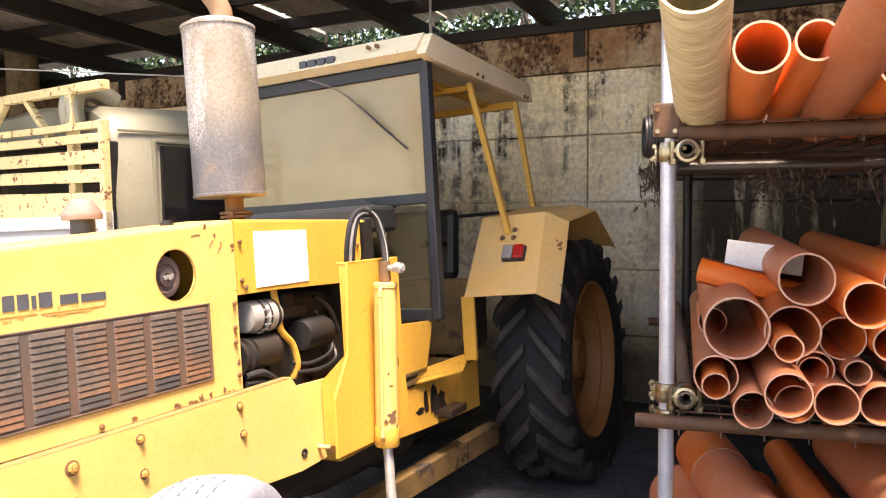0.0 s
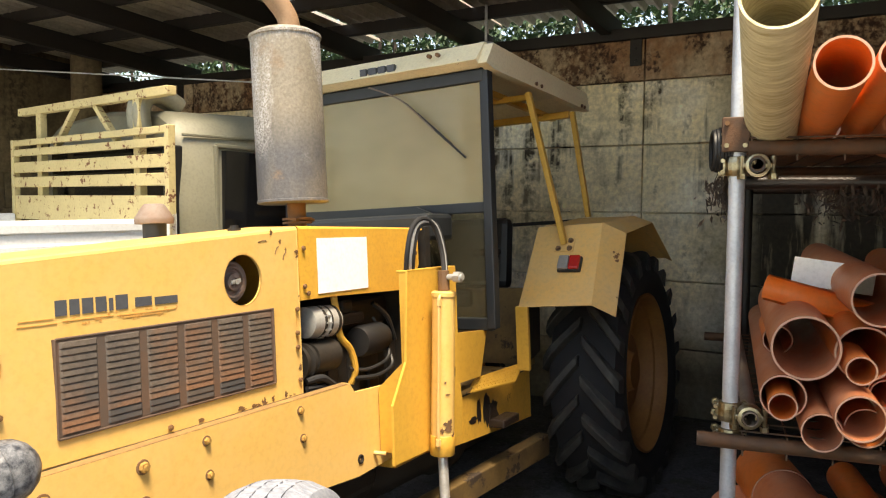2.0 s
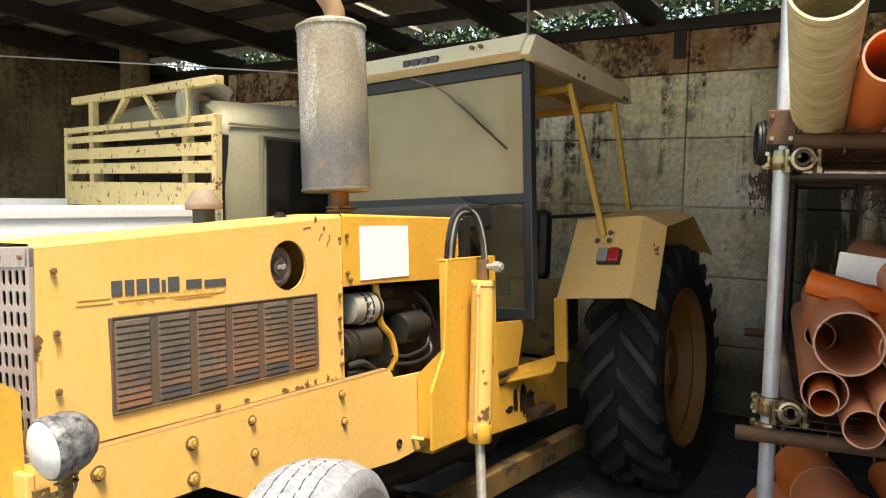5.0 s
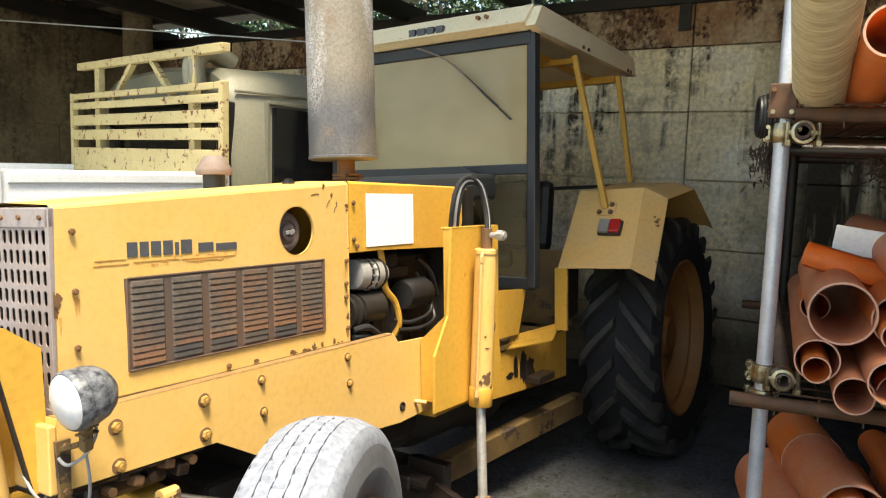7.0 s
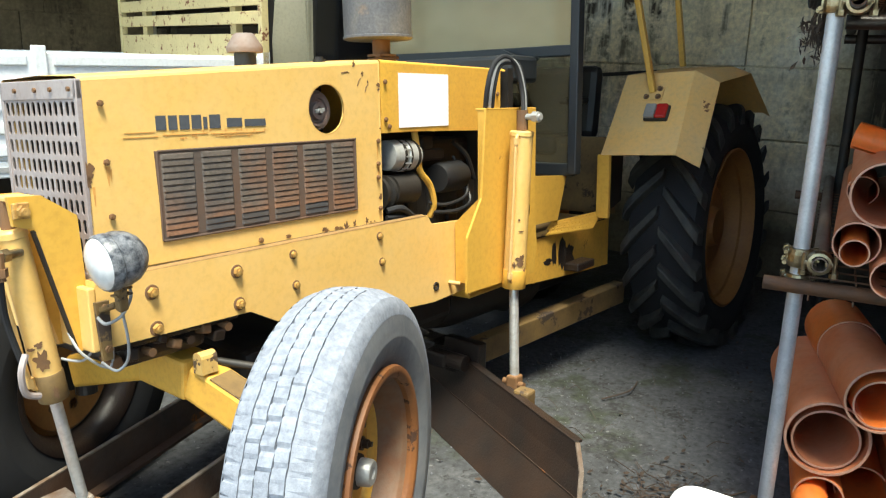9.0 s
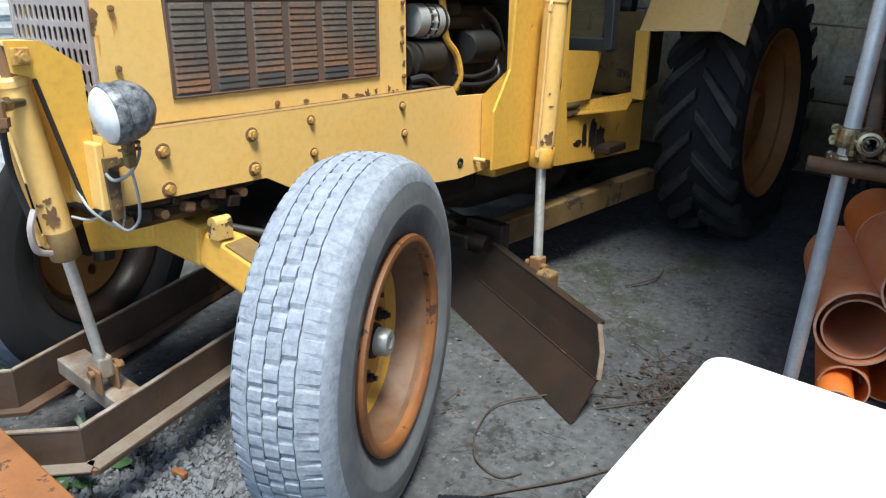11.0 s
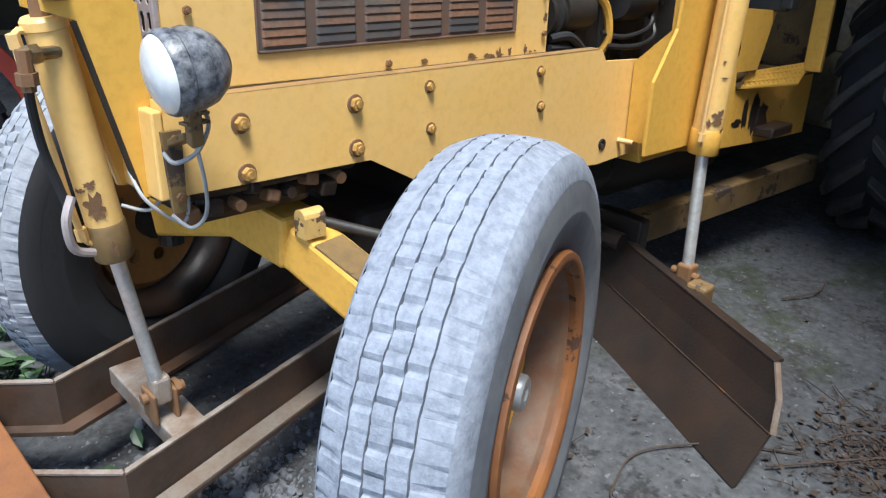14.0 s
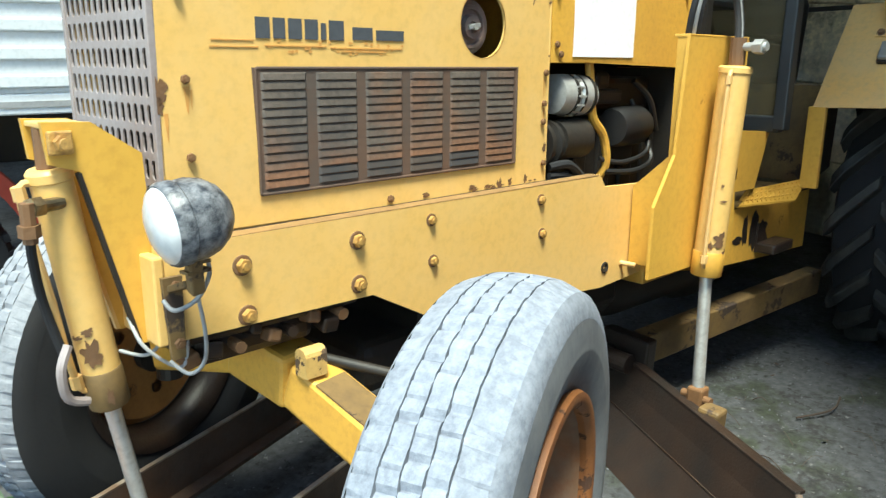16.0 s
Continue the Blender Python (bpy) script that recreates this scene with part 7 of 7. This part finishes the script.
    alone("leaf_litter", bm, DRYLEAF, "brown dry leaves and litter on the floor", "leaves", kind="stuff")
    # twigs and a loop of old wire
    for pts, r in (([(0.62, -0.52, 0.012), (0.80, -0.48, 0.014), (1.0, -0.60, 0.012), (1.15, -0.78, 0.012)], 0.003),
                   ([(0.62, -0.52, 0.012), (0.52, -0.60, 0.012), (0.50, -0.70, 0.012), (0.56, -0.74, 0.012)], 0.0025),
                   ([(0.10, -0.56, 0.012), (0.38, -0.70, 0.012), (0.66, -0.88, 0.013), (0.95, -1.02, 0.012)], 0.0035),
                   ([(1.02, -0.74, 0.015), (1.18, -0.86, 0.02), (1.36, -0.98, 0.02), (1.62, -1.12, 0.012)], 0.0035),
                   ([(1.22, -0.80, 0.02), (1.35, -0.88, 0.03), (1.30, -1.05, 0.014)], 0.0025),
                   ([(2.0, -0.35, 0.012), (2.15, -0.42, 0.02), (2.3, -0.40, 0.012)], 0.004)):
        bm = B()
        sweep(bm, pts, r, 6)
        alone("twig", bm, TWIG, "thin dry twig lying on the floor", "twig", "twigs on the floor", smooth=True)
    bm = B()
    for k in range(150):
        x, y = (rng.gauss(1.28, 0.16), rng.gauss(-0.92, 0.10)) if k < 110 else (rng.uniform(0.5, 2.6), rng.uniform(-1.0, 0.2))
        a_, L_ = rng.uniform(0, 6.3), rng.uniform(0.04, 0.16)
        q0 = Vector((x, y, 0.012))
        q1 = q0 + Vector((math.cos(a_) * L_ / 2, math.sin(a_) * L_ / 2, rng.uniform(0.0, 0.03)))
        q2 = q0 + Vector((math.cos(a_ + rng.uniform(-0.5, 0.5)) * L_, math.sin(a_ + rng.uniform(-0.5, 0.5)) * L_, rng.uniform(0.0, 0.03)))
        sweep(bm, [q0, q1, q2], rng.uniform(0.0008, 0.0020), 4, 2)
    alone("brushwood", bm, TWIG, "tangle of thin dry twigs on the floor", "twigs", kind="stuff", smooth=True)
    # green weeds beside the far front wheel
    bm = B()
    for k in range(96):
        cx, cy = rng.gauss(-0.33, 0.07), rng.choice((1.45, 1.2, 0.97, 0.97)) + rng.gauss(0, 0.08)
        if k % 4 == 0:
            cx, cy = rng.gauss(-0.3, 0.06), rng.gauss(0.25, 0.08)
        h = rng.uniform(0.012, 0.09)
        s = rng.uniform(0.018, 0.050)
        q = Matrix.Translation((cx, cy, h)) @ Euler((rng.uniform(-0.7, 0.7), rng.uniform(-0.7, 0.7), rng.uniform(0, 6.3))).to_matrix().to_4x4()
        pts = [(-1, 0, 0), (-0.5, 0.55, 0.12), (0.3, 0.5, 0.1), (1, 0, -0.15), (0.3, -0.5, 0.1), (-0.5, -0.55, 0.12)]
        vs = [bm.verts.new(q @ (Vector(p) * s)) for p in pts]
        bm.faces.new((vs[0], vs[1], vs[2], vs[3]))
        bm.faces.new((vs[0], vs[3], vs[4], vs[5]))
        cyl(bm, (cx, cy, 0.0), q @ Vector((-s, 0, 0)), 0.0018, seg=4, cap=False)
    alone("weeds", bm, LEAF, "small green weeds growing between stones", "weeds", kind="stuff")
    bm = B()
    box(bm, (-0.125, -0.02, 0.012), (-0.105, 0.03, 0.03), 0.004, pose(0, 0, 0, 0, 0, 12))
    alone("brick_chip", bm, RUST_ORANGE, "small orange brick chip lying in the gravel", "chip")


def make_outside():
    """Leaves beyond the wall's top, and a dry creeper under the top shelf."""
    rng = random.Random(5)
    t = thing("hedge", "dense green hedge growing behind the wall", "hedge")
    bm = B()
    for k in range(26):
        y = -6 + 0.5 * k + rng.uniform(-0.2, 0.2)
        sweep(bm, [(5.5 + rng.uniform(-0.2, 0.2), y, 0), (5.5, y + rng.uniform(-0.2, 0.2), 1.6), (5.5 + rng.uniform(-0.3, 0.3), y + rng.uniform(-0.3, 0.3), 3.6)], 0.02, 5, 4)
    part("stem", bm, TWIG, t)
    verts, faces = [], []
    for k in range(52000):
        y = rng.uniform(-4.5, 7.5)
        x = rng.uniform(5.15, 7.4) if k % 2 else rng.uniform(6.4, 7.6)
        z = rng.uniform(2.8, 4.4 + 0.4 * math.sin(y * 1.7) + 0.3 * math.sin(y * 4.1))
        if noise.noise(Vector((x * 2.2, y * 2.2, z * 2.2))) < -0.42:
            continue
        s = rng.uniform(0.018, 0.04) if k % 2 else rng.uniform(0.04, 0.075)
        q = Euler((rng.uniform(-1.2, 1.2), rng.uniform(-1.2, 1.2), rng.uniform(0, 6.3))).to_matrix()
        c = Vector((x, y, z))
        n0 = len(verts)
        verts += [c + q @ Vector((a * s, b * s, h * s)) for a, b, h in ((-1, 0, 0), (0, 0.5, 0.1), (1, 0, 0), (0, -0.5, 0.1))]
        faces += [(n0, n0 + 1, n0 + 2, n0 + 3)]
    me = bpy.data.meshes.new("crown")
    me.from_pydata(verts, [], faces)
    me.materials.append(LEAF)
    o = new("crown", me)
    o.parent = t
    tagged(o, kind="stuff")
    bm = B()
    for k in range(620):
        u, v = rng.gauss(0.10, 0.05), rng.gauss(-0.045, 0.025)
        z = 1.70 - abs(rng.gauss(0, 0.05))
        if k > 150:
            v = rng.choice((0.30, 0.36, 0.47, 0.62)) + rng.gauss(0, 0.035)
            u, z = rng.uniform(0.05, 0.5), 1.68 - abs(rng.gauss(0, 0.055))
        s = rng.uniform(0.008, 0.022)
        q = Matrix.Translation(rk(u, v, z)) @ Euler((rng.uniform(-1.5, 1.5), rng.uniform(-1.5, 1.5), rng.uniform(0, 6.3))).to_matrix().to_4x4()
        bm.faces.new([bm.verts.new(q @ (Vector(p) * s)) for p in ((-1, 0, 0), (0, 0.3, 0.1), (1.2, 0, 0), (0, -0.3, 0.1))])
    for k in range(14):
        v = rng.uniform(-0.07, -0.02)
        sweep(bm, [rk(0.06, -0.03, 1.76), rk(0.08, v, 1.70), rk(0.08 + rng.uniform(-0.04, 0.06), v + rng.uniform(-0.03, 0.03), 1.62 - rng.uniform(0, 0.05))], 0.0022, 4, 3)
    alone("dry_creeper", bm, DRYLEAF, "dead brown creeper caught round the rack upright", "creeper", kind="stuff")
    # coil of black cable hung on the upright
    coil = thing("cable_coil", "coil of black cable hung on the rack", "cable")
    c = rk(0.05, -0.075, 1.80)
    for k in range(6):
        bm = B()
        lathe(bm, c + RV * (0.010 * k), RV + RU * 0.12, [(0.007 * math.cos(a), 0.062 + 0.004 * (k % 3) + 0.007 * math.sin(a)) for a in [2 * math.pi * i / 6 for i in range(6)]], 28, True)
        part("cable_loop", bm, SEATBLACK, coil, "", True)
    # washing line above the truck
    bm = B()
    sweep(bm, [(2.6, 5.6, 2.78), (3.4, 3.2, 2.60), (4.70, 1.2, 2.50)], 0.006, 6)
    alone("line_wire", bm, WHITE, "thin pale wire strung across the shed", "wire", smooth=True)
    # small lamp under the roof beside the cab
    bm = B()
    lathe(bm, (4.45, 1.16, 2.84), (0, 0, 1), [(0, 0.0), (0, 0.10), (0.015, 0.10), (0.05, 0.06), (0.055, 0.012), (0.40, 0.012), (0.40, 0.0)], 24)
    lamp = alone("work_lamp", bm, WHITE, "round pale work lamp hung under the eave", "lamp", smooth=True)


make_scraper()
make_blade()
make_rack()
make_pipes()
make_truck()
make_floor_things()
make_outside()
